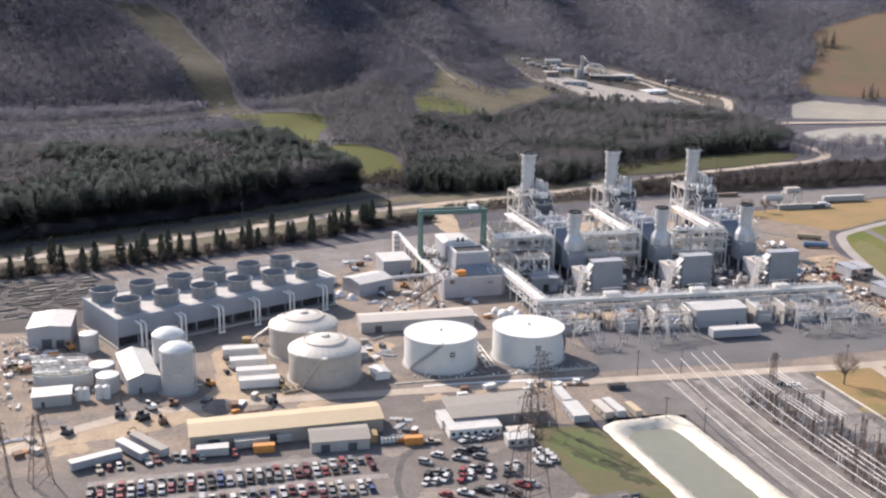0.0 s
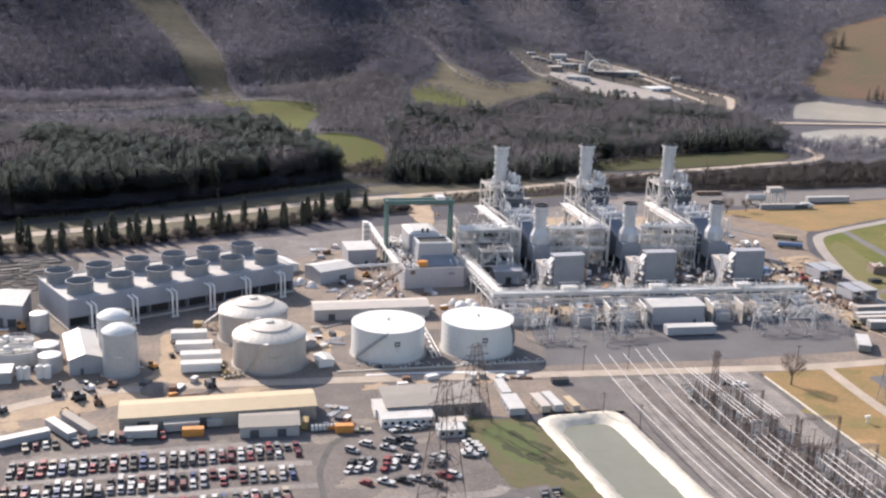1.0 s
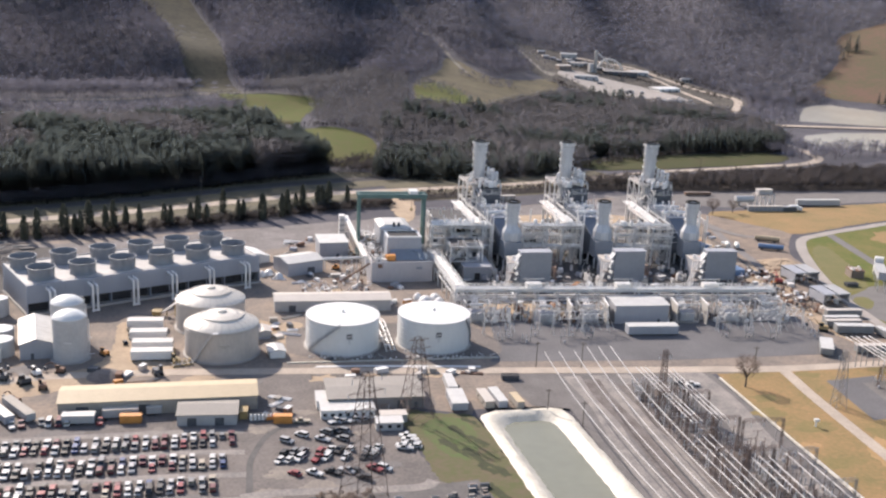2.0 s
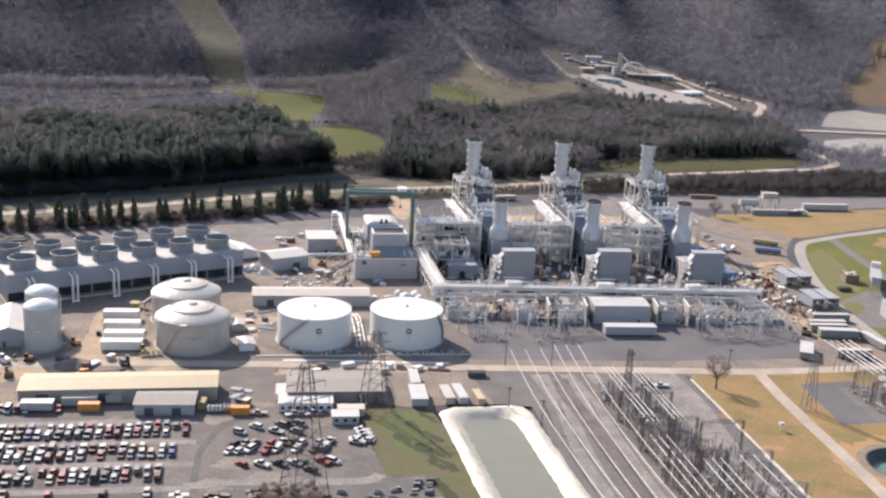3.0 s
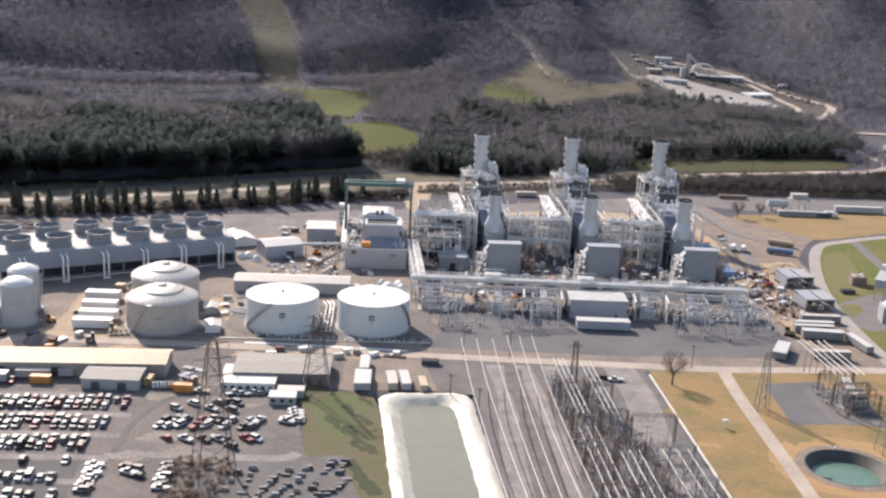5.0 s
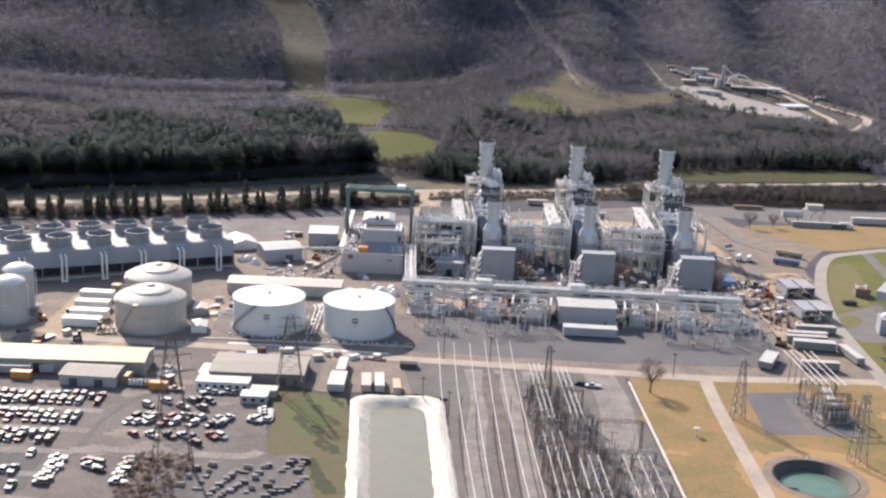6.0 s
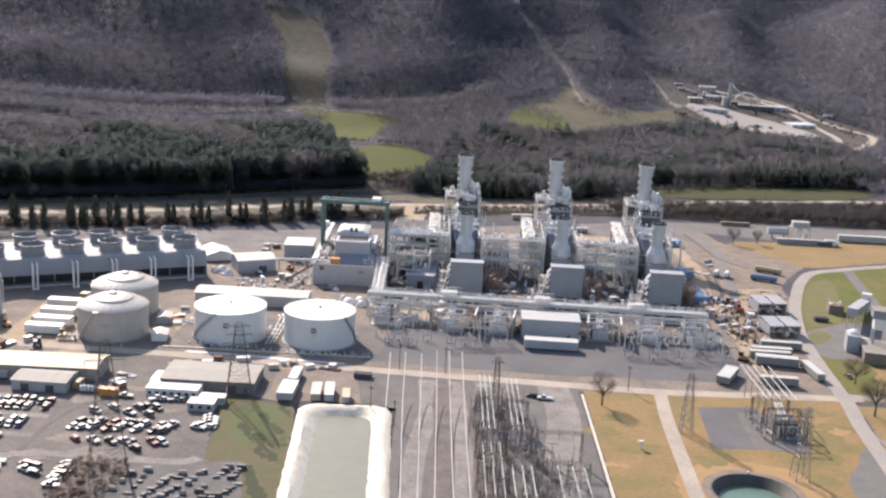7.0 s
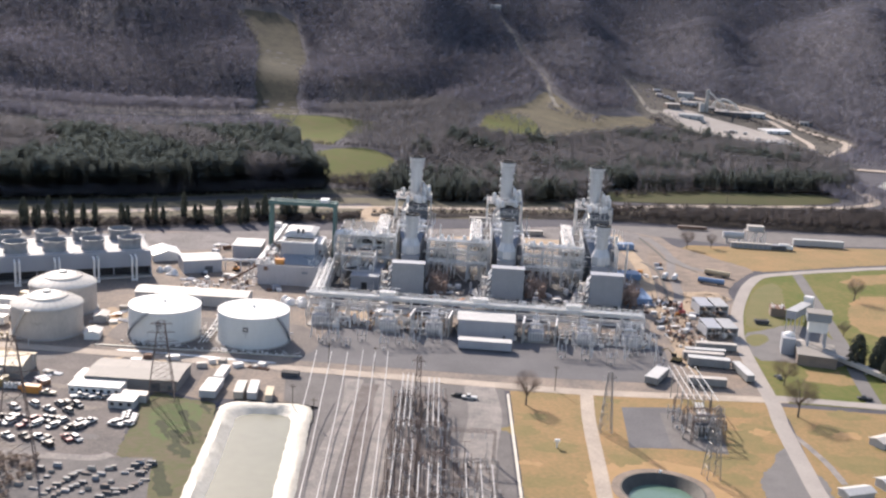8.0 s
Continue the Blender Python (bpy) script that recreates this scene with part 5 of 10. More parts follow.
for k in range(4):
    part("valve_body", Shell().ring([(0.5, 0.4), (0.5, 1.3), (0.25, 1.6), (0.25, 2.2), (0.6, 2.25)], 10, -3 + 2 * k, 0.2, cap1=True), M_YELLOW, t, smooth=True)
for y in (-1.0, 1.2):
    member("pipe", (-4.2, y, 0.9), (4.2, y, 0.9), 0.4, M_PALE, t, 8)
t = thing("tank_pipework", 17.6, 2, 0, "pale pipes, valves and a walkway between the white tanks", "pipework")
for k, x in enumerate((-1.6, 0.2, 1.7)):
    pipe_run = Shell().path([(x, -1, 0.7 + 0.3 * k), (x + 0.6, 20, 0.7 + 0.3 * k), (x + 0.6, 34, 1.0 + 0.3 * k), (x - 0.8, 38, 1.0 + 0.3 * k)], 0.5, 8)
    part("pipe", pipe_run, (M_PALE, M_LAG, M_WHITE)[k], t, smooth=True)
for k in range(7):
    part("pipe_support", Shell().box(-2.4, 1 + 5.2 * k, 0, 2.6, 1.4 + 5.2 * k, 0.45), M_CONC, t)
part("walkway", Shell().box(-3.0, 8, 2.6, -2.0, 17, 2.75), M_PLATFORM, t)
for y in (8.2, 12.5, 16.8):
    member("post", (-2.5, y, 0), (-2.5, y, 3.7), 0.18, M_STEEL, t)
for k in range(5):
    part("valve", Shell().ring([(0.4, 0.9), (0.4, 1.7), (0.7, 1.75), (0.7, 1.9)], 10, -1.2 + 0.7 * k, 4 + 5.5 * k, cap1=True), M_WHITE, t)
t = thing("inclined_pipe", 7.9, 97.7, 8, "long rust-pink pipe leaning up to the turbine hall", "pipe")
member("pipe", (0, 0, 0.4), (14.6, 0, 8.8), 0.9, M_RUST, t, 8)
member("prop", (9.0, 0, 0), (9.0, 0, 5.2), 0.4, M_PALE, t)


# ---- turbine hall and gantry crane ----
def turbine_hall():
    t = thing("turbine_hall", 23.0, 97.0, 0, "grey turbine hall with a tall exhaust box and open roof", "turbine hall")
    part("wall", Shell().box(0, 0, 0, 30, 0.4, 10.2).box(0, 0.4, 0, 0.4, 62, 10.2).box(29.6, 0.4, 0, 30, 62, 10.2), M_HALLWALL, t)
    part("floor_slab", Shell().box(0.4, 0.4, 8.6, 29.6, 62, 9.2), M_PLATFORM, t, "pale operating floor")
    ex = part("exhaust_box", Shell().taper(9, 13, 27, 27, 9.2, 18.8, 0.6, 0.4), M_GREYCLAD, t, "grey exhaust box")
    # thin black plate paints the shade down the exhaust
    part("exhaust_opening", Shell().box(10.6, 14.4, 18.8, 25.4, 25.6, 18.95), M_DARK, ex, "black plate painting the shaded open top")
    part("exhaust_rim", Shell().box(9.4, 13.3, 18.75, 10.4, 26.7, 19.4).box(25.6, 13.3, 18.75, 26.6, 26.7, 19.4).box(10.4, 13.3, 18.75, 25.6, 14.2, 19.4).box(10.4, 25.8, 18.75, 25.6, 26.7, 19.4), M_SILVER, ex)
    ap = Shell()
    ap.v += [(10, 5.5, 9.4), (28, 5.5, 9.4), (26.6, 13, 13.0), (11, 13, 13.0), (10, 5.5, 9.2), (28, 5.5, 9.2), (28, 13, 9.2), (10, 13, 9.2)]
    ap.f += [(0, 1, 2, 3), (3, 2, 6, 7), (0, 3, 7, 4), (1, 5, 6, 2)]
    part("sloping_hood", ap, M_BLUEGREY, t, "sloping blue-grey hood")
    ga = part("generator_house", Shell().box(8.4, 30, 9.2, 24, 52, 19.2), M_GREYCLAD, t, "grey generator enclosure")
    part("generator_roof", Shell().taper(8.0, 29.6, 24.4, 52.4, 19.2, 20.4, 3, 3), M_ROOFWHITE, ga, "white roof")
    for x in (15.5, 18.0):
        part("exhaust_vent", Shell().ring([(0.7, 19), (0.7, 22)], 12, x, 32, cap1=True), M_DARKSTEEL, ga)
    part("side_duct", Shell().box(24.0, 30, 9.2, 28.4, 48, 15), M_LAG, t)
    q = random.Random(8)
    for k in range(46):
        x, y = (q.uniform(0.8, 7.6), q.uniform(5, 60)) if k % 3 else (q.uniform(25.5, 29), q.uniform(4, 58))
        w, h = q.uniform(0.5, 1.6), q.uniform(0.6, 3.2)
        part("floor_equipment", Shell().taper(x - w / 2, y - w, x + w / 2, y + w, 9.2, 9.2 + h, 0.08, 0.15), q.choice((M_PALE, M_LAG, M_WHITE, M_RUST, M_SILVER, M_DARKSTEEL)), t)
    for x, y, s, m in ((4, 8, 2.2, M_SILVER), (3, 16, 2.6, M_RUST), (5, 22, 2.2, M_DARKSTEEL), (4, 30, 2.8, M_PALE), (3.5, 40, 3, M_TAN), (4, 48, 3, M_PALE), (27.6, 22, 1.6, M_PALE), (28, 8, 1.4, M_WHITE)):
        part("equipment_block", Shell().taper(x - s / 2, y - s / 2, x + s / 2, y + s / 2, 9.2, 9.2 + s * 0.8, 0.2, 0.2), m, t)
    for k in range(7):
        member("wall_seam", (k * 5, -0.05, 0), (k * 5, -0.05, 10.2), 0.14, M_HALLWALL, t)
    part("louvre", Shell().box(3, -0.1, 7.2, 5.4, 0.1, 9.2), M_RUST, t, "rust-coloured panel")
    part("louvre", Shell().box(22, -0.1, 6.4, 25, 0.1, 7.6), M_BLUEGREY, t)
    st = Shell()
    for k in range(11):
        st.box(-2.2, -3 + k * 1.2, 0.9 * k, -0.5, -1.8 + k * 1.2, 0.9 * k + 0.15)
    st.bar((-2.2, -3, 1.1), (-2.2, 10, 11), 0.15).bar((-0.5, -3, 1.1), (-0.5, 10, 11), 0.15)
    part("outside_stair", st, M_PALE, t)
    # white side gallery
    part("side_gallery", Shell().box(-2.6, 14, 8.2, -0.2, 100, 9.4), M_PALE, t, "pale crane-rail beam")
    for k in range(10):
        member("gallery_post", (-1.4, 16 + 9 * k, 0), (-1.4, 16 + 9 * k, 8.2), 0.7, M_PALE, t)
    part("stair_tower", Shell().box(-5.8, 90, 0, -2.9, 95, 11.5), M_PALE, t, "pale stair tower")
    part("stair_tower_bands", Shell().box(-5.9, 89.9, 3, -2.8, 90, 3.4).box(-5.9, 89.9, 6, -2.8, 90, 6.4).box(-5.9, 89.9, 9, -2.8, 90, 9.4), M_DARKSTEEL, t)


turbine_hall()


def gantry_crane():
    t = thing("gantry_crane", 22.1, 143.5, -2, "green travelling gantry crane over the turbine hall", "gantry crane")
    W, H = 34.0, 34.0
    for y in (-3, 3):
        part("girder", Shell().box(-1.2, y - 0.7, H - 1.7, W + 1.2, y + 0.7, H + 0.4), M_CRANE, t, "green box girder")
        for x in (0, W):
            for dy in (-3.5, 3.5):
                leg = Shell()
                leg.bar((x, y * 0.9, H - 1), (x, (y / 3) * 3.2 + dy * 0.6, 1.2), 1.4, 4, 0.9)
                part("leg", leg, M_CRANE, t)
    for x in (0, W):
        part("sill_beam", Shell().box(x - 0.8, -7, 0.6, x + 0.8, 7, 1.7), M_CRANE, t)
        part("end_tie", Shell().box(x - 0.7, -3, H - 1.0, x + 0.7, 3, H), M_CRANE, t)
        part("knee_brace", Shell().box(x - 0.4, -4, H * 0.5, x + 0.4, 4, H * 0.5 + 0.8), M_CRANE, t)
    part("trolley", Shell().box(W - 8, -3.2, H + 0.4, W - 3.5, 3.2, H + 2.0), M_SILVER, t, "silver hoist trolley")
    part("hoist_block", Shell().box(W - 7, -0.6, H - 9, W - 5.8, 0.6, H - 7.4), M_YELLOW, t)
    part("hoist_rope", Shell().bar((W - 6.4, 0, H), (W - 6.4, 0, H - 7.5), 0.12, 4), M_DARKSTEEL, t)


gantry_crane()


# ---- steel frames and pipework ----
rng = random.Random(11)
# Darker copy of the casing colour, with the rear face's shade in it.
M_SHADECASE = surf("dark_rear_casing", (0.085, 0.10, 0.125), (0.06, 0.07, 0.09), 0.5, big=3, fine=0.5, mix=0.3)
# Grating toned near black so gaps in the steelwork read as shade.
M_GRATING = surf("dark_floor_grating", (0.075, 0.072, 0.072), (0.045, 0.043, 0.043), 0.8, big=3, fine=0.4)
M_SCAFFOLD = surf("pinkish_rusty_scaffold", (0.34, 0.25, 0.21), (0.20, 0.145, 0.12), 0.85, big=2, fine=0.4)
M_GALLERY = surf("gallery_grating", (0.60, 0.52, 0.48), (0.42, 0.36, 0.33), 0.7, big=3, fine=0.4)


def frame_tower(t, x0, y0, x1, y1, levels, nx, ny, w=0.45, material=None, decks=True, brace=0.4, seed=0):
    """Columns, beams, braces and decks of an open steel frame, each its own part."""
    r = random.Random(seed)
    m = material or M_STEEL
    xs = [x0 + (x1 - x0) * i / nx for i in range(nx + 1)]
    ys = [y0 + (y1 - y0) * i / ny for i in range(ny + 1)]
    top = levels[-1]
    for x in xs:
        for y in ys:
            member("column", (x, y, 0), (x, y, top), w, m, t)
    for z in levels:
        for y in ys:
            member("beam", (x0, y, z), (x1, y, z), w * 0.8, m, t)
        for x in xs:
            member("beam", (x, y0, z), (x, y1, z), w * 0.8, m, t)
        rail = Shell()
        loop = [(x0, y0), (x1, y0), (x1, y1), (x0, y1)]
        for (ax, ay), (bx, by) in zip(loop, loop[1:] + loop[:1]):
            rail.bar((ax, ay, z + 1.15), (bx, by, z + 1.15), 0.13)
            k = max(1, int(math.hypot(bx - ax, by - ay) / 3.0))
            for i in range(k):
                rail.bar((ax + (bx - ax) * i / k, ay + (by - ay) * i / k, z), (ax + (bx - ax) * i / k, ay + (by - ay) * i / k, z + 1.15), 0.1)
        part("handrail", rail, M_STEEL, t)
        if decks:
            for i in range(nx):
                for j in range(ny):
                    # dark plates paint the shade between the levels
                    if r.random() < 0.7:
                        part("deck_plate", Shell().box(xs[i], ys[j], z + 0.2, xs[i + 1], ys[j + 1], z + 0.3), M_GRATING, t)
    z0 = 0
    for z in levels:
        for i in range(nx):
            if r.random() < brace:
                member("brace", (xs[i], y0, z0), (xs[i + 1], y0, z), w * 0.55, m, t)
        for j in range(ny):
            if r.random() < brace:
                member("brace", (x0, ys[j], z0), (x0, ys[j + 1], z), w * 0.55, m, t)
                member("brace", (x1, ys[j + 1], z0), (x1, ys[j], z), w * 0.55, m, t)
        z0 = z


def pipe(t, pts, w, material=None, name="pipe"):
    part(name, Shell().path(pts, w, 8), material or M_LAG, t, smooth=True)


def jumble(t, name, x0, y0, x1, y1, z, n, size, h, material, seed, lean=0.25):
    """A jumble of small boxes, posts and lengths of tube, of one colour."""
    r = random.Random(seed)
    s = Shell()
    for k in range(n):
        x, y = r.uniform(x0, x1), r.uniform(y0, y1)
        w = size * r.uniform(0.4, 1.2)
        kind = r.random()
        if kind < 0.4:
            s.taper(x - w / 2, y - w * 0.6, x + w / 2, y + w * 0.6, z, z + h * r.uniform(0.2, 0.7), w * 0.08, w * 0.08)
        elif kind < 0.7:
            s.bar((x, y, z), (x + r.uniform(-lean, lean) * h, y + r.uniform(-lean, lean) * h, z + h * r.uniform(0.5, 1.3)), size * r.uniform(0.12, 0.3), 5)
        else:
            a, l = r.uniform(0, math.pi), size * r.uniform(1.5, 4)
            zz = z + h * r.uniform(0.1, 0.8)
            s.bar((x, y, zz), (x + l * math.cos(a), y + l * math.sin(a), zz + r.uniform(-0.2, 0.3) * l), size * r.uniform(0.12, 0.3), 5)
    return part(name, s, material, t, kind="stuff")


def stack(t, x, y, z0, z1, r, name, rings, cone=None):
    prof = [(r, z0), (r, z1 - r * 1.4), (r * 1.04, z1 - r * 1.4), (r * 1.04, z1)]
    s = part(name, Shell().ring(prof[:2], 36, x, y), M_STACK, t, "silver-grey exhaust stack", True)
    part("stack_collar", Shell().ring([(r, z1 - r * 1.65), (r * 1.2, z1 - r * 1.6), (r * 1.2, z1 - 0.5), (r * 0.95, z1 - 0.5), (r * 0.92, z1 - 3)], 36, x, y), M_STACK, s, "wider silver collar")
    part("collar_ring", Shell().ring([(r * 1.2, z1 - r * 0.9), (r * 1.25, z1 - r * 0.88), (r * 1.25, z1 - r * 0.8), (r * 1.2, z1 - r * 0.78)], 36, x, y), M_STACKTOP, s)
    part("stack_rim", Shell().ring([(r * 1.2, z1 - 0.5), (r * 1.23, z1 - 0.45), (r * 1.23, z1 + 0.25), (r * 0.94, z1 + 0.25), (r * 0.94, z1 - 0.5)], 36, x, y), M_SOOTSHADE, s, "sooty black rim", True)
    # added black disc paints the darkness down the shaft
    part("stack_mouth", Shell().ring([(r * 0.92, z1 - 2.5), (0.1, z1 - 2.5)], 24, x, y), M_SOOTSHADE, s)
    for k in range(rings):
        z = z0 + (z1 - z0) * (0.25 + 0.7 * k / rings)
        part("stiffener_ring", Shell().ring([(r, z - 0.12), (r + 0.16, z - 0.1), (r + 0.16, z + 0.1), (r, z + 0.12)], 36, x, y), M_STACK, s)
        part("ring_bracket", Shell().box(x - r - 1.0, y - 0.7, z - 0.35, x - r, y + 0.5, z + 0.4), M_WHITE, s, "small white landing")
        part("ring_bracket", Shell().box(x + r, y - 0.6, z - 0.3, x + r + 0.8, y + 0.6, z + 0.35), M_LAG, s, "small pale lug")
    if rings > 4:
        for k in range(8):
            a = math.pi * (k + 0.5) / 4
            u, v = x + (r * 1.2 + 0.4) * math.cos(a), y + (r * 1.2 + 0.4) * math.sin(a)
            part("davit", Shell().box(u - 0.4, v - 0.4, z1 - 1.7, u + 0.4, v + 0.4, z1 - 0.8), M_WHITE, s, "white lug below the rim")
    lad = Shell().bar((x - r - 0.5, y - 0.3, z0), (x - r - 0.5, y - 0.3, z1), 0.14).bar((x - r - 0.5, y + 0.3, z0), (x - r - 0.5, y + 0.3, z1), 0.14)
    part("ladder", lad, M_STEEL, s)
    return s


hall = thing("hall_equipment", 23.0, 97.0, 0, "white and pale plant standing on the turbine hall floor", "plant equipment")
hall.location.z = 9.2
for k, (m, n) in enumerate(((M_WHITE, 60), (M_PALE, 70), (M_LAG, 30), (M_DARKSTEEL, 26), (M_RUST, 14))):
    jumble(hall, "equipment", 0.6, 3, 7.6, 61, 0, n, 1.3, 3.4, m, 800 + k)
    jumble(hall, "equipment", 24.6, 3, 29.4, 61, 0, n // 2, 1.1, 3.6, m, 820 + k)
    jumble(hall, "equipment", 9, 53, 24, 61, 0, n // 3, 1.3, 4.0, m, 840 + k)
yard = thing("yard_plant", 56, 118, 0, "white vessels and pipes beside the turbine hall", "plant equipment")
for k, (m, n) in enumerate(((M_WHITE, 40), (M_PALE, 60), (M_DARKSTEEL, 20))):
    jumble(yard, "equipment", -2, 2, 6, 52, 0.05, n, 1.6, 7.0, m, 860 + k)
west = thing("yard_plant", 12, 100, 0, "pale pumps and crates along the hall's side", "plant equipment")
for k, (m, n) in enumerate(((M_WHITE, 26), (M_PALE, 40), (M_RUST, 14))):
    jumble(west, "equipment", 0, 0, 8, 60, 0.05, n, 1.3, 3.0, m, 880 + k)
switch = thing("switch_house", 76.5, 105.0, -2, "small blue-grey switch house with a grey flat roof", "plant house")
part("wall", Shell().box(-7, -7, 0, 7, 22, 6.5), M_BLUEGREY, switch)
part("roof", Shell().box(-7.3, -7.3, 6.5, 7.3, 22.3, 6.9), M_GREYCLAD, switch)
part("door", Shell().box(-1.6, -7.1, 0, 1.2, -6.9, 3.6), M_DARK, switch)


def boiler_unit(ox, oy, turn, seed, label):
    """One gas turbine train: inlet filter house, bypass stack, waste-heat boiler and main stack."""
    r = random.Random(seed)
    t = thing("boiler_train", ox, oy, turn, label, "boiler", "gas turbine trains")
    # inlet filter house on legs
    f = part("filter_house", Shell().box(-7.6, 0, 6.2, 7.6, 5.5, 20.6), M_BLUEGREY, t, "blue-grey air inlet filter house")
    part("filter_roof", Shell().box(-7.9, -0.3, 20.6, 7.9, 5.8, 20.95), M_GREYCLAD, f)
    for k in range(9):
        member("filter_seam", (-7.6 + 1.9 * k, -0.04, 6.2), (-7.6 + 1.9 * k, -0.04, 20.6), 0.1, M_BLUEGREY, f)
    for k in range(5):
        hood = Shell()
        z = 7 + 2.7 * k
        hood.v += [(-7.6, 0.3, z), (-9.4, 0.3, z - 0.6), (-9.4, 5.2, z - 0.6), (-7.6, 5.2, z), (-7.6, 0.3, z + 1.6), (-7.6, 5.2, z + 1.6)]
        hood.f += [(0, 1, 2, 3), (4, 5, 2, 1), (0, 4, 1), (3, 2, 5)]
        part("weather_hood", hood, M_BLUEGREY, f)
    for x in (-7, 0, 7):
        for y in (0.4, 5.1):
            member("leg", (x, y, 0), (x, y, 6.2), 0.5, M_STEEL, t)
    duct = Shell()
    duct.v += [(-7, 5.5, 7), (7, 5.5, 7), (7, 5.5, 19), (-7, 5.5, 19), (-3.2, 16, 6), (3.2, 16, 6), (3.2, 16, 11), (-3.2, 16, 11)]
    duct.f += [(0, 1, 5, 4), (1, 2, 6, 5), (2, 3, 7, 6), (3, 0, 4, 7), (4, 5, 6, 7)]
    part("inlet_duct", duct, M_GREYCLAD, t)
    part("turbine_enclosure", Shell().box(-5.4, 16, 0, 5.4, 33, 9.5), M_GREYCLAD, t, "grey turbine enclosure")
    part("enclosure_roof", Shell().box(-5.7, 15.7, 9.5, 5.7, 33.3, 9.9), M_ROOFPALE, t)
    for x, y in ((-3, 20), (3, 20), (-3, 27), (3, 27)):
        part("roof_fan", Shell().ring([(0.9, 9.9), (0.9, 11.4), (1.2, 11.6)], 12, x, y, cap1=True), M_SILVER, t)
    # stair and platforms on the side of the filter house
    stair = Shell()
    for k in range(12):
        stair.box(-12.6, 10 - 1.1 * k, 1.4 * k, -10.8, 10.9 - 1.1 * k, 1.4 * k + 0.12)
    for x in (-12.6, -10.8):
        stair.bar((x, 11, 0), (x, -2.2, 16.6), 0.3).bar((x, 11, 1.1), (x, -2.2, 17.7), 0.12)
    part("outside_stair", stair, M_STEEL, t, "pale stair up the filter house")
    side = Shell()
    side.quadbox([(-11.5, 6, 0.3), (-8.2, 6, 0.3), (-8.2, 13, 0.3), (-11.5, 13, 0.3), (-9.0, 6, 15), (-7.7, 6, 15), (-7.7, 11, 15), (-9.0, 11, 15)])
    part("sloping_duct", side, M_GREYCLAD, t, "sloping silver duct beside the filter house")
    for z in (5, 10, 15):
        part("landing", Shell().box(-12.8, 2, z, -9.6, 6, z + 0.2).box(-12.8, 2, z + 1.0, -12.7, 6, z + 1.1), M_PLATFORM, t)
    for y in (2.2, 5.8):
        member("post", (-12.6, y, 0), (-12.6, y, 16), 0.3, M_PALE, t)
    # bypass stack with its cone
    by = 44.5
    part("diverter_box", Shell().taper(-4.6, by - 5, 4.6, by + 5, 6, 15, 0, 0), M_BLUEGREY, t, "blue-grey diverter box")
    part("stack_cone", Shell().ring([(4.3, 14.6), (5.0, 16.0), (5.0, 19.6), (3.1, 23.6)], 8, 0, by, a0=math.pi / 8), M_STACK, t, "faceted silver stack base")
    for x in (-5, 5):
        for y in (by - 5.5, by + 5.5):
            member("leg", (x, y, 0), (x, y, 6.2), 0.7, M_STEEL, t)
    stack(t, 0, by, 23.0, 35.6, 3.0, "bypass_chimney", 3)
    # boiler casing: a lower front and a tall rear, shade put in its colour
    b0, b1 = 61, 108
    cas = part("boiler_casing", Shell().box(-6.2, b0, 2.5, 6.2, b1 - 12, 23.0), M_CASING, t, "blue-grey boiler casing")
    for k in range(7):
        for s in (-1, 1):
            member("buckstay", (s * 6.3, b0 + 1 + k * 4.6, 2.5), (s * 6.3, b0 + 1 + k * 4.6, 23), 0.45, M_CASING, cas)
    for z in (7, 12, 17, 21.5):
        for s in (-1, 1):
            member("buckstay", (s * 6.35, b0, z), (s * 6.35, b1 - 12, z), 0.4, M_CASING, cas)
        member("buckstay", (-6.2, b0 - 0.1, z), (6.2, b0 - 0.1, z), 0.4, M_CASING, cas)
    tr = Shell()
    tr.v += [(-3.6, by + 6, 7), (3.6, by + 6, 7), (3.6, by + 6, 15), (-3.6, by + 6, 15), (-6.2, b0, 3), (6.2, b0, 3), (6.2, b0, 22.5), (-6.2, b0, 22.5)]
    tr.f += [(0, 1, 5, 4), (1, 2, 6, 5), (2, 3, 7, 6), (3, 0, 4, 7)]
    part("inlet_transition", tr, M_CASING, t)
    for y, d, z in ((b0 + 8, 1.5, 24.2), (b0 + 22, 1.3, 24.1)):
        part("steam_drum", Shell().bar((-7.4, y, z), (7.4, y, z), d, 14), M_LAG, t, "silver steam drum", True)
    # side frames with galleries
    frame_tower(t, -13.0, b0 - 8, -8.2, b1 - 4, [10, 20.5], 1, 3, 0.95, M_STEEL, True, 0.6, seed + 2)
    for k in range(4):
        y = b0 - 4 + 11 * k
        member("column", (9.6, y, 0), (9.6, y, 20), 0.7, M_PALE, t)
        member("bracket", (6.3, y, 13.5), (9.6, y, 13.5), 0.5, M_PALE, t)
        member("bracket", (6.3, y, 20), (9.6, y, 20), 0.5, M_PALE, t)
    for z in (13.5, 20):
        member("walkway_beam", (9.6, b0 - 4, z), (9.6, b0 + 29, z), 0.5, M_PALE, t)
        part("walkway", Shell().box(6.5, b0 - 4, z + 0.25, 9.5, b0 + 29, z + 0.4), M_PLATFORM, t, "grating walkway along the boiler")
        member("handrail", (9.6, b0 - 4, z + 1.4), (9.6, b0 + 29, z + 1.4), 0.16, M_WHITE, t)
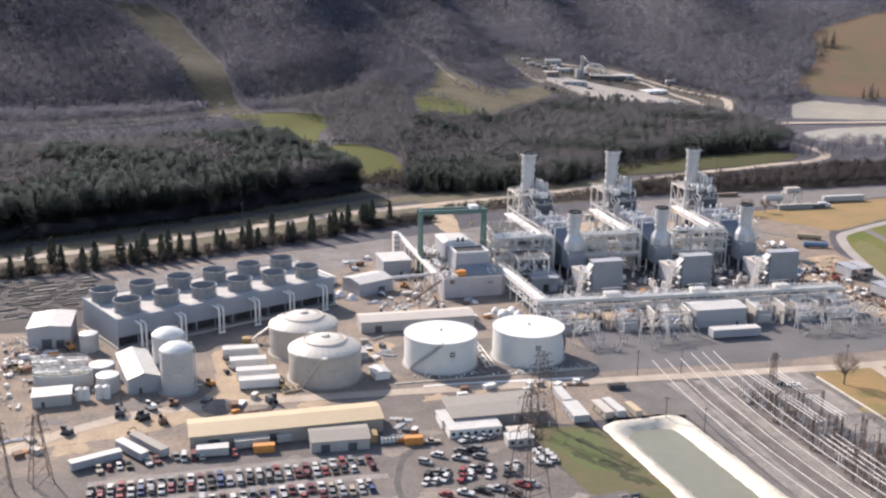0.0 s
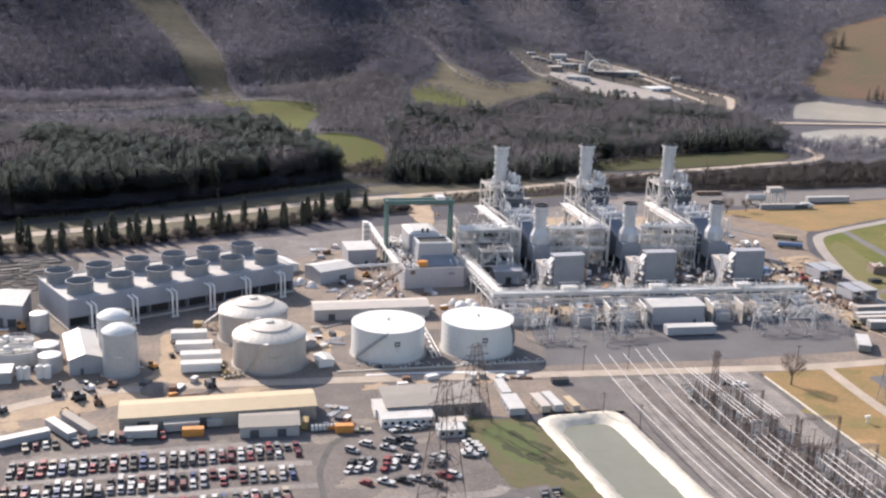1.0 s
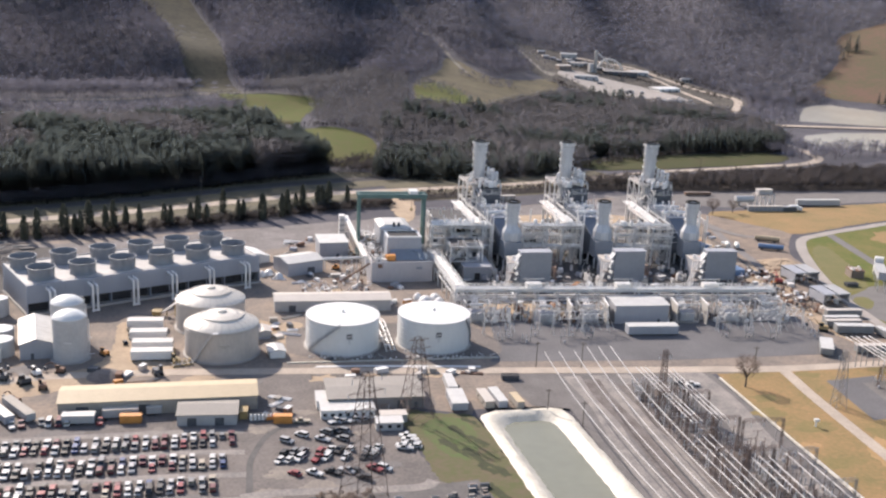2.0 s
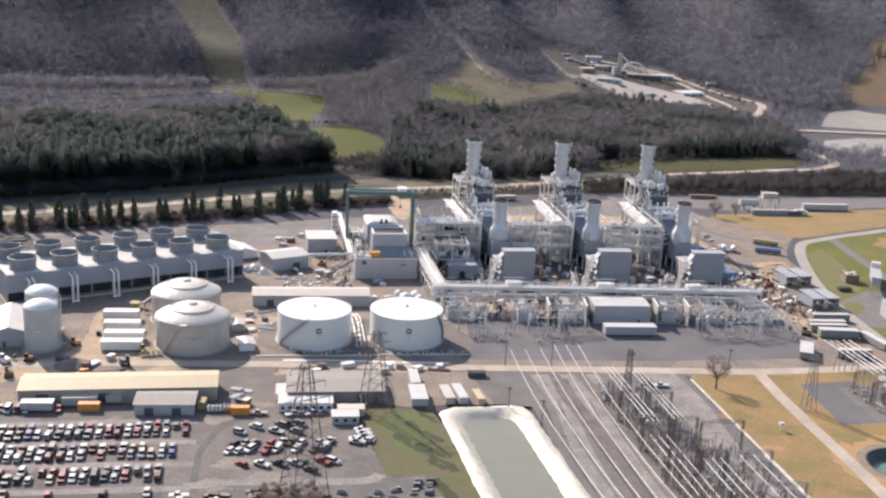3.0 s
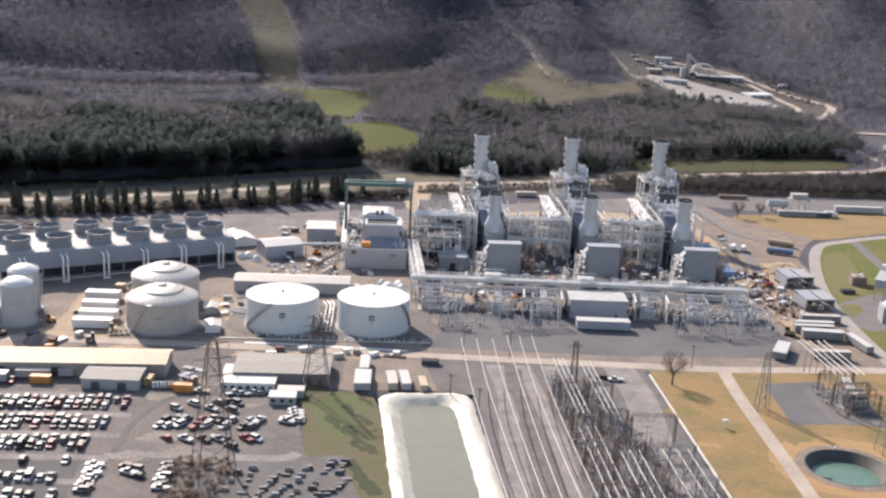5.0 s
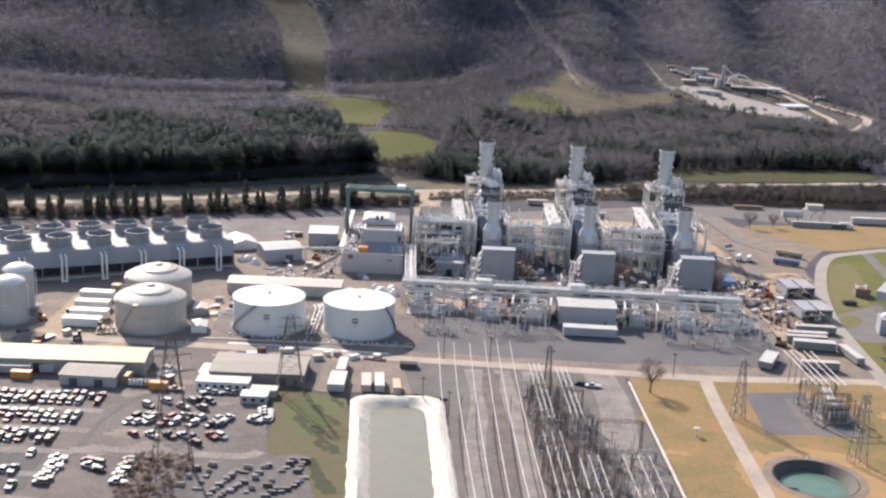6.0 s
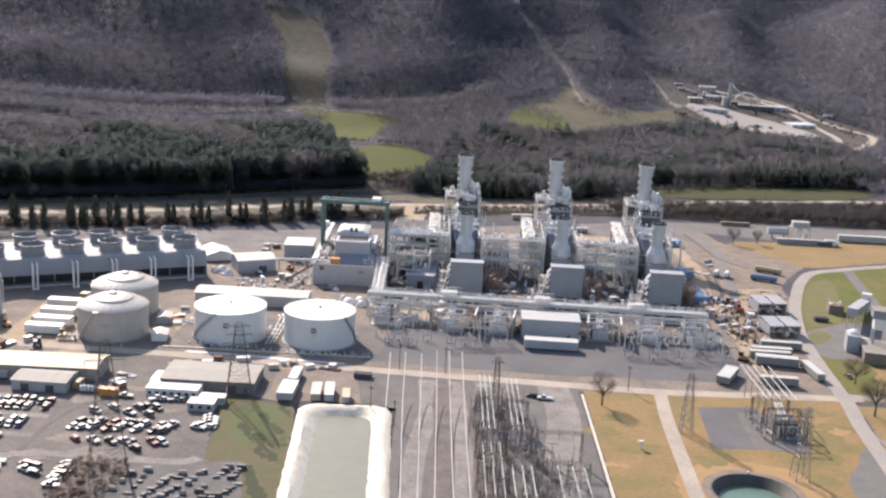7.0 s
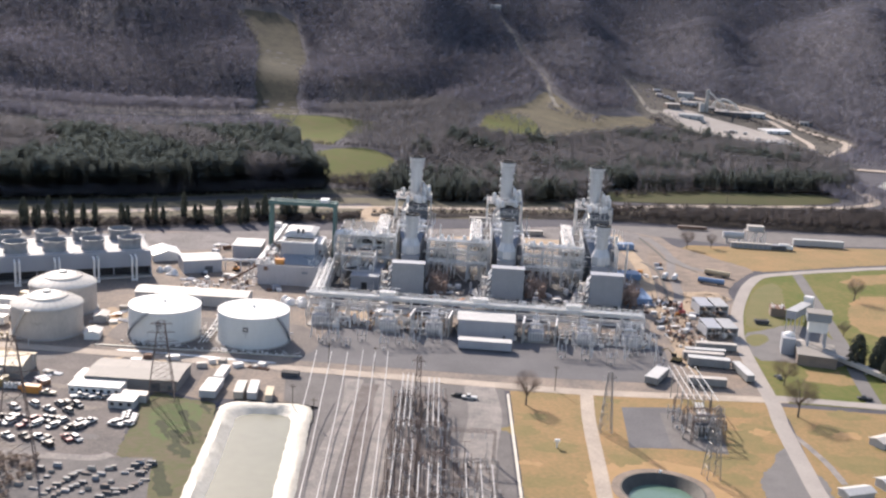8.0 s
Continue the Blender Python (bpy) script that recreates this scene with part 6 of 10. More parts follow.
    # pale gallery roof running along the boiler's side
    for k in range(2, 5):
        part("gallery_deck", Shell().box(-19.5 + r.uniform(0, 1.5), b0 - 8 + 9 * k, 21.2, -13.2 - r.uniform(0, 1.5), b0 - 1.4 + 9 * k, 21.5), M_GALLERY, t, "pinkish grating of the pipe gallery")
    for k in range(3):
        y = b0 - 7 + k * 19
        member("gallery_post", (-19, y, 0), (-19, y, 21.2), 0.85, M_STEEL, t)
        member("gallery_beam", (-19, y, 14), (-13.7, y, 14), 0.7, M_STEEL, t)
        member("gallery_beam", (-19, y, 21), (-13.7, y, 21), 0.7, M_STEEL, t)
        member("gallery_brace", (-19, y, 0.2), (-13.7, y, 14), 0.5, M_STEEL, t)
    for x in (-19, -13.7):
        member("gallery_girder", (x, b0 - 7, 21), (x, b0 + 31, 21), 0.7, M_PALE, t)
    # floor added to block the view and darken the gallery
    part("gallery_floor", Shell().box(-18.8, b0 - 6, 13.3, -13.9, b0 + 30, 13.6), M_GRATING, t, "gallery floor grating, shade of the void put into its colour")
    for k in range(5):
        pipe(t, [(-18.6 + 1.2 * k, b0 - 9, 22.3), (-18.6 + 1.2 * k, b1 - 4, 22.3)], 0.55 + 0.15 * (k % 2), M_PALE if k % 2 else M_LAG)
    # clutter of pipes, vents and vessels on the boiler's top and sides
    for k in range(16):
        x, y = r.uniform(-5.8, 5.8), r.uniform(b0 + 2, b1 - 13)
        h = r.uniform(2.0, 5.5)
        part("vent_pipe", Shell().ring([(0.35, 22.9), (0.35, 23 + h * 0.6), (0.6, 23 + h * 0.6), (0.6, 23.8 + h * 0.6)], 8, x, y, cap1=True), r.choice((M_LAG, M_PALE, M_SILVER)), t)
    for k in range(6):
        x, y = r.uniform(-6, 6), r.uniform(b1 - 11, b1 - 3.5)
        part("silencer", Shell().ring([(0.9, 31.1), (0.9, 34.0), (0.5, 34.8)], 12, x, y, cap1=True), M_SILVER, t)
    for k in range(18):
        s = r.choice((-1, 1))
        x = s * r.uniform(7.2, 13.5)
        y0 = r.uniform(b0 - 14, b1 - 15)
        z = r.choice((6.6, 11.6, 16.6, 21.6)) + r.uniform(0, 1.2)
        y1 = y0 + r.uniform(6, 16)
        zt = z + r.choice((-5, 4.5, 5))
        pipe(t, [(x, y0, z), (x, y1, z), (x, y1, max(0.5, zt))], r.uniform(0.3, 0.75), r.choice((M_LAG, M_PALE, M_WHITE)))
    for k in range(8):
        x0 = r.uniform(-13, -8)
        y = r.uniform(b0 - 12, b1 - 14)
        z = r.choice((6.6, 11.6, 16.6))
        pipe(t, [(x0, y, z), (x0 + r.uniform(4, 10), y, z)], r.uniform(0.3, 0.6), r.choice((M_LAG, M_PALE)))
    # main stack
    stack(t, 0, b1 + 9, 4, 54.4, 3.3, "main_chimney", 9)
    rear = part("rear_casing", Shell().box(-3.4, b1 - 12, 2.5, 7.4, b1 + 3, 30.2), M_SHADECASE, t, "rear casing with shade put into its dark blue-grey")
    for z in (25.0, 27.5, 30.3):
        member("casing_ledge", (-3.6, b1 - 12.3, z), (7.6, b1 - 12.3, z), 0.45, M_DARKSTEEL, rear)
    for k in range(9):
        member("valve_stem", (-2.8 + 1.25 * k, b1 - 12.6, 27.6), (-2.8 + 1.25 * k, b1 - 12.6, 27.6 + r.uniform(1.0, 3.4)), 0.5, r.choice((M_WHITE, M_SILVER, M_PALE)), rear, 6)
    for k in range(3):
        x = -6.6 + 1.3 * k
        pipe(t, [(x, b1 - 13.5, 8), (x, b1 - 13.5, 26 + 1.5 * k), (x, b1 - 8, 28 + 1.5 * k), (x + 2, b1 - 2, 31)], 0.8, M_PALE)
    part("stack_platform", Shell().box(-10.5, b1 - 6, 32.6, 9, b1 + 5.3, 32.9).box(-10.5, b1 + 5.3, 32.6, -3.8, b1 + 13, 32.9), M_PLATFORM, t, "pale platform round the stack foot")
    for x, y, w, h in ((5.2, b1 + 2, 1.0, 6.0), (7.2, b1 + 3.4, 0.9, 4.6), (5.6, b1 - 1, 0.8, 4.2), (7.6, b1 - 1.4, 0.9, 5.2), (-6.8, b1 + 1, 0.9, 4.0), (4.4, b1 + 6, 0.9, 6.4), (7.4, b1 + 7, 1.0, 5.4)):
        part("silencer", Shell().ring([(w * 0.5, 32.9), (w, 33.6), (w, 32.9 + h), (w * 0.4, 33.5 + h)], 12, x, y, cap1=True), r.choice((M_SILVER, M_PALE, M_WHITE)), t, smooth=True)
    jumble(t, "platform_clutter", -10, b1 - 5.5, 8.5, b1 + 5, 32.9, 60, 1.3, 2.8, M_WHITE, seed + 6)
    jumble(t, "platform_clutter", -10, b1 - 5.5, 8.5, b1 + 5, 32.9, 30, 1.1, 2.4, M_DARKSTEEL, seed + 16)
    jumble(t, "roof_clutter", -6, b0, 6, b1 - 13, 23.0, 22, 1.3, 2.0, M_PALE, seed + 7)
    jumble(t, "deck_clutter", -18.5, b0 - 7, -13.5, b1 - 10, 21.6, 30, 1.2, 2.2, M_WHITE, seed + 8)
    jumble(t, "rusty_clutter", 8.5, 10, 22, b1 - 16, 0.1, 60, 1.6, 4.0, M_RUST, seed + 9, 0.6)
    jumble(t, "scaffolding", 10, 24, 20, 46, 0.1, 110, 1.3, 9.5, M_SCAFFOLD, seed + 14, 0.35)
    jumble(t, "dark_clutter", -20, 8, 22, b1 - 10, 0.1, 80, 1.8, 4.0, M_DARKSTEEL, seed + 12, 0.3)
    jumble(t, "pale_clutter", -18, 8, -8, b0 + 6, 0.1, 40, 1.3, 5.5, M_PALE, seed + 10, 0.35)
    jumble(t, "pale_clutter", 8.5, 30, 20, b0 + 10, 0.1, 46, 1.2, 5.0, M_PALE, seed + 11, 0.35)
    for k in range(7):
        x, y = r.choice((-13.6, -8.0, 8.0, 14.8)), r.uniform(b0 - 14, b0 + 16)
        member("riser", (x, y, 0.2), (x, y, r.uniform(21, 29)), r.uniform(0.5, 0.9), r.choice((M_PALE, M_WHITE, M_LAG)), t, 8)
    part("stack_duct", Shell().box(-4.5, b1 + 3, 6, 4.5, b1 + 6, 20), M_CASING, t)
    frame_tower(t, -10.5, b1 - 6, 9, b1 + 13.5, [22, 32.5], 2, 2, 0.6, M_PALE, False, 0.5, seed + 4)
    # skids and plant on the ground round the unit
    for k in range(12):
        x, y = r.uniform(-19, 16), r.uniform(8, 58)
        if abs(x) < 7:
            continue
        a, b, h = r.uniform(1.5, 4), r.uniform(1.5, 5), r.uniform(1.2, 4)
        part("skid", Shell().taper(x - a / 2, y - b / 2, x + a / 2, y + b / 2, 0, h, 0.15, 0.15), r.choice((M_GREYCLAD, M_SILVER, M_DARKSTEEL, M_PALE, M_RUST)), t)
    return t


boiler_unit(98.4, 73.3, 0.6, 21, "gas turbine train with silver stacks, boiler frame and pale pipework")
boiler_unit(145.8, 73.3, -1.6, 31, "gas turbine train with silver stacks between its neighbours")
boiler_unit(192.4, 71.0, -3.6, 41, "gas turbine train with silver stacks and exposed blue-grey casing")


# ---- pipe racks ----
def pipe_rack(name, p, q, h, width, bays, lines, label, seed=0):
    r = random.Random(seed)
    d = Vector((q[0] - p[0], q[1] - p[1]))
    L = d.length
    t = thing(name, p[0], p[1], math.degrees(math.atan2(d.y, d.x)), label, "pipe rack")
    for i in range(bays + 1):
        x = L * i / bays
        for y in (-width / 2, width / 2):
            member("post", (x, y, 0), (x, y, h), 0.5, M_STEEL, t)
        for z in (h * 0.62, h):
            member("cross_beam", (x, -width / 2, z), (x, width / 2, z), 0.45, M_STEEL, t)
        if i < bays and i % 2 == 0:
            member("brace", (x, -width / 2, 0), (x + L / bays, -width / 2, h * 0.62), 0.25, M_STEEL, t)
    for y in (-width / 2, width / 2):
        for z in (h * 0.62, h):
            member("long_beam", (0, y, z), (L, y, z), 0.5, M_STEEL, t)
        rail = Shell()
        for dz in (0.7, 1.3, 2.1):
            rail.bar((0, y, h + dz), (L, y, h + dz), 0.14)
        for i in range(int(L / 2.4) + 1):
            rail.bar((i * 2.4, y, h), (i * 2.4, y, h + 2.1), 0.14)
            if i % 2 == 0:
                rail.bar((i * 2.4, y, h), (min(L, i * 2.4 + 2.4), y, h + 2.1), 0.12)
        part("handrail", rail, M_WHITE, t, "white lattice railing")
    for k in range(lines):
        y = -width / 2 + 0.6 + (width - 1.2) * k / max(1, lines - 1)
        w = r.choice((0.4, 0.5, 0.7, 0.9))
        member("pipe", (0, y, h + 0.25 + w / 2), (L, y, h + 0.25 + w / 2), w, r.choice((M_LAG, M_PALE, M_WHITE)), t, 8)
        if k % 2:
            member("pipe", (0, y, h * 0.62 + 0.5), (L, y, h * 0.62 + 0.5), w * 0.8, M_LAG, t, 8)
    return t


rack = pipe_rack("pipe_rack", (54.0, 51.5), (205.5, 42.0), 10.0, 6.0, 16, 6, "long raised rack of silver and white pipes", 3)
member("big_pipe", (0, -2.2, 10.9), (150, -2.2, 10.9), 1.4, M_PALE, rack, 12)
for k in range(7):
    x = 12 + 21 * k
    part("equipment_box", Shell().box(x, -1.5, 11.2, x + 7, 2.5, 13.2), M_PALE, rack) if k % 2 else None
    if k % 2:
        member("handrail", (x - 1, -3, 14.2), (x + 9, -3, 14.2), 0.2, M_WHITE, rack)
        member("handrail", (x - 1, 3, 14.2), (x + 9, 3, 14.2), 0.2, M_WHITE, rack)
        for dx in (-1, 2.3, 5.6, 9):
            member("rail_post", (x + dx, -3, 10), (x + dx, -3, 14.2), 0.25, M_WHITE, rack)
pipe_rack("pipe_rack", (56.5, 118.0), (57.5, 51.5), 9.6, 5.0, 7, 5, "raised pipe rack from the turbine hall", 4)


# ---- lined pond, basin and kerbs ----
def lined_pond():
    t = thing("lined_pond", 54.9, -62.5, 2.8, "long pond lined with bright white sheeting", "pond")
    x0, x1, y1 = -15.6, 16.0, -125.0

    def loop(inset, z, seed, wob):
        r = random.Random(seed)
        a, b, c, d = x0 + inset, x1 - inset, 2.5 - inset, y1 + inset
        k = 5.0
        pts = [(a, d), (a, d + 60), (a, c - k), (a + k * 0.3, c - k * 0.3), (a + k, c)] + [(a + k + (b - a - 2 * k) * i / 6, c) for i in range(1, 6)] + [(b - k, c), (b - k * 0.3, c - k * 0.3), (b, c - k)]
        pts = [(a, d + (c - k - d) * i / 40) for i in range(40)] + pts[2:] + [(b, c - k + (d - c + k) * i / 40) for i in range(1, 41)]
        return [(x + r.uniform(-wob, wob), y + r.uniform(-wob, wob), z + r.uniform(-wob, wob) * 0.6) for x, y in pts]
    rings = [loop(-0.6, 0.05, 1, 0.25), loop(0.6, 0.95, 2, 0.15), loop(2.6, 1.05, 3, 0.2), loop(4.6, -0.1, 4, 0.3), loop(7.8, -2.3, 5, 0.15)]
    s = Shell()
    for r in rings:
        s.v += r
    n = len(rings[0])
    for k in range(len(rings) - 1):
        for i in range(n - 1):
            s.f.append((k * n + i, k * n + i + 1, (k + 1) * n + i + 1, (k + 1) * n + i))
    part("liner", s, M_LINER, t, "creased white liner on the banks", True)
    part("water", Shell().box(x0 + 4, y1, -3.0, x1 - 4, -1.5, -1.25), M_POND, t, "still grey-green water")
    for k in range(9):
        u = x0 + 4 + (x1 - x0 - 8) * k / 8
        member("liner_seam", (u, 1.2, 1.12), (u, -2.2, -0.1), 0.16, M_WALLTAN, t)
    return t


lined_pond()
t = thing("round_basin", 186.0, -112.8, 0, "round settling basin of green water with dark banks", "basin")
part("bank", Shell().ring([(13.2, 0.22), (12.7, 0.25), (11.1, -1.6), (9.4, -3.8)], 56), M_WETBANK, t, "dark wet stone bank", True)
part("water", Shell().ring([(10.6, -2.7), (0.1, -2.7)], 48), M_BASIN, t, "green water")
part("path", Shell().ring([(15.9, 0.12), (14.6, 0.2), (13.2, 0.22)], 56), M_MUD, t, "worn brown earth round the rim")
member("boom", (-9.4, -1, -2.55), (-5.6, -2.4, -2.55), 0.3, M_DARKSTEEL, t)
part("marker", Shell().ring([(0.4, 0.1), (0.4, 1.1)], 8, 1.5, 13.0, cap1=True), M_WHITE, t)
t = thing("kerb", 141.6, -37.5, 0, "long white concrete kerb beside the switchyard", "kerb")
for k in range(46):
    part("kerb_stone", Shell().box(-0.45, -3 * k - 2.97, 0.05, 0.45, -3 * k, 0.45), M_LINER, t)
t = thing("bund_wall", -2, -7.0, 0, "low pale concrete bund in front of the white tanks", "bund")
for k in range(20):
    x = -22 + k * 4.2
    part("bund_section", Shell().box(x, -0.3 - 0.05 * k, 0, x + 4.15, 0.4 - 0.05 * k, 0.45), M_LINER, t)
sheet("pale_strip", [(-14, -12.2), (6, -13.2), (25, -15.6), (50, -17.6), (51, -16.2), (25, -13.4), (6, -11.6), (-13, -10.6)], M_WHITE, 0.17, "strip of white stone below the tank bund", "gravel strip")
sheet("tank_apron", rounded([(-22, -4), (58, -9), (66, 4), (60, 28), (50, 36), (-18, 38), (-24, 20)], 2), M_GRAVEL, 0.085, "grey gravel apron round the white tanks", "gravel apron")
sheet("dark_furrow", ribbon(smoothline([(-29.6, -65), (-35, -72), (-39, -83), (-40.8, -92), (-41.4, -108), (-43, -116)]), 2.0), M_SLAB, 0.12, "dark furrow between the car parks", "track")
sheet("dark_pad", [(-133, -112), (-50, -112), (-48, -138), (-133, -138)], M_ASPHALT, 0.085, "patch of dark asphalt in the car park", "car park")

# ---- switchyard ----
rs = random.Random(5)


def lattice(t, x, y, h, w0, w1, material, bays, name="leg", arms=(), x2=None, bar=0.16):
    """A square lattice mast with crossed bracing on its four faces, one mesh a panel."""
    for s, u in ((-1, -1), (1, -1), (1, 1), (-1, 1)):
        member(name, (x + s * w0 / 2, y + u * w0 / 2, 0), (x + s * w1 / 2, y + u * w1 / 2, h), bar * 1.5, material, t)
    sh = Shell()
    for k in range(bays):
        a, b = k / bays, (k + 1) / bays
        wa, wb = w0 + (w1 - w0) * a, w0 + (w1 - w0) * b
        for c0, c1 in (((-1, -1), (1, -1)), ((1, -1), (1, 1)), ((1, 1), (-1, 1)), ((-1, 1), (-1, -1))):
            p = (x + c0[0] * wa / 2, y + c0[1] * wa / 2, h * a)
            q = (x + c1[0] * wb / 2, y + c1[1] * wb / 2, h * b)
            p2 = (x + c1[0] * wa / 2, y + c1[1] * wa / 2, h * a)
            q2 = (x + c0[0] * wb / 2, y + c0[1] * wb / 2, h * b)
            sh.bar(p, q, bar, 3).bar(p2, q2, bar, 3).bar(q, q2, bar, 3)
    part("bracing", sh, material, t, kind="stuff")
    for z, l in arms:
        for s in (-1, 1):
            arm = Shell().bar((x, y - 0.5, z), (x + s * l, y, z + 0.2), bar * 1.2, 3).bar((x, y + 0.5, z), (x + s * l, y, z + 0.2), bar * 1.2, 3).bar((x, y, z + 1.6), (x + s * l, y, z + 0.2), bar, 3)
            part("cross_arm", arm, material, t)
            member("insulator", (x + s * l, y, z + 0.2), (x + s * l, y, z - 1.6), 0.22, M_INSUL, t, 6)


for x, y, h, w, rz in ((17, -59.5, 28.4, 9.4, 12), (-9.5, -123, 42, 11.5, 20), (174.2, -68, 22, 4.2, 0), (203.5, -101, 24, 4.6, 10), (108, -59, 21, 2.6, 0), (-148, -62, 23, 6.5, 20), (-158.5, -66, 23, 5.0, 20)):
    t = thing("lattice_tower", x, y, rz, "tall lattice steel transmission tower", "transmission tower", "lattice towers")
    lattice(t, 0, 0, h, w, 2.2 if w > 9 else 1.3, M_LATTICE if x > 150 else M_RUSTLATTICE, 7 if h > 25 else 6, arms=((h * 0.74, w * 0.62), (h * 0.86, w * 0.5), (h * 0.97, w * 0.4)) if w > 4.4 else ((h * 0.9, 2.4),), bar=0.14 if w > 9 else 0.13)


def conductor(name, pts, w, label):
    """A sagging bundle of conductors through the given points."""
    run = [Vector(pts[0])]
    for p, q in zip(pts, pts[1:]):
        p, q = Vector(p), Vector(q)
        sag = (q - p).length * 0.012
        for i in range(1, 11):
            u = i / 10
            run.append(p.lerp(q, u) - Vector((0, 0, 4 * sag * u * (1 - u))))
    s = Shell().path(run, w, 5)
    me = s.mesh(name, M_WIRE)
    ob = new(name, me)
    return tagged(ob, label, "conductor", "overhead conductors")


for k, (x0, x1) in enumerate(zip((69.2, 74.8, 80.8, 86.4, 91.0, 95.8), (73.0, 78.5, 83.2, 88.0, 93.3, 98.0))):
    z = 13.5 if k < 3 else 14.3
    conductor("overhead_conductor", [(x0, -38 if k < 3 else -36, z), (x0 + 0.8, -73, 9.5), (x1, -150, 9.0), (x1 + 0.5, -185, 9.0)], 0.34, "bright bundled conductor slung over the switchyard")


def bus_tube(x, y0, y1, z, n):
    t = thing("busbar", x, y0, 0, "straight bright busbar tube on insulator posts", "busbar", "busbars")
    member("tube", (0, 0, z), (0.4, y1 - y0, z), 0.36, M_WIRE, t, 6)
    for k in range(n):
        y = (y1 - y0) * (k + 0.5) / n
        member("insulator", (0.2, y, z - 1.9), (0.2, y, z - 0.2), 0.3, M_INSUL, t, 6)
        member("post", (0.2, y, 0), (0.2, y, z - 1.9), 0.3, M_LATTICE, t)


for x in (102.3, 104.1, 105.9, 111.8, 113.6, 115.4):
    bus_tube(x, -47 if x < 110 else -50, -96, 9.8, 3)
for x in (102.4, 105.1, 107.9, 110.5, 113.4, 116.2):
    bus_tube(x, -99 if x < 109 else -122, -180, 6.5 if x < 109 else 9.5, 4)
for x in (124.5, 129.0, 132.5):
    bus_tube(x, -118, -180, 8.0, 3)


def portal(x0, x1, y, h, material):
    t = thing("switchyard_gantry", (x0 + x1) / 2, y, 0, "brown lattice gantry over the switchyard bays", "gantry", "switchyard gantries")
    w = (x1 - x0) / 2
    for x in (-w, w):
        lattice(t, x, 0, h, 0.8, 0.6, material, 3, "leg", bar=0.07)
    for dy, dz in ((-0.5, 0), (0.5, 0), (-0.5, 1.0), (0.5, 1.0)):
        member("chord", (-w, dy, h - 0.6 + dz), (w, dy, h - 0.6 + dz), 0.1, material, t)
    br = Shell()
    m = max(3, int(w))
    for k in range(m):
        a, b = -w + 2 * w * k / m, -w + 2 * w * (k + 1) / m
        br.bar((a, -0.5, h - 0.6), (b, -0.5, h + 0.4), 0.12, 3).bar((a, 0.5, h + 0.4), (b, 0.5, h - 0.6), 0.12, 3)
    part("bracing", br, material, t, kind="stuff")
    for k in range(3):
        x = -w * 0.6 + w * 0.6 * k
        member("insulator", (x, 0, h - 0.6), (x, 0, h - 2.6), 0.25, M_INSUL, t, 6)


for y in (-74, -97, -120, -145):
    portal(100.5, 109.5, y, 11.5 + rs.uniform(-1, 1), M_RUSTLATTICE)
    portal(110.0, 118.0, y - 2, 11.0 + rs.uniform(-1, 1.5), M_RUSTLATTICE)
for y in (-99, -120, -142):
    portal(119.5, 134.0, y, 10 + rs.uniform(-1, 1), M_RUSTLATTICE if y > -120 else M_LATTICE)


bay = thing("switchgear_bay", 110, -110, 0, "brown thicket of posts, insulators and droppers under the gantries", "switchgear")
for k, (m, n) in enumerate(((M_RUSTLATTICE, 150), (M_LATTICE, 70), (M_INSUL, 50))):
    posts = Shell()
    q = random.Random(640 + k)
    for _ in range(n):
        x, y, h = q.uniform(-9.5, 9), q.uniform(-62, 62), q.uniform(2.5, 8.5)
        posts.bar((x, y, 0.1), (x + q.uniform(-0.2, 0.2), y, h), q.uniform(0.12, 0.26), 4)
        if q.random() < 0.4:
            posts.bar((x - 1.4, y, h), (x + 1.4, y, h), 0.14, 4)
    part("post", posts, m, bay, kind="stuff")
outer = thing("switchgear_bay", 128, -132, 0, "rusty posts and thin cross bars beside the kerb", "switchgear")
for k, (m, n) in enumerate(((M_RUSTLATTICE, 130), (M_LATTICE, 46))):
    posts = Shell()
    q = random.Random(660 + k)
    for _ in range(n):
        x, y, h = q.uniform(-9, 11), q.uniform(-46, 34), q.uniform(2.0, 7.5)
        if x > 4 + (34 - y) * 0.1:
            continue
        posts.bar((x, y, 0.1), (x + q.uniform(-0.2, 0.2), y, h), q.uniform(0.1, 0.22), 4)
        if q.random() < 0.5:
            posts.bar((x - 1.8, y, h), (x + 1.8, y, h), 0.12, 4)
    part("post", posts, m, outer, kind="stuff")


def breaker(x, y, h, rz):
    """A three-pole switch: steel legs, a cross bar and porcelain posts."""
    t = thing("circuit_breaker", x, y, rz, "grey three-pole switch on a steel stand", "switchgear", "switchyard breakers")
    for u in (-1.6, 1.6):
        member("leg", (u, 0, 0), (u, 0, h * 0.55), 0.22, M_LATTICE, t)
    member("cross_bar", (-2.2, 0, h * 0.55), (2.2, 0, h * 0.55), 0.28, M_LATTICE, t)
    for u in (-1.8, 0, 1.8):
        member("insulator", (u, 0, h * 0.55), (u, 0, h), 0.34, M_INSUL, t, 6)
    part("control_box", Shell().box(-0.4, -0.5, 0.3, 0.4, 0.1, 1.3), M_GREYCLAD if rs.random() < 0.5 else M_LATTICE, t)


for k in range(44):
    x = rs.choice((101.5, 104, 107, 111, 114, 117, 121, 125, 129)) + rs.uniform(-0.6, 0.6)
    y = -46 - 3.0 * (k % 40) + rs.uniform(-1, 1)
    if x > 119 and y > -96:
        x -= 17
    breaker(x, y, rs.uniform(3.5, 6.5), rs.choice((0, 90)))
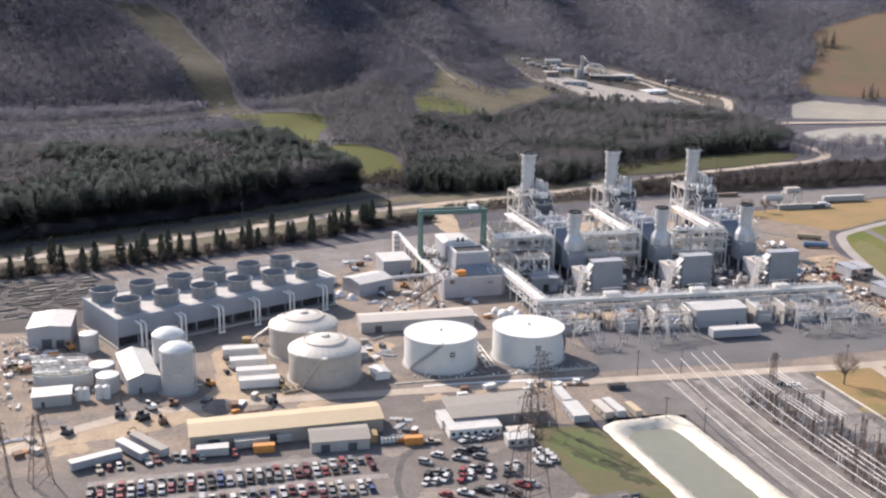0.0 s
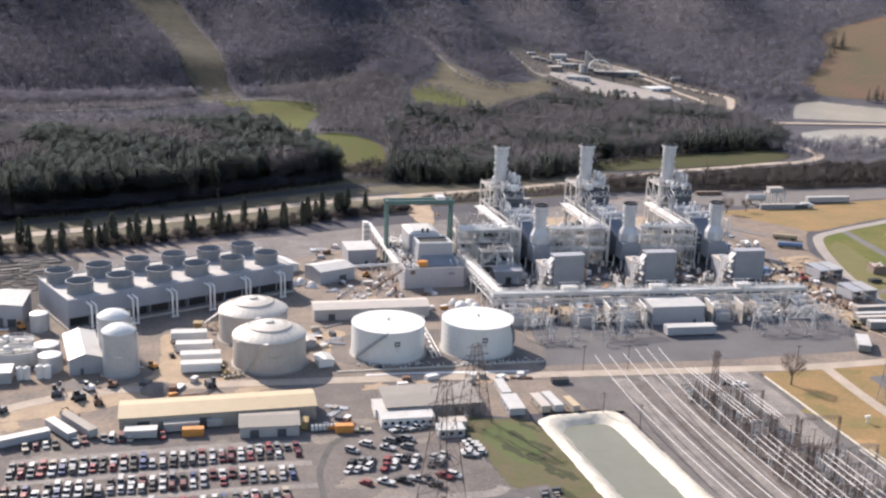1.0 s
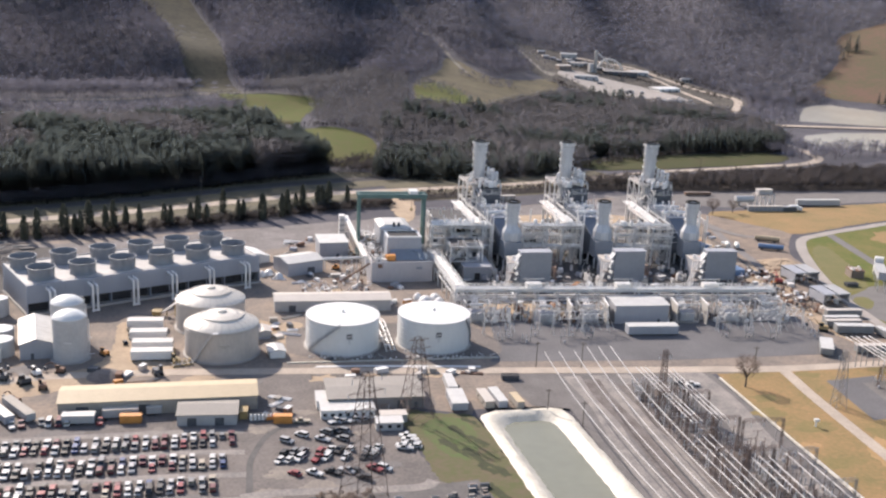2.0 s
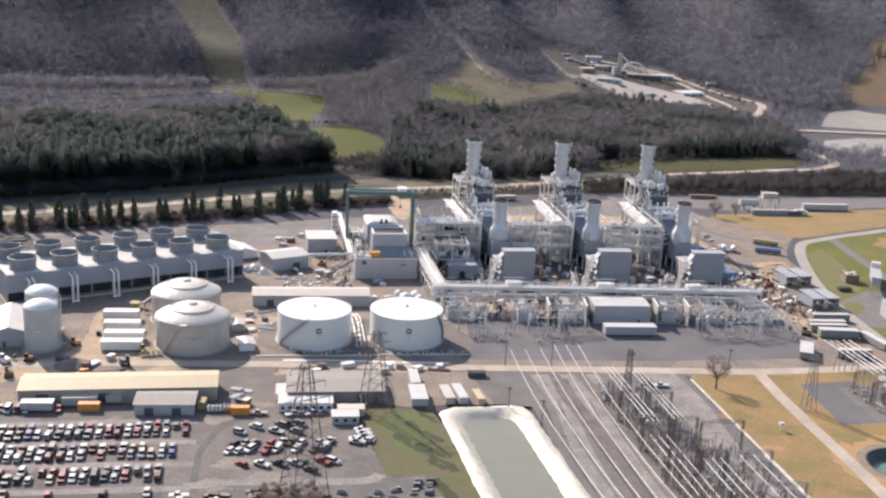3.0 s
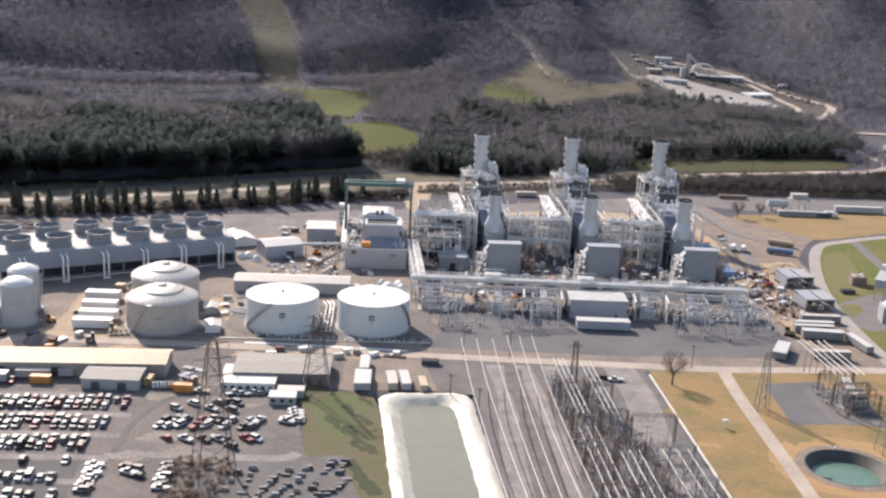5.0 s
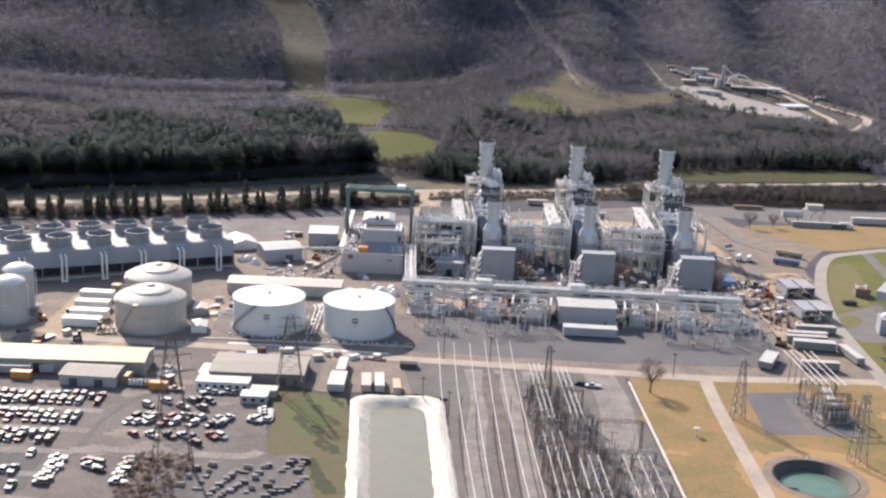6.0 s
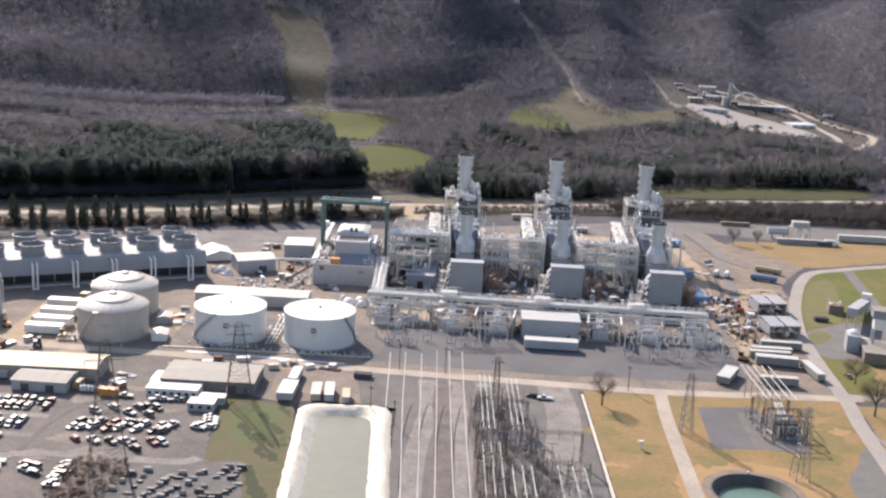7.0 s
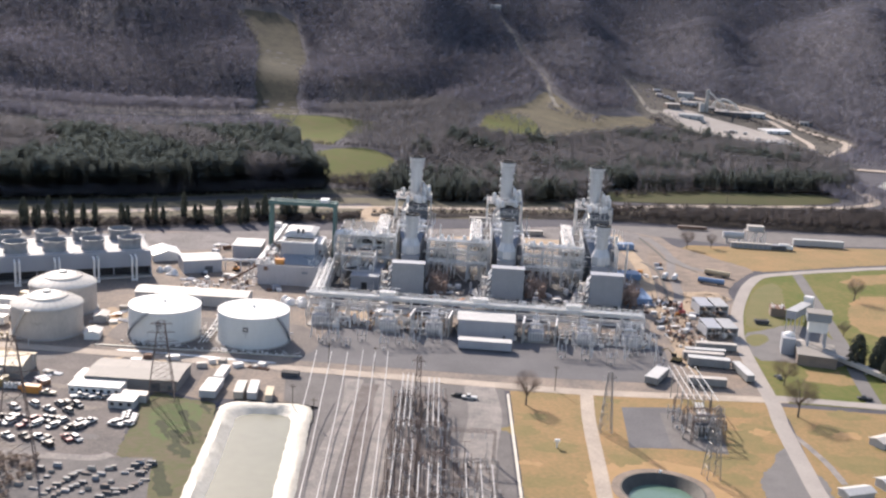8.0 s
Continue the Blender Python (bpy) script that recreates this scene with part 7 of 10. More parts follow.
for x, y in ((66, 10), (70, 14), (76, 8), (82, 16), (92, 6), (98, 14), (104, 10), (166, 8), (176, 6), (186, 3), (196, 16), (206, 4), (199, 18)):
    breaker(x, y, rs.uniform(4, 7), 0)


def line_frame(x, y, w, h):
    """A dead-end frame of pale tapered posts, with slanting drop tubes."""
    t = thing("dead_end_frame", x, y, 0, "pale galvanised dead-end frame with drop conductors", "switchgear", "dead-end frames")
    for u in (-w / 2, w / 2):
        member("post", (u, 0, 0), (u * 0.9, 0, h), 0.28, M_STEEL, t)
        member("stay", (u, -3, 0), (u * 0.9, 0, h), 0.18, M_STEEL, t)
    for z in (h, h * 0.66):
        member("cross_beam", (-w / 2, 0, z), (w / 2, 0, z), 0.24, M_STEEL, t)
    for k in range(4):
        u = -w / 2 + w * (k + 0.5) / 4
        member("insulator", (u, 0, h), (u, 0, h + 1.8), 0.3, M_INSUL, t, 6)
        member("drop_tube", (u, 0.3, h + 1.8), (u - 1.6, 13.0, h * 0.55), 0.22, M_WIRE, t, 6)
        member("drop_tube", (u, -0.3, h + 1.6), (u + 1.2, -9.0, h * 0.4), 0.2, M_WIRE, t, 6)
    for k in range(5):
        u = -w / 2 + w * k / 4
        member("brace", (u, 0, h * 0.66), (min(w / 2, u + w / 4), 0, h), 0.18, M_STEEL, t)


for x, y, w, h in ((66, 20, 12, 9), (97, 18, 14, 10), (110, 20, 12, 9), (172, 16, 14, 10), (186, 12, 14, 9), (201, 16, 12, 9)):
    line_frame(x, y, w, h)


def transformer(x, y, rz, body=M_GREYCLAD, fins=M_SILVER, frame_steel=M_STEEL, label="grey step-up transformer with radiators and bushings"):
    t = thing("power_transformer", x, y, rz, label, "transformer", "step-up transformers")
    part("tank", Shell().taper(-3.6, -2.2, 3.6, 2.2, 0.4, 5.0, 0.15, 0.15), body, t)
    part("plinth", Shell().box(-5, -4, 0, 5, 4, 0.4), M_CONC, t)
    for s in (-1, 1):
        for k in range(6):
            part("radiator", Shell().box(-3.3 + k * 1.15, s * 2.3 if s > 0 else -3.5, 0.8, -2.7 + k * 1.15, 3.5 if s > 0 else -2.3, 4.4), fins, t)
    part("conservator", Shell().bar((-2.8, 1.6, 6.6), (2.8, 1.6, 6.6), 1.3, 12), fins, t)
    for u in (-2.2, 0, 2.2):
        member("bushing", (u, -0.6, 5.0), (u * 1.2, -1.6, 8.2), 0.42, M_INSUL, t, 8)
        member("bus_duct", (u * 0.5, 1, 5), (u * 0.5, 9, 8.5), 0.7, M_PALE, t, 8)
    for u in (-5.4, 5.4):
        for v in (-3.2, 3.2):
            member("frame_post", (u, v, 0), (u, v, 8.6), 0.3, frame_steel, t)
        member("frame_beam", (u, -3.2, 8.6), (u, 3.2, 8.6), 0.3, frame_steel, t)
    for v in (-3.2, 3.2):
        member("frame_beam", (-5.4, v, 8.6), (5.4, v, 8.6), 0.3, frame_steel, t)


for x, y in ((61.5, 38), (92.0, 34), (112.0, 33), (157.0, 31), (178.0, 30), (198.0, 31)):
    transformer(x, y, -2)
for x in (102.6, 119.2, 151.4, 165.6):
    t = thing("fire_wall", x, 33.5 - (x - 100) * 0.05, -8, "pale concrete blast wall between transformers", "wall", "fire walls")
    part("panel", Shell().box(-0.25, -6, 0, 0.25, 6, 9.0), M_CONC, t)
    part("coping", Shell().box(-0.35, -6.1, 9.0, 0.35, 6.1, 9.25), M_PALE, t)
# small substation on its pad
for i in range(4):
    for j in range(3):
        breaker(200.5 + 4.2 * i, -53 - 8.5 * j, rs.uniform(4, 6.5), rs.choice((0, 90)))
for x0, x1, y in ((201, 214, -52), (202, 215, -63), (203, 214, -74)):
    portal(x0, x1, y, 8.5, M_RUSTLATTICE)
for x in (204.0, 206.4, 208.8, 212.0, 214.6):
    bus_tube(x, -22, -58, 10.0, 2)
transformer(209, -66, 4, M_DARKSTEEL, M_LATTICE, M_RUSTLATTICE, "dark weathered transformer with brown steel frame")
t = thing("marker_post", 155.8, -84, 0, "small white post in the grass", "post")
part("post", Shell().ring([(0.3, 0), (0.3, 2.2)], 8, cap1=True), M_WHITE, t)
part("cap", Shell().box(-0.8, -0.5, 2.2, 0.9, 0.5, 3.0), M_WHITE, t)

# ---- vehicles ----
CAR = {}


def car_mesh(kind, paint):
    key = (kind, paint.name)
    if key in CAR:
        return CAR[key]
    L, W, H = {"sedan": (4.7, 1.85, 1.45), "suv": (4.75, 1.95, 1.75), "pickup": (5.7, 2.0, 1.85), "van": (5.3, 2.0, 2.2)}[kind]
    h = {"sedan": 0.85, "suv": 1.0, "pickup": 1.05, "van": 1.05}[kind]
    b = Shell()
    prof = {"sedan": [(-0.5, 0.30), (-0.5, h * 0.85), (-0.33, h * 0.98), (0.24, h * 0.98), (0.46, h * 0.8), (0.5, h * 0.62), (0.5, 0.30)],
            "suv": [(-0.5, 0.35), (-0.5, h), (0.26, h), (0.46, h * 0.88), (0.5, h * 0.7), (0.5, 0.35)],
            "pickup": [(-0.5, 0.45), (-0.5, h), (0.24, h), (0.47, h * 0.92), (0.5, h * 0.75), (0.5, 0.45)],
            "van": [(-0.5, 0.35), (-0.5, h), (0.34, h), (0.48, h * 0.8), (0.5, 0.35)]}[kind]
    n = len(prof)
    for s in (-1, 1):
        b.v += [(s * W / 2 * (0.96 if z > h * 0.9 else 1), y * L, z) for y, z in prof]
    b.f.append(tuple(range(n)))
    b.f.append(tuple(n + i for i in reversed(range(n))))
    for i in range(n):
        j = (i + 1) % n
        b.f.append((i, n + i, n + j, j))
    c0, c1, i0, i1 = {"sedan": (-0.40, 0.26, 0.10, 0.14), "suv": (-0.49, 0.24, 0.04, 0.12), "pickup": (-0.08, 0.25, 0.04, 0.10), "van": (-0.49, 0.36, 0.02, 0.12)}[kind]
    g = Shell()
    w = W / 2
    g.quadbox([(-w * 0.94, c0 * L, h * 0.97), (w * 0.94, c0 * L, h * 0.97), (w * 0.94, c1 * L, h * 0.97), (-w * 0.94, c1 * L, h * 0.97),
               (-w * 0.76, (c0 + i0) * L, H - 0.06), (w * 0.76, (c0 + i0) * L, H - 0.06), (w * 0.76, (c1 - i1) * L, H - 0.06), (-w * 0.76, (c1 - i1) * L, H - 0.06)])
    r = Shell()
    r.box(-w * 0.78, (c0 + i0) * L - 0.05, H - 0.07, w * 0.78, (c1 - i1) * L + 0.05, H)
    b.box(-w * 0.78, (c0 + i0) * L - 0.05, H - 0.07, w * 0.78, (c1 - i1) * L + 0.05, H)
    u = Shell()
    for sx in (-1, 1):
        for v in (-0.32, 0.32):
            u.bar((sx * (W / 2 - 0.25), v * L, 0.36), (sx * (W / 2 + 0.01), v * L, 0.36), 0.72, 10)
    u.box(-W * 0.4, -0.42 * L, 0.2, W * 0.4, 0.42 * L, 0.4)
    out = [("body", b.mesh("car_body", paint)), ("window", g.mesh("car_window", M_GLASS)), ("chassis", u.mesh("car_chassis", M_TYRE))]
    CAR[key] = (out, L, W)
    return CAR[key]


NAMES = {"sedan": "saloon car", "suv": "sport utility car", "pickup": "pickup truck", "van": "van"}
rc = random.Random(77)


def car(x, y, rz, z=0.13, kind=None, paint=None):
    kind = kind or rc.choices(("sedan", "suv", "pickup", "van"), (4, 3.5, 4, 0.5))[0]
    paint = paint or rc.choices(CARPAINT, (6.5, 3.8, 4.0, 4.8, 2.6, 0.7, 2.4, 0.6))[0]
    out, L, W = car_mesh(kind, paint)
    t = thing("car", x, y, rz, f"parked {paint.name[6:]} {NAMES[kind]} on the gravel car park", "car", "parked cars", z)
    for name, me in out:
        part(name, me, None, t)


def row(y, x0, x1, fill=0.93, double=False, step=3.0, rz=0.0, slope=0.0):
    n = int((x1 - x0) / step)
    for k in range(n + 1):
        x = x0 + k * step
        yy = y + slope * (x - x0)
        for s in ((-1, 1) if double else (0,)):
            if rc.random() < fill:
                car(x + rc.uniform(-0.2, 0.2), yy + s * 2.45 + rc.uniform(-0.35, 0.35), rz + rc.choice((0, 180)) + rc.uniform(-2, 2))


row(-57.5, -131, -107, 0.85, rz=12, slope=0.13)
row(-55.5, -104.5, -97, 1.0)
car(-88.4, -55.5, 0, kind="pickup", paint=CARPAINT[4])
row(-74.0, -133, -43.5, 0.95, True, slope=0.012)
row(-89.2, -133, -46.5, 0.95, True, slope=0.008)
row(-103.6, -133, -49.5, 0.92, True)
row(-115.5, -96, -48, 0.45)
row(-126.5, -130, -50, 0.75)
row(-137.0, -130, -50, 0.75)
for k in range(7):
    car(-44.6 + rc.uniform(-0.3, 0.3), -118.5 - 2.6 * k, 88)
for x, y in ((-35.5, -119.5), (-32.5, -120.5), (-34.0, -123.0), (-31.0, -125.0)):
    car(x, y, 70)
for k in range(7):
    car(-23.5 + rc.uniform(-0.6, 0.6), -117.5 - 2.5 * k, 80, paint=CARPAINT[rc.choice((0, 0, 1, 3))])
LIGHTCARS = [0, 0, 0, 0, 1, 1, 2, 2, 3, 3, 4, 4, 7]


def packed(y, x0, x1, rz, double, fill=0.97, step=2.5, slope=0.0):
    """Slanted cars standing close together in the small car park."""
    for k in range(int((x1 - x0) / step) + 1):
        x = x0 + k * step
        for s in ((-1, 1) if double else (0,)):
            if rc.random() < fill:
                car(x + s * 0.8 + rc.uniform(-0.15, 0.15), y + slope * (x - x0) + s * 2.5 + rc.uniform(-0.5, 0.5), rz + rc.choice((0, 180)) + rc.uniform(-4, 4), paint=CARPAINT[rc.choice(LIGHTCARS)])


packed(-74.5, -27.5, -22.5, 52, True, 0.75, step=3.2)
packed(-74.0, -16.0, -6.5, 52, True, 0.75, step=3.2)
packed(-87.4, -30.5, -22.5, -34, True, 0.9, step=3.0)
packed(-87.6, -19.0, -0.5, -34, True, 0.9, step=3.0)
packed(-99.8, -11.5, -6.0, 52, False, step=2.9)
packed(-99.5, -2.8, 3.4, 46, False, step=3.1)
for x, y, rz in ((-21.5, -100, 52), (-16, -100, 50), (-7.0, -104.5, 54), (-27.5, -99.5, 46)):
    car(x, y, rz, paint=CARPAINT[rc.choice(LIGHTCARS)])
for k in range(4):
    car(-11.3 + 3.2 * k, -63.2 + 0.2 * k, -58, paint=CARPAINT[(0, 1, 0, 1)[k]])
for k in range(4):
    car(11.0 + 0.4 * k, -77.4 - 2.5 * k, 72, paint=CARPAINT[(0, 0, 1, 0)[k]])
for k in range(2):
    car(8.4 + 0.3 * k, -83.6 - 2.5 * k, 72, paint=CARPAINT[k])
for x, y, rz in ((127, -44, 85), (122.5, -42, 80), (254, -2.0, 10), (282, -22, 80), (-22.6, -62.0, 84), (-84.6, 27, 10), (-86.2, 20, 10), (-85.5, 34, 15), (300, 246, 0), (316, 249, 90)):
    car(x, y, rz)


def machine(x, y, rz, paint, label, arm=True, s=1.0):
    """A tracked digger or loader."""
    t = thing("excavator", x, y, rz, label, "machine", "site machines")
    for u in (-1.1, 1.1):
        part("track", Shell().taper(u * s - 0.35, -1.9 * s, u * s + 0.35, 1.9 * s, 0.05, 0.95 * s, 0.05, 0.35), M_TYRE, t)
    part("body", Shell().taper(-1.3 * s, -1.8 * s, 1.3 * s, 1.4 * s, 0.95 * s, 2.1 * s, 0.1, 0.2), paint, t)
    part("cab", Shell().taper(-1.2 * s, 0.0, -0.1, 1.6 * s, 2.1 * s, 3.3 * s, 0.1, 0.1), M_GLASS, t, "dark glazed cab")
    part("cab_roof", Shell().box(-1.15 * s, 0.05, 3.3 * s, -0.15, 1.55 * s, 3.42 * s), paint, t)
    if arm:
        part("boom", Shell().path([(0.5, 1.2 * s, 1.8 * s), (0.5, 3.4 * s, 4.2 * s), (0.5, 5.8 * s, 3.0 * s)], 0.45 * s, 4), paint, t)
        part("bucket", Shell().taper(0.0, 5.3 * s, 1.0, 6.5 * s, 0.9 * s, 2.2 * s, 0.1, 0.2), M_DARKSTEEL, t)


for x, y, rz, m, lab, arm in ((-115, -11, 30, M_WHITE, "white loader on the earth track", False), (-107, -9, 80, M_RUST, "rust-red excavator by the water tanks", True), (-118, -19, 120, M_DARKSTEEL, "dark dozer on the earth track", False),
                             (-111, -24, 10, M_RUST, "rusty loader on the earth track", False), (-126, -14, 0, M_DARKSTEEL, "dark site truck with a hoist", True), (-72, -14, 200, M_DARKSTEEL, "dark loader near the trailers", False),
                             (-64, 46, 100, M_YELLOW, "yellow excavator beside the beige tank", True), (-93, 8, 40, M_ORANGE, "orange compactor by the water tanks", False), (-118, -36, 60, M_RUST, "brown excavator near the trailers", True),
                             (-143, -26, 60, M_DARKSTEEL, "dark tipper beside the track", False), (-148, 62, 20, M_ORANGE, "orange lift by the workshop", True), (-166, 40, 20, M_YELLOW, "yellow digger by the yard", True),
                             (215, 12, 60, M_YELLOW, "dull yellow digger by the trailers", True), (232, 84, 0, M_RED, "red machine on the building site", True), (230, 96, 50, M_RUST, "rusty machine on the building site", True),
                             (-10, 118, 40, M_YELLOW, "yellow lift near the small sheds", True), (8, 120, 140, M_ORANGE, "orange machine near the sheds", False), (84, 50, 30, M_RUST, "rusty digger under the pipe rack", True),
                             (102, 52, 200, M_ORANGE, "orange machine under the pipe rack", False), (-66, -2, 20, M_YELLOW, "yellow crawler crane chassis by the beige tank", True)):
    machine(x, y, rz, m, lab, arm, rc.uniform(0.9, 1.25))


# ---- woods ----
def bare_template(seed, n=52, thin=1.0):
    """A leafless tree one metre high: a trunk and a spray of thin twig blades."""
    r = random.Random(seed)
    tris = []
    for k in range(3):
        a, b = 2 * math.pi * k / 3, 2 * math.pi * (k + 1) / 3
        p, q = (0.014 * math.cos(a), 0.014 * math.sin(a), 0), (0.014 * math.cos(b), 0.014 * math.sin(b), 0)
        tris.append((p, q, (0.0, 0.0, 0.72)))
    for k in range(n):
        a = r.uniform(0, 2 * math.pi)
        z0 = r.uniform(0.28, 0.72)
        rad = r.uniform(0.08, 0.26) * (1.15 - abs(z0 - 0.5))
        z1 = min(1.0, z0 + r.uniform(0.14, 0.34))
        w = r.uniform(0.009, 0.021) * thin
        base = (rad * 0.2 * math.cos(a), rad * 0.2 * math.sin(a), z0)
        tip = (rad * math.cos(a), rad * math.sin(a), z1)
        b = a + math.pi / 2 + r.uniform(-0.8, 0.8)
        m = [(base[i] * 0.35 + tip[i] * 0.65) for i in range(3)]
        side = (m[0] + w * math.cos(b) * 1.6, m[1] + w * math.sin(b) * 1.6, m[2] - w * 0.6)
        tris.append((base, side, tip))
        if k % 2:
            c = a + r.uniform(-1.0, 1.0)
            t2 = (tip[0] + 0.09 * math.cos(c), tip[1] + 0.09 * math.sin(c), min(1.02, z1 + r.uniform(-0.04, 0.08)))
            tris.append((m_t(base, tip, 0.5), (tip[0], tip[1], tip[2] + w), t2))
    return np.array(tris)


def m_t(a, b, u):
    return tuple(a[i] * (1 - u) + b[i] * u for i in range(3))


def fir_template(seed, width=0.2, n=80, low=0.06):
    """An evergreen one metre high: a trunk and layers of drooping needle fans."""
    r = random.Random(seed)
    tris = []
    for k in range(3):
        a, b = 2 * math.pi * k / 3, 2 * math.pi * (k + 1) / 3
        tris.append(((0.016 * math.cos(a), 0.016 * math.sin(a), 0), (0.016 * math.cos(b), 0.016 * math.sin(b), 0), (0, 0, 0.9)))
    for k in range(n):
        z = low + (0.97 - low) * (k + r.random()) / n
        a = k * 2.4 + r.uniform(-0.4, 0.4)
        rad = width * (1.02 - z) ** 0.75 * r.uniform(0.65, 1.2)
        w = 0.3 * rad + 0.014
        c = (rad * math.cos(a), rad * math.sin(a))
        s = (-math.sin(a) * w, math.cos(a) * w)
        top = (0.1 * c[0], 0.1 * c[1], z + rad * 0.55 + 0.03)
        tris.append((top, (c[0] + s[0], c[1] + s[1], z - 0.02), (c[0] - s[0], c[1] - s[1], z - 0.035 + r.uniform(-0.02, 0.02))))
    return np.array(tris)


def round_template(seed, n=250):
    """A broad evergreen or ivy-grown tree: leaf clumps over a domed crown."""
    r = random.Random(seed)
    tris = []
    for k in range(3):
        a, b = 2 * math.pi * k / 3, 2 * math.pi * (k + 1) / 3
        tris.append(((0.02 * math.cos(a), 0.02 * math.sin(a), 0), (0.02 * math.cos(b), 0.02 * math.sin(b), 0), (0, 0, 0.6)))
    for k in range(n):
        u, a = r.uniform(-0.6, 1), r.uniform(0, 2 * math.pi)
        rad = 0.27 * math.sqrt(max(0.02, 1 - u * u)) * r.uniform(0.6, 1.1)
        c = np.array((rad * math.cos(a), rad * math.sin(a), 0.6 + 0.38 * u * r.uniform(0.85, 1.05)))
        p = [c + np.array((r.uniform(-1, 1), r.uniform(-1, 1), r.uniform(-0.7, 0.7))) * 0.062 for _ in range(3)]
        tris.append(tuple(tuple(q) for q in p))
    return np.array(tris)


def tall_template(seed, n=120, wide=0.17):
    """A tall woodland pine one metre high: upright needle sprays hanging over a long oval crown."""
    r = random.Random(seed)
    tris = []
    for k in range(3):
        a, b = 2 * math.pi * k / 3, 2 * math.pi * (k + 1) / 3
        tris.append(((0.014 * math.cos(a), 0.014 * math.sin(a), 0), (0.014 * math.cos(b), 0.014 * math.sin(b), 0), (0, 0, 0.8)))
    for k in range(n):
        z = 0.1 + 0.88 * (k + r.random()) / n
        a = r.uniform(0, 2 * math.pi)
        rad = wide * math.sqrt(max(0.015, 1 - ((z - 0.45) / 0.56) ** 2)) * r.uniform(0.7, 1.08)
        w = r.uniform(0.045, 0.085)
        c, sn = math.cos(a), math.sin(a)
        lo = z - r.uniform(0.05, 0.1)
        tris.append(((rad * 0.75 * c, rad * 0.75 * sn, min(1.02, z + r.uniform(0.04, 0.08))), (rad * c - sn * w, rad * sn + c * w, lo), (rad * c + sn * w, rad * sn - c * w, lo - r.uniform(-0.02, 0.03))))
    return np.array(tris)


def plant_many(name, templates, xs, ys, hs, material, label, category, seed, fat=1.0, round_off=0.45):
    """Many trees joined into one far wood; round_off says how far each crown shades as a ball of its own."""
    g = np.random.default_rng(seed)
    zs = height(xs, ys)
    chunks, lean = [], []
    slope = np.stack((height(xs - 9, ys) - height(xs + 9, ys), height(xs, ys - 9) - height(xs, ys + 9), np.full(len(xs), 18.0)), -1)
    slope /= np.linalg.norm(slope, axis=1)[:, None]
    pick = g.integers(0, len(templates), len(xs))
    for k, tp in enumerate(templates):
        ids = np.nonzero(pick == k)[0]
        if not len(ids):
            continue
        a = g.uniform(0, 2 * math.pi, len(ids))
        f = g.uniform(0.8, 1.3, len(ids)) * fat
        h = hs[ids]
        v = tp.reshape(-1, 3)
        ca, sa = np.cos(a)[:, None], np.sin(a)[:, None]
        X = (v[None, :, 0] * ca - v[None, :, 1] * sa) * (h * f)[:, None] + xs[ids][:, None]
        Y = (v[None, :, 0] * sa + v[None, :, 1] * ca) * (h * f)[:, None] + ys[ids][:, None]
        Z = v[None, :, 2] * h[:, None] + zs[ids][:, None] - 0.2
        chunks.append(np.stack((X, Y, Z), -1).reshape(-1, 3))
        out = np.stack((X - xs[ids][:, None], Y - ys[ids][:, None], Z - zs[ids][:, None] - 0.55 * h[:, None]), -1)
        out /= np.linalg.norm(out, axis=2)[:, :, None] + 1e-6
        lean.append((round_off * out + (1.1 - round_off) * slope[ids][:, None, :]).reshape(-1, 3))
    co = np.concatenate(chunks)
    n = len(co)
    me = bpy.data.meshes.new(name)
    me.vertices.add(n)
    me.vertices.foreach_set("co", co.astype(np.float32).ravel())
    me.loops.add(n)
    me.loops.foreach_set("vertex_index", np.arange(n, dtype=np.int32))
    me.polygons.add(n // 3)
    me.polygons.foreach_set("loop_start", np.arange(0, n, 3, dtype=np.int32))
    me.update(calc_edges=True)
    # the crowns shade as rounded masses
    nv = np.concatenate(lean)
    nv /= np.linalg.norm(nv, axis=1)[:, None]
    at = me.attributes.new("custom_normal", "FLOAT_VECTOR", "POINT")
    at.data.foreach_set("vector", nv.astype(np.float32).ravel())
    me.materials.append(material)
    return tagged(new(name, me), label, category, kind="stuff")


BARE = [bare_template(k, 94, 0.7) for k in range(8)]
BAREMID = [bare_template(140 + k, 44, 1.5) for k in range(8)]
BAREFAR = [bare_template(40 + k, 18, 3.2) for k in range(8)]
FIR = [fir_template(20 + k) for k in range(6)]
PINE = [round_template(60 + k) for k in range(6)]
SLIM = [fir_template(80 + k, 0.14, 50) for k in range(5)]
TALL = [tall_template(110 + k) for k in range(6)]
SPIRE = [fir_template(120 + k, 0.17, 90, 0.03) for k in range(5)]

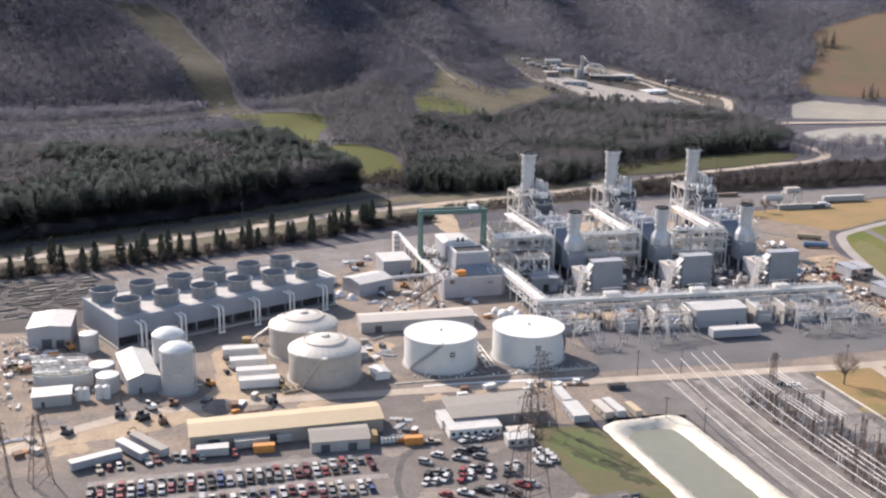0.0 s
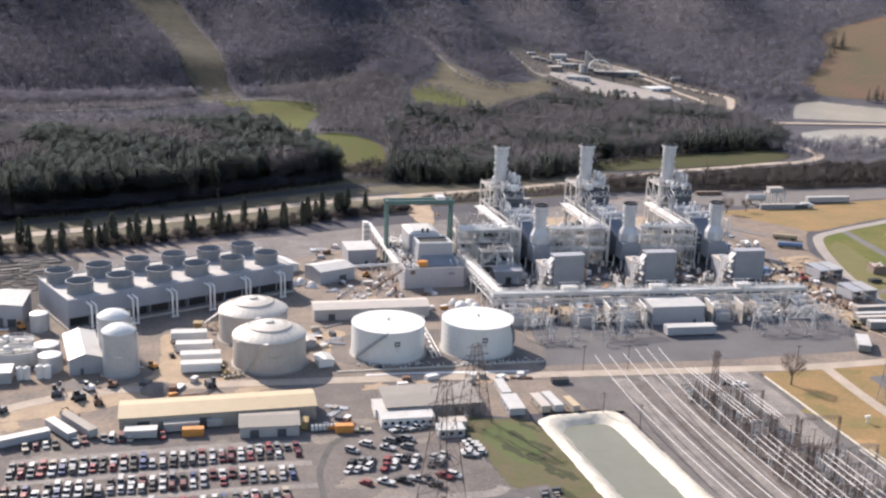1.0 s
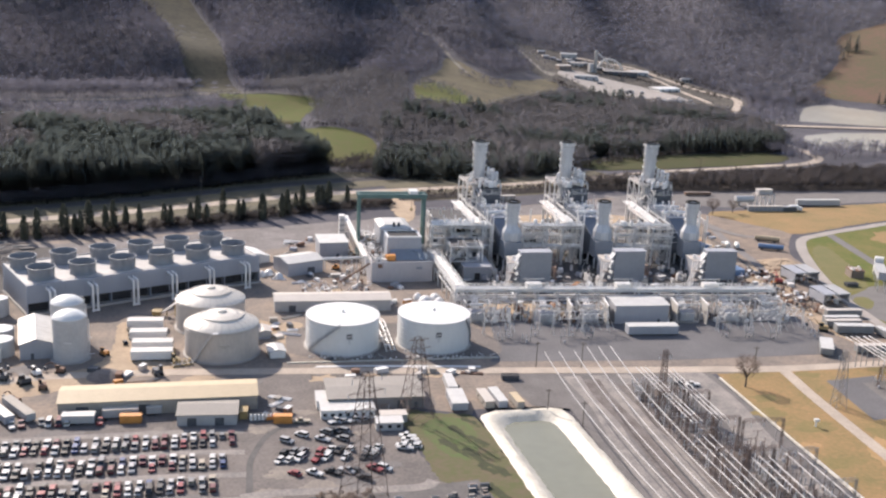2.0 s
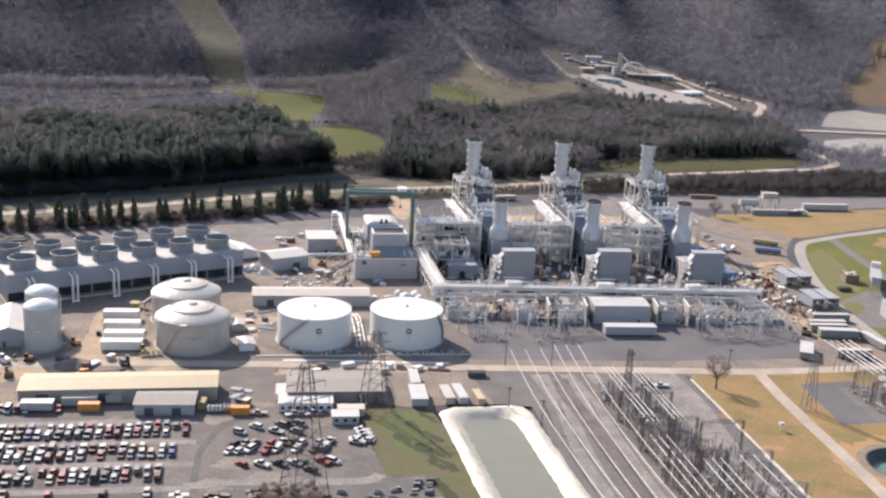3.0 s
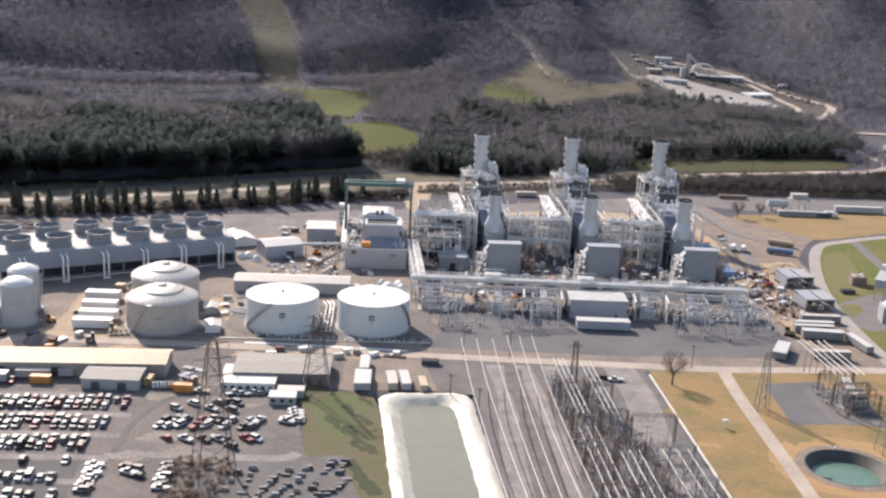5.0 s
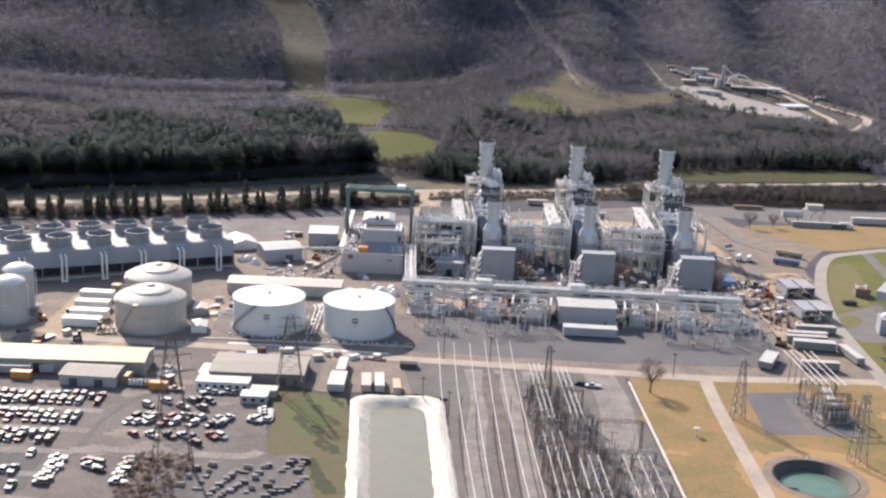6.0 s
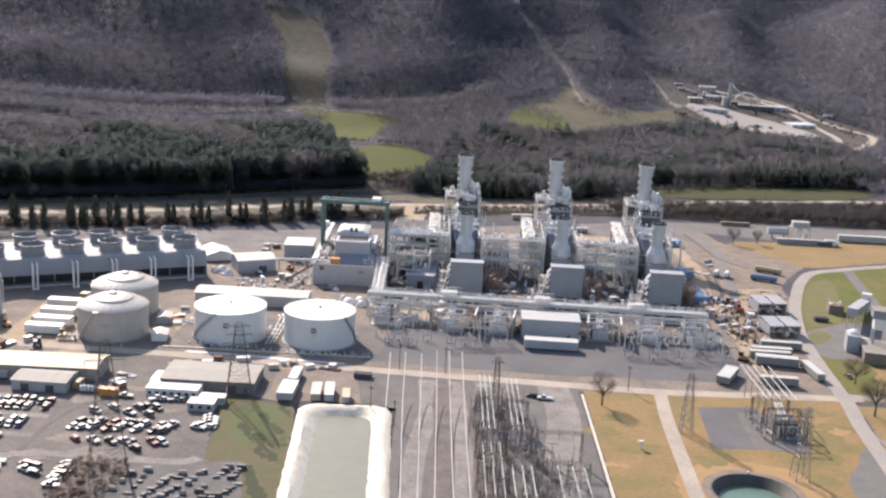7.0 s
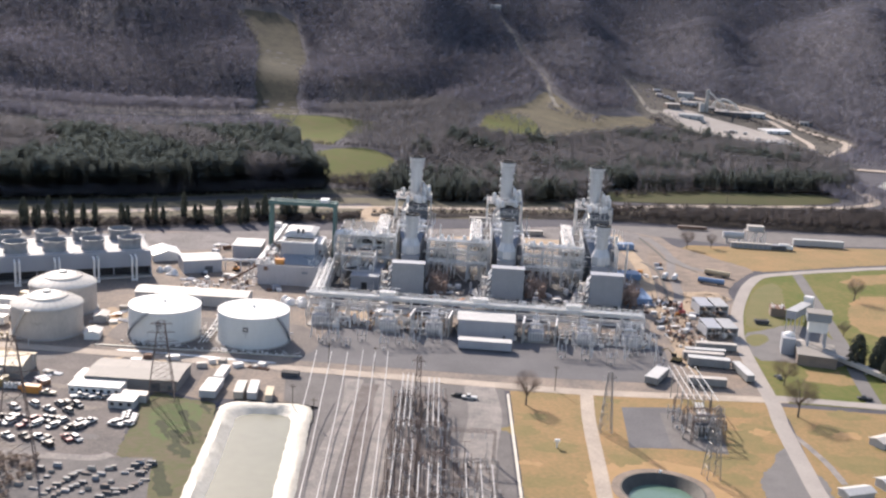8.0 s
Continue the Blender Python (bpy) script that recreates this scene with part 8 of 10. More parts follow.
# open ground where no wood grows
OPEN = [[(6, 440), (28, 470), (46, 480), (68, 465), (72, 430), (66, 398), (26, 362), (10, 392)],
        [(-58, 566), (-23, 582), (7, 588), (50, 600), (46, 575), (29, 541), (18, 500), (15, 474), (-8, 486), (-22, 510), (-34, 545)],
        [(-166, 964), (-95, 1006), (-65, 897), (-43, 780), (-41, 680), (-28, 610), (-24, 584), (-66, 568), (-76, 627), (-92, 720), (-115, 850), (-140, 917)],
        [(130, 615), (150, 745), (176, 790), (200, 830), (224, 930), (248, 940), (268, 850), (300, 850), (356, 905), (372, 880), (335, 800), (262, 720), (215, 645)],
        [(345, 895), (350, 1010), (352, 1120), (412, 1135), (462, 1080), (525, 1085), (560, 1000), (592, 900), (596, 850), (560, 760), (510, 695), (455, 735), (412, 785), (372, 860)],
        [(548, 628), (560, 645), (600, 720), (640, 792), (690, 815), (699, 879), (754, 921), (811, 991), (853, 1080), (900, 1115), (1100, 1115), (1200, 700), (900, 560), (900, 420), (560, 462), (478, 498), (500, 618)]]
CREST = [(-560, 488), (-330, 488), (-152, 492), (-90, 500), (-40, 514), (-22, 540), (-26, 582), (-62, 566), (-100, 549), (-130, 536), (-167, 530), (-205, 527), (-250, 537), (-300, 547), (-420, 564), (-560, 584)]
LEFTWOOD = [(-560, 174), (-330, 224), (-195, 251), (-105, 281), (2, 330), (30, 350), (18, 372), (4, 400), (-4, 440), (-14, 490), (-40, 512), (-90, 498), (-152, 490), (-330, 486), (-560, 486)]
RIGHTWOOD = [(60, 350), (100, 338), (180, 352), (236, 392), (246, 430), (335, 450), (440, 466), (470, 505), (486, 560), (492, 640), (478, 712), (440, 732), (405, 768), (350, 800), (262, 705), (215, 640), (135, 610), (100, 520), (78, 470), (76, 420)]
FIELDWOOD = [(38, 566), (32, 520), (24, 480), (46, 486), (74, 468), (80, 430), (100, 520), (130, 610), (150, 740), (60, 760), (-8, 700), (-8, 600)]
CUT = ribbon([(174, 1276), (206, 1186), (219, 1110), (236, 1030), (239, 980), (238, 915)], 13)
TRACK = ribbon([(-420, 564), (-300, 547), (-250, 537), (-205, 527), (-167, 530), (-130, 536), (-100, 549), (-62, 566), (-30, 581), (0, 588), (35, 592), (54, 597)], 9)


def clear_of(xs, ys):
    ok = np.ones(len(xs), bool)
    for p in OPEN + [CUT, TRACK, CREST]:
        ok &= ~inside(p, xs, ys)
    return ok


def scatter(x0, x1, y0, y1, step, seed):
    g = np.random.default_rng(seed)
    X, Y = np.meshgrid(np.arange(x0, x1, step), np.arange(y0, y1, step))
    X = X.ravel() + g.uniform(-0.5, 0.5, X.size) * step
    Y = Y.ravel() + g.uniform(-0.5, 0.5, Y.size) * step
    return X, Y, g


def foot(xs):
    return np.interp(xs, FOOT_X, FOOT_Y)


def patchy(xs, ys, size, seed):
    """A slow wave over the land, -1 to 1, for mixing kinds of tree."""
    p = seed * 1.7
    return (np.sin(xs / size + p) * np.cos(ys / (size * 0.8) - p) + np.sin((xs + ys) / (size * 0.6) + 2 * p) * 0.6) / 1.6


# far hills
X, Y, g = scatter(-620, 1300, 480, 2050, 4.9, 1)
d = np.hypot(X, Y + 400)
z = height(X, Y)
ang = np.degrees(np.arctan2(X + 105, Y + 390))
ang2 = np.degrees(np.arctan2(X - 114, Y + 420))
keep = clear_of(X, Y) & ((Y > foot(X) + np.where(X < 70, 146, 70)) & ~inside(LEFTWOOD, X, Y) & ~inside(RIGHTWOOD, X, Y) & ~inside(FIELDWOOD, X, Y) | ((X > 520) & (Y > 780))) & ((z - 145) / d < 0.035) & (ang < 40) & (ang2 > -26)
keep &= (d < 1250) | (g.random(len(X)) < 0.62)
X, Y = X[keep], Y[keep]
h = g.uniform(7.5, 14, len(X)) * np.where(np.hypot(X, Y + 400) > 1250, 1.2, 1.0)
# the farthest trees take the haze-painted tone
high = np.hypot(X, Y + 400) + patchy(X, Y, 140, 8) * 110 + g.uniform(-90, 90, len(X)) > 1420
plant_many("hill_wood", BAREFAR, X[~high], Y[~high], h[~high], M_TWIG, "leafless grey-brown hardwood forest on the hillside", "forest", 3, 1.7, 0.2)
plant_many("ridge_wood", BAREFAR, X[high], Y[high], h[high], M_RIDGETWIG, "leafless hardwood forest on the ridge, distant haze put into its colour", "forest", 5, 1.7, 0.2)
e = (patchy(X, Y, 120, 2) > 0.45) & (g.random(len(X)) < 0.04)
plant_many("hill_evergreens", FIR, X[e] + 3, Y[e] + 2, h[e] * 1.1, M_NEEDLE, "scattered dark evergreens in the hill forest", "trees", 4)

# the lower woods between road and hill, thicker and darker
X, Y, g = scatter(-560, 30, 170, 550, 5.6, 7)
k = inside(LEFTWOOD, X, Y)
X, Y = X[k], Y[k]
edge = Y - np.interp(X, (-560, -330, -195, -105, 2, 30), (174, 224, 251, 281, 330, 350))
ev = patchy(X, Y, 38, 1) + np.where(edge < 60, 0.55, -0.15) + np.where((X > -190) & (Y < 490), 0.4, -0.35) > 0.15
h = np.minimum(g.uniform(13, 20, len(X)) + np.clip(8 - edge * 0.09, 0, 8) * g.uniform(0.3, 1.1, len(X)), np.maximum(3.0, 0.125 * (np.interp(X, (-420, -250, -205, -130, -62, 0), (564, 537, 527, 536, 566, 588)) - Y) * g.uniform(0.8, 1.25, len(X))))
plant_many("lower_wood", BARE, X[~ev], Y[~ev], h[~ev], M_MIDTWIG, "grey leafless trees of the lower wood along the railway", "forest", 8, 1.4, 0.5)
plant_many("lower_pines", TALL + SPIRE[:2], X[ev], Y[ev], h[ev] * 1.12, M_NEEDLE, "dark green pines of the lower wood", "forest", 9, 1.3, 0.75)
X, Y, g = scatter(60, 500, 340, 830, 4.5, 12)
k = inside(RIGHTWOOD, X, Y)
X, Y = X[k], Y[k]
near = Y - np.interp(X, (60, 100, 180, 236, 335, 440), (350, 338, 352, 392, 450, 466))
ev = (patchy(X, Y, 30, 4) + g.uniform(-0.35, 0.35, len(X)) + np.where(near < 22, 0.7, -0.12) + np.where((X < 130) & (Y < 520), 0.4, 0) + np.where((Y < 505) & (X > 240), 0.3, -0.25)) > 0.28
h = g.uniform(9.5, 16, len(X))
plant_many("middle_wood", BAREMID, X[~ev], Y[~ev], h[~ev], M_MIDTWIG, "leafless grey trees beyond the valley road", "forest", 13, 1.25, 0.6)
plant_many("middle_pines", TALL + SPIRE, X[ev], Y[ev], h[ev] * g.uniform(1.0, 1.4, ev.sum()), M_NEEDLE, "dark pines and cedars beyond the valley road", "forest", 14, 1.15, 0.75)
X, Y, g = scatter(-20, 160, 400, 770, 5.0, 17)
k = inside(FIELDWOOD, X, Y) & (g.random(len(X)) < 0.9)
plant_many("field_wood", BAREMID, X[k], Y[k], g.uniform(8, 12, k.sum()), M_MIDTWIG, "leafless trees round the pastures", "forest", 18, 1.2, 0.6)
# scrubby wood round the lake and a few firs on the brown hill
LAKEWOOD = [(494, 640), (505, 690), (545, 735), (600, 820), (604, 880), (640, 905), (692, 880), (686, 818), (640, 796), (596, 720), (556, 650), (540, 634)]
X, Y, g = scatter(490, 700, 630, 910, 6.2, 41)
k = inside(LAKEWOOD, X, Y) & (g.random(len(X)) < 0.75)
plant_many("lakeside_wood", BARE, X[k], Y[k], g.uniform(6, 12, k.sum()), M_TWIG, "brown leafless scrub wood beside the lake", "forest", 42, 1.25)
k &= g.random(len(X)) < 0.07
plant_many("lakeside_firs", FIR, X[k] + 2, Y[k], g.uniform(8, 13, k.sum()), M_NEEDLE, "dark firs in the lakeside scrub", "trees", 43)
X = np.array((836, 843, 850, 838, 812, 735, 741, 747, 752, 700, 828, 900))
Y = np.array((1012, 1006, 1014, 1022, 985, 772, 764, 776, 768, 838, 1000, 930))
plant_many("brown_hill_firs", FIR, X, Y, np.array((26, 22, 24, 18, 12, 18, 22, 15, 14, 10, 7, 9)) * 1.0, M_NEEDLE, "dark firs standing on the bare brown hill", "trees", 44, 1.2)
# bushes on the hill meadow
X, Y, g = scatter(130, 370, 630, 940, 7, 45)
k = inside(OPEN[3], X, Y) & (patchy(X, Y, 40, 6) > 0.45)
plant_many("meadow_bushes", BAREMID, X[k], Y[k], g.uniform(4, 9, k.sum()), M_TWIG, "bare bushes on the olive meadow", "scrub", 46, 1.5)
# low brush at the woods' lower edges; added before the pines to lighten them
u = np.random.default_rng(61)
X = u.uniform(-400, 26, 1000)
Y = np.interp(X, (-560, -330, -195, -105, 2, 30), (174, 224, 251, 281, 330, 350)) + u.uniform(-6, 2, 1000)
plant_many("wood_edge_brush", BAREMID, X, Y, u.uniform(4, 11, 1000), M_MIDTWIG, "added grey brush lightening the dark foot of the pine wood", "thicket", 64, 1.5, 0.8)
X = u.uniform(60, 440, 300)
Y = np.interp(X, (60, 100, 180, 236, 335, 440), (350, 340, 354, 390, 446, 462)) + u.uniform(-2, 9, 300)
plant_many("edge_brush", BAREFAR, X, Y, u.uniform(3, 6.5, 300), M_OAKTWIG, "dark brush along the lower edge of the middle wood", "thicket", 62, 1.9)
X, Y, g = scatter(-560, -24, 488, 584, 4.2, 65)
k = inside(CREST, X, Y) & ~inside(TRACK, X, Y)
X, Y = X[k], Y[k]
h = np.maximum(np.where(X < -205, 6.0, 3.2), np.where(X < -205, 0.22, 0.15) * (np.interp(X, (-420, -250, -205, -130, -62, 0), (564, 537, 527, 536, 566, 588)) - Y)) * g.uniform(0.8, 1.5, len(X))
plant_many("crest_trees", BAREMID, X, Y, h, M_TWIG, "dark leafless trees below the hillside track", "forest", 66, 1.7)
X = np.linspace(-6, 70, 46) + u.uniform(-2, 2, 46)
plant_many("pasture_hedge", BAREMID, X, 474 + 0.28 * (X - 10) + u.uniform(-2, 2, 46), u.uniform(2.5, 5.5, 46), M_OAKTWIG, "thin bare hedge between two pastures", "hedge", 68, 1.4)
# brush between the pastures and the railway
BRUSH = [(6, 346), (30, 350), (66, 352), (76, 392), (62, 396), (30, 362), (16, 378)]
X, Y, g = scatter(0, 80, 340, 400, 4.2, 47)
k = inside(BRUSH, X, Y)
plant_many("trackside_brush", BARE, X[k], Y[k], g.uniform(5, 10, k.sum()), M_OAKTWIG, "dark leafless brush between pasture and railway", "thicket", 48, 1.3)
# hedge of bare trees between the plant and the valley road
HEDGE = [(66, 272), (150, 297), (226, 306), (300, 304), (420, 308), (600, 308), (620, 372), (455, 376), (404, 366), (345, 354), (288, 342), (222, 330), (150, 312), (66, 288)]
sheet("thicket_floor", HEDGE, M_THICKETGROUND, 0.34, "dark ground under the roadside thicket", "ground", soft=1, drape=True)
X, Y, g = scatter(60, 620, 268, 410, 3.9, 21)
k = inside(HEDGE, X, Y)
plant_many("roadside_thicket", BAREMID, X[k], Y[k], g.uniform(6, 10.5, k.sum()) * np.where(X[k] < 200, 0.55, 1.0), M_OAKTWIG, "low brown leafless thicket by the valley road", "thicket", 22, 1.3)
X, Y, g = scatter(380, 600, 405, 470, 7, 25)
k = (Y > 0.18 * (X - 400) + 412) & (X > 420)
plant_many("roadside_trees", BARE + SLIM[:1], X[k], Y[k], g.uniform(9, 15, k.sum()), M_TWIG, "thin leafless trees by the lake", "trees", 26, 1.0)
# scrub behind the cooling tower, under the conifer row
u = np.random.default_rng(31)
X = u.uniform(-230, 60, 1500)
Y = np.interp(X, (-230, -185, -105, -45, 10, 60), (172, 186, 204, 226, 252, 268)) + u.uniform(-11, 6, 1500)
plant_many("verge_scrub", BAREMID, X, Y, u.uniform(2.0, 5.5, 1500), M_OAKTWIG, "brown scrub along the plant's back fence", "scrub", 32, 1.6)
X = u.uniform(-60, 40, 60)
Y = np.interp(X, (-60, 10, 60), (222, 252, 268)) + u.uniform(-4, 6, 60)
plant_many("verge_pines", PINE, X, Y, u.uniform(4, 8, 60), M_NEEDLE, "small green pines along the back fence", "scrub", 33, 1.3)


def tree_mesh(name, tp, h, fat, material):
    s = Shell()
    for tri in tp:
        n = len(s.v)
        s.v += [(a * h * fat, b * h * fat, c * h) for a, b, c in tri]
        s.f.append((n, n + 1, n + 2))
    return s.mesh(name, material)


def column_template(seed, n=240):
    """A narrow columnar evergreen one metre high with a blunt top."""
    r = random.Random(seed)
    tris = []
    for k in range(n):
        z = 0.03 + 0.95 * r.random()
        a = r.uniform(0, 2 * math.pi)
        rad = 0.115 * min(1.0, (1.03 - z) / 0.42) ** 0.7 * (0.8 + 0.2 * min(1, z / 0.15)) * r.uniform(0.55, 1.12)
        c = (rad * math.cos(a), rad * math.sin(a), z)
        w = 0.035
        s1 = (-math.sin(a) * w, math.cos(a) * w)
        tris.append(((c[0] * 0.8, c[1] * 0.8, min(1.0, z + 0.075)), (c[0] + s1[0], c[1] + s1[1], z - 0.02), (c[0] - s1[0], c[1] - s1[1], z - 0.03)))
    return np.array(tris)


CONE = [column_template(300 + k) for k in range(4)]
CROWNS = [tree_mesh("crown", CONE[k], 1.0, 1.0, M_CYPRESS) for k in range(4)]
TRUNK = Shell().bar((0, 0, 0), (0, 0, 0.5), 0.05, 6, 0.02).mesh("trunk", M_BARK)
rt = random.Random(9)
for k, (x, y) in enumerate(((-196, 178), (-185.2, 181), (-176, 184), (-166.4, 198), (-161, 190), (-143.8, 186), (-131.2, 194), (-126, 196), (-122.4, 193), (-119, 201), (-106.1, 201), (-99.9, 205), (-92.4, 203), (-79.5, 212),
                           (-76, 213), (-65.1, 216), (-61, 218), (-46.7, 232), (-38, 224), (-35.1, 226), (-24, 226), (-12.3, 232), (-9, 236), (-3.3, 244), (1, 246), (11.1, 254), (14, 256), (18, 258), (-110, 198), (-150, 184), (-56, 218), (30, 260))):
    h = rt.uniform(11.5, 18.0)
    t = thing("cypress", x, y, 0, "narrow dark evergreen in a row along the road", "tree", "row of evergreens")
    for nm, me in (("trunk", TRUNK), ("crown", CROWNS[k % 4])):
        ob = part(nm, me, None, t)
        ob.matrix_local = Matrix.LocRotScale((0, 0, 0), Euler((0, 0, rt.uniform(0, 6))), (h * rt.uniform(1.1, 1.6), h * rt.uniform(1.1, 1.6), h))


def bare_tree(x, y, h, spread, seed, material, label):
    """A single leafless tree: tapered trunk, forking limbs and a cloud of fine twigs."""
    r = random.Random(seed)
    t = thing("bare_tree", x, y, 0, label, "tree", "single trees")
    part("trunk", Shell().bar((0, 0, 0), (0.1, 0, h * 0.36), h * 0.055, 8, h * 0.036), M_BARK, t)
    tw = Shell()
    ends = []
    for k in range(9):
        a = 2 * math.pi * k / 9 + r.uniform(-0.3, 0.3)
        tip = Vector((math.cos(a) * spread * r.uniform(0.35, 0.7), math.sin(a) * spread * r.uniform(0.35, 0.7), h * r.uniform(0.6, 0.86)))
        base = Vector((0.1, 0, h * r.uniform(0.22, 0.36)))
        mid = base.lerp(tip, 0.5) + Vector((0, 0, h * 0.05))
        limb = Shell().bar(base, mid, h * 0.026, 5, h * 0.016).bar(mid, tip, h * 0.016, 5, h * 0.006)
        part("limb", limb, M_BARK, t)
        ends += [mid, tip, mid.lerp(tip, 0.5)]
    for k in range(int(75 * spread)):
        while True:
            e = Vector((r.uniform(-1, 1), r.uniform(-1, 1), r.uniform(-1, 1)))
            if 0.25 < e.length < 1.0:
                break
        q = Vector((e.x * spread * 0.72, e.y * spread * 0.72, h * (0.66 + 0.32 * e.z)))
        inner = Vector((e.x * spread * 0.35, e.y * spread * 0.35, q.z - h * 0.09))
        tw.bar(inner.lerp(q, r.uniform(0.1, 0.5)), q, 0.085, 3, 0.03)
    part("crown", tw, material, t, "spray of fine bare twigs")


bare_tree(147.8, -46.5, 14, 8.5, 1, M_REDTWIG, "leafless tree on the dry grass verge")
bare_tree(249, -44, 16, 11, 2, M_REDTWIG, "spreading leafless tree beside the road")
bare_tree(266, 234, 12, 8, 3, M_REDTWIG, "reddish budding tree on the grass")
bare_tree(282, 238, 10, 6, 4, M_PALETWIG, "small leafless tree by the gravel yard")
bare_tree(332, 128, 13, 8, 5, M_PALETWIG, "leafless tree in the green field")
bare_tree(303, 62, 8, 5, 6, M_PALETWIG, "small leafless tree by the scrubber building")
bare_tree(254, -10, 12, 9, 7, M_REDTWIG, "dense leafless shrub beside the road")
for k, (x, y, h) in enumerate(((293, 18, 15), (299, 12, 13), (304, 20, 14), (309, 8, 12), (300, 2, 11))):
    t = thing("conifer", x, y, 0, "dark bushy conifer beyond the side road", "tree", "conifer clump")
    for nm, me in (("trunk", TRUNK), ("crown", CROWNS[k % 4])):
        ob = part(nm, me, None, t)
        ob.matrix_local = Matrix.LocRotScale((0, 0, 0), Euler((0, 0, k)), (h * 2.4, h * 2.4, h))
t = thing("conifer", 187, 372, 0, "single dark conifer by the valley road", "tree")
for nm, me in (("trunk", TRUNK), ("crown", CROWNS[1])):
    ob = part(nm, me, None, t)
    ob.matrix_local = Matrix.LocRotScale((0, 0, 0), None, (16, 16, 14))
# fenced thicket under the near tower
u = np.random.default_rng(51)
X, Y = u.uniform(-23, -5, 240), u.uniform(-150, -113.5, 240)
plant_many("tower_scrub", BARE, X, Y, u.uniform(1.2, 2.4, 240), M_PALETWIG, "brown bare scrub under the tower", "scrub", 52, 1.5)


# ---- steelwork between the boilers ----
def pipe_bridge(p, q, label, seed):
    """A tall two-level pipe bridge linking the boiler trains."""
    r = random.Random(seed)
    d = Vector((q[0] - p[0], q[1] - p[1]))
    L = d.length
    t = thing("pipe_bridge", p[0], p[1], math.degrees(math.atan2(d.y, d.x)), label, "pipe rack")
    n = max(3, int(L / 8))
    for i in range(n + 1):
        x = L * i / n
        for y in (-4, 4):
            member("post", (x, y, 0), (x, y, 20), 0.75, M_STEEL, t)
        for z in (9, 14.5, 20):
            member("cross_beam", (x, -4, z), (x, 4, z), 0.45, M_STEEL, t)
        if i < n:
            member("brace", (x, -4, 9), (x + L / n, -4, 14.5), 0.25, M_STEEL, t)
            if i % 2:
                member("brace", (x, -4, 9), (x + L / n, -4, 0), 0.25, M_STEEL, t)
    for y in (-4, 4):
        for z in (9, 14.5, 20):
            member("long_beam", (0, y, z), (L, y, z), 0.5, M_STEEL, t)
        member("handrail", (0, y, 21.2), (L, y, 21.2), 0.15, M_PALE, t)
    for z in (9.6, 15.1, 20.7):
        for k in range(5):
            w = r.choice((0.5, 0.7, 0.9, 1.2))
            y = -3.3 + 1.6 * k
            a, b = (0, L) if r.random() < 0.6 else sorted((r.uniform(0, L), r.uniform(0, L)))
            member("pipe", (a, y, z + w / 2), (max(b, a + 6), y, z + w / 2), w, r.choice((M_LAG, M_PALE, M_WHITE)), t, 8)
    for k in range(10):
        x, y = r.uniform(1, L - 1), r.choice((-3.2, -1, 1, 3))
        member("riser", (x, y, r.uniform(0, 10)), (x, y, r.uniform(21, 26)), r.uniform(0.3, 0.7), r.choice((M_LAG, M_PALE)), t, 8)
    for k in range(5):
        x = r.uniform(2, L - 6)
        part("valve_deck", Shell().box(x, -3.8, 20.3, x + r.uniform(3, 6), 3.8, 20.5), M_PLATFORM, t)
        part("vessel", Shell().ring([(0.9, 20.5), (0.9, 23), (0.4, 23.6)], 12, x + 1.5, r.uniform(-2, 2), cap1=True), M_LAG, t, smooth=True)


pipe_bridge((58, 129.5), (89, 128.5), "tall pipe bridge west of the boilers", 61)
pipe_bridge((106.5, 127.5), (138, 126), "tall pipe bridge between the boilers", 62)
pipe_bridge((156, 125), (187, 123), "tall pipe bridge between the eastern boilers", 63)


def steel_tower(x, y, w, d, levels, nx, ny, seed, label):
    t = thing("process_structure", x, y, -2, label, "steel structure", "process structures")
    frame_tower(t, 0, 0, w, d, levels, nx, ny, 0.65, M_PALE if seed % 2 else M_STEEL, True, 0.6, seed)
    r = random.Random(seed)
    for k in range(14):
        z = r.choice(levels[:-1]) + 0.4
        a, b = r.uniform(0.6, w - 2.5), r.uniform(0.6, d - 2.5)
        kind = r.random()
        if kind < 0.4:
            part("vessel", Shell().ring([(0.8, z), (0.8, z + 2.4), (0.3, z + 3.0)], 12, a + 0.8, b + 0.8, cap1=True), r.choice((M_LAG, M_WHITE, M_SILVER)), t, smooth=True)
        elif kind < 0.7:
            part("cabinet", Shell().taper(a, b, a + r.uniform(1.2, 2.6), b + 1.4, z, z + 2.0, 0.05, 0.05), r.choice((M_GREYCLAD, M_PALE, M_DARKSTEEL)), t)
        else:
            pipe(t, [(a, 0.3, z + 1.5), (a, d - 0.3, z + 1.5), (a, d - 0.3, max(0.3, z - 4))], r.uniform(0.4, 0.8), r.choice((M_LAG, M_PALE)))
    for k in range(6):
        a, b = r.uniform(0.5, w - 0.5), r.uniform(0.5, d - 0.5)
        member("vent_pipe", (a, b, levels[-1]), (a, b, levels[-1] + r.uniform(1.5, 4)), 0.5, M_PALE, t, 8)


steel_tower(60, 134, 18, 22, [8, 15, 22], 2, 2, 71, "multi-storey pale steel structure beside the crane")
steel_tower(64, 106, 16, 16, [7.5, 15], 2, 2, 72, "open steel structure with pale vessels")
steel_tower(110, 130, 11, 14, [9.5, 16.5], 2, 2, 73, "open steel structure between the boilers")
# scattered materials on the bare ground, each pile one thing
rd = random.Random(15)


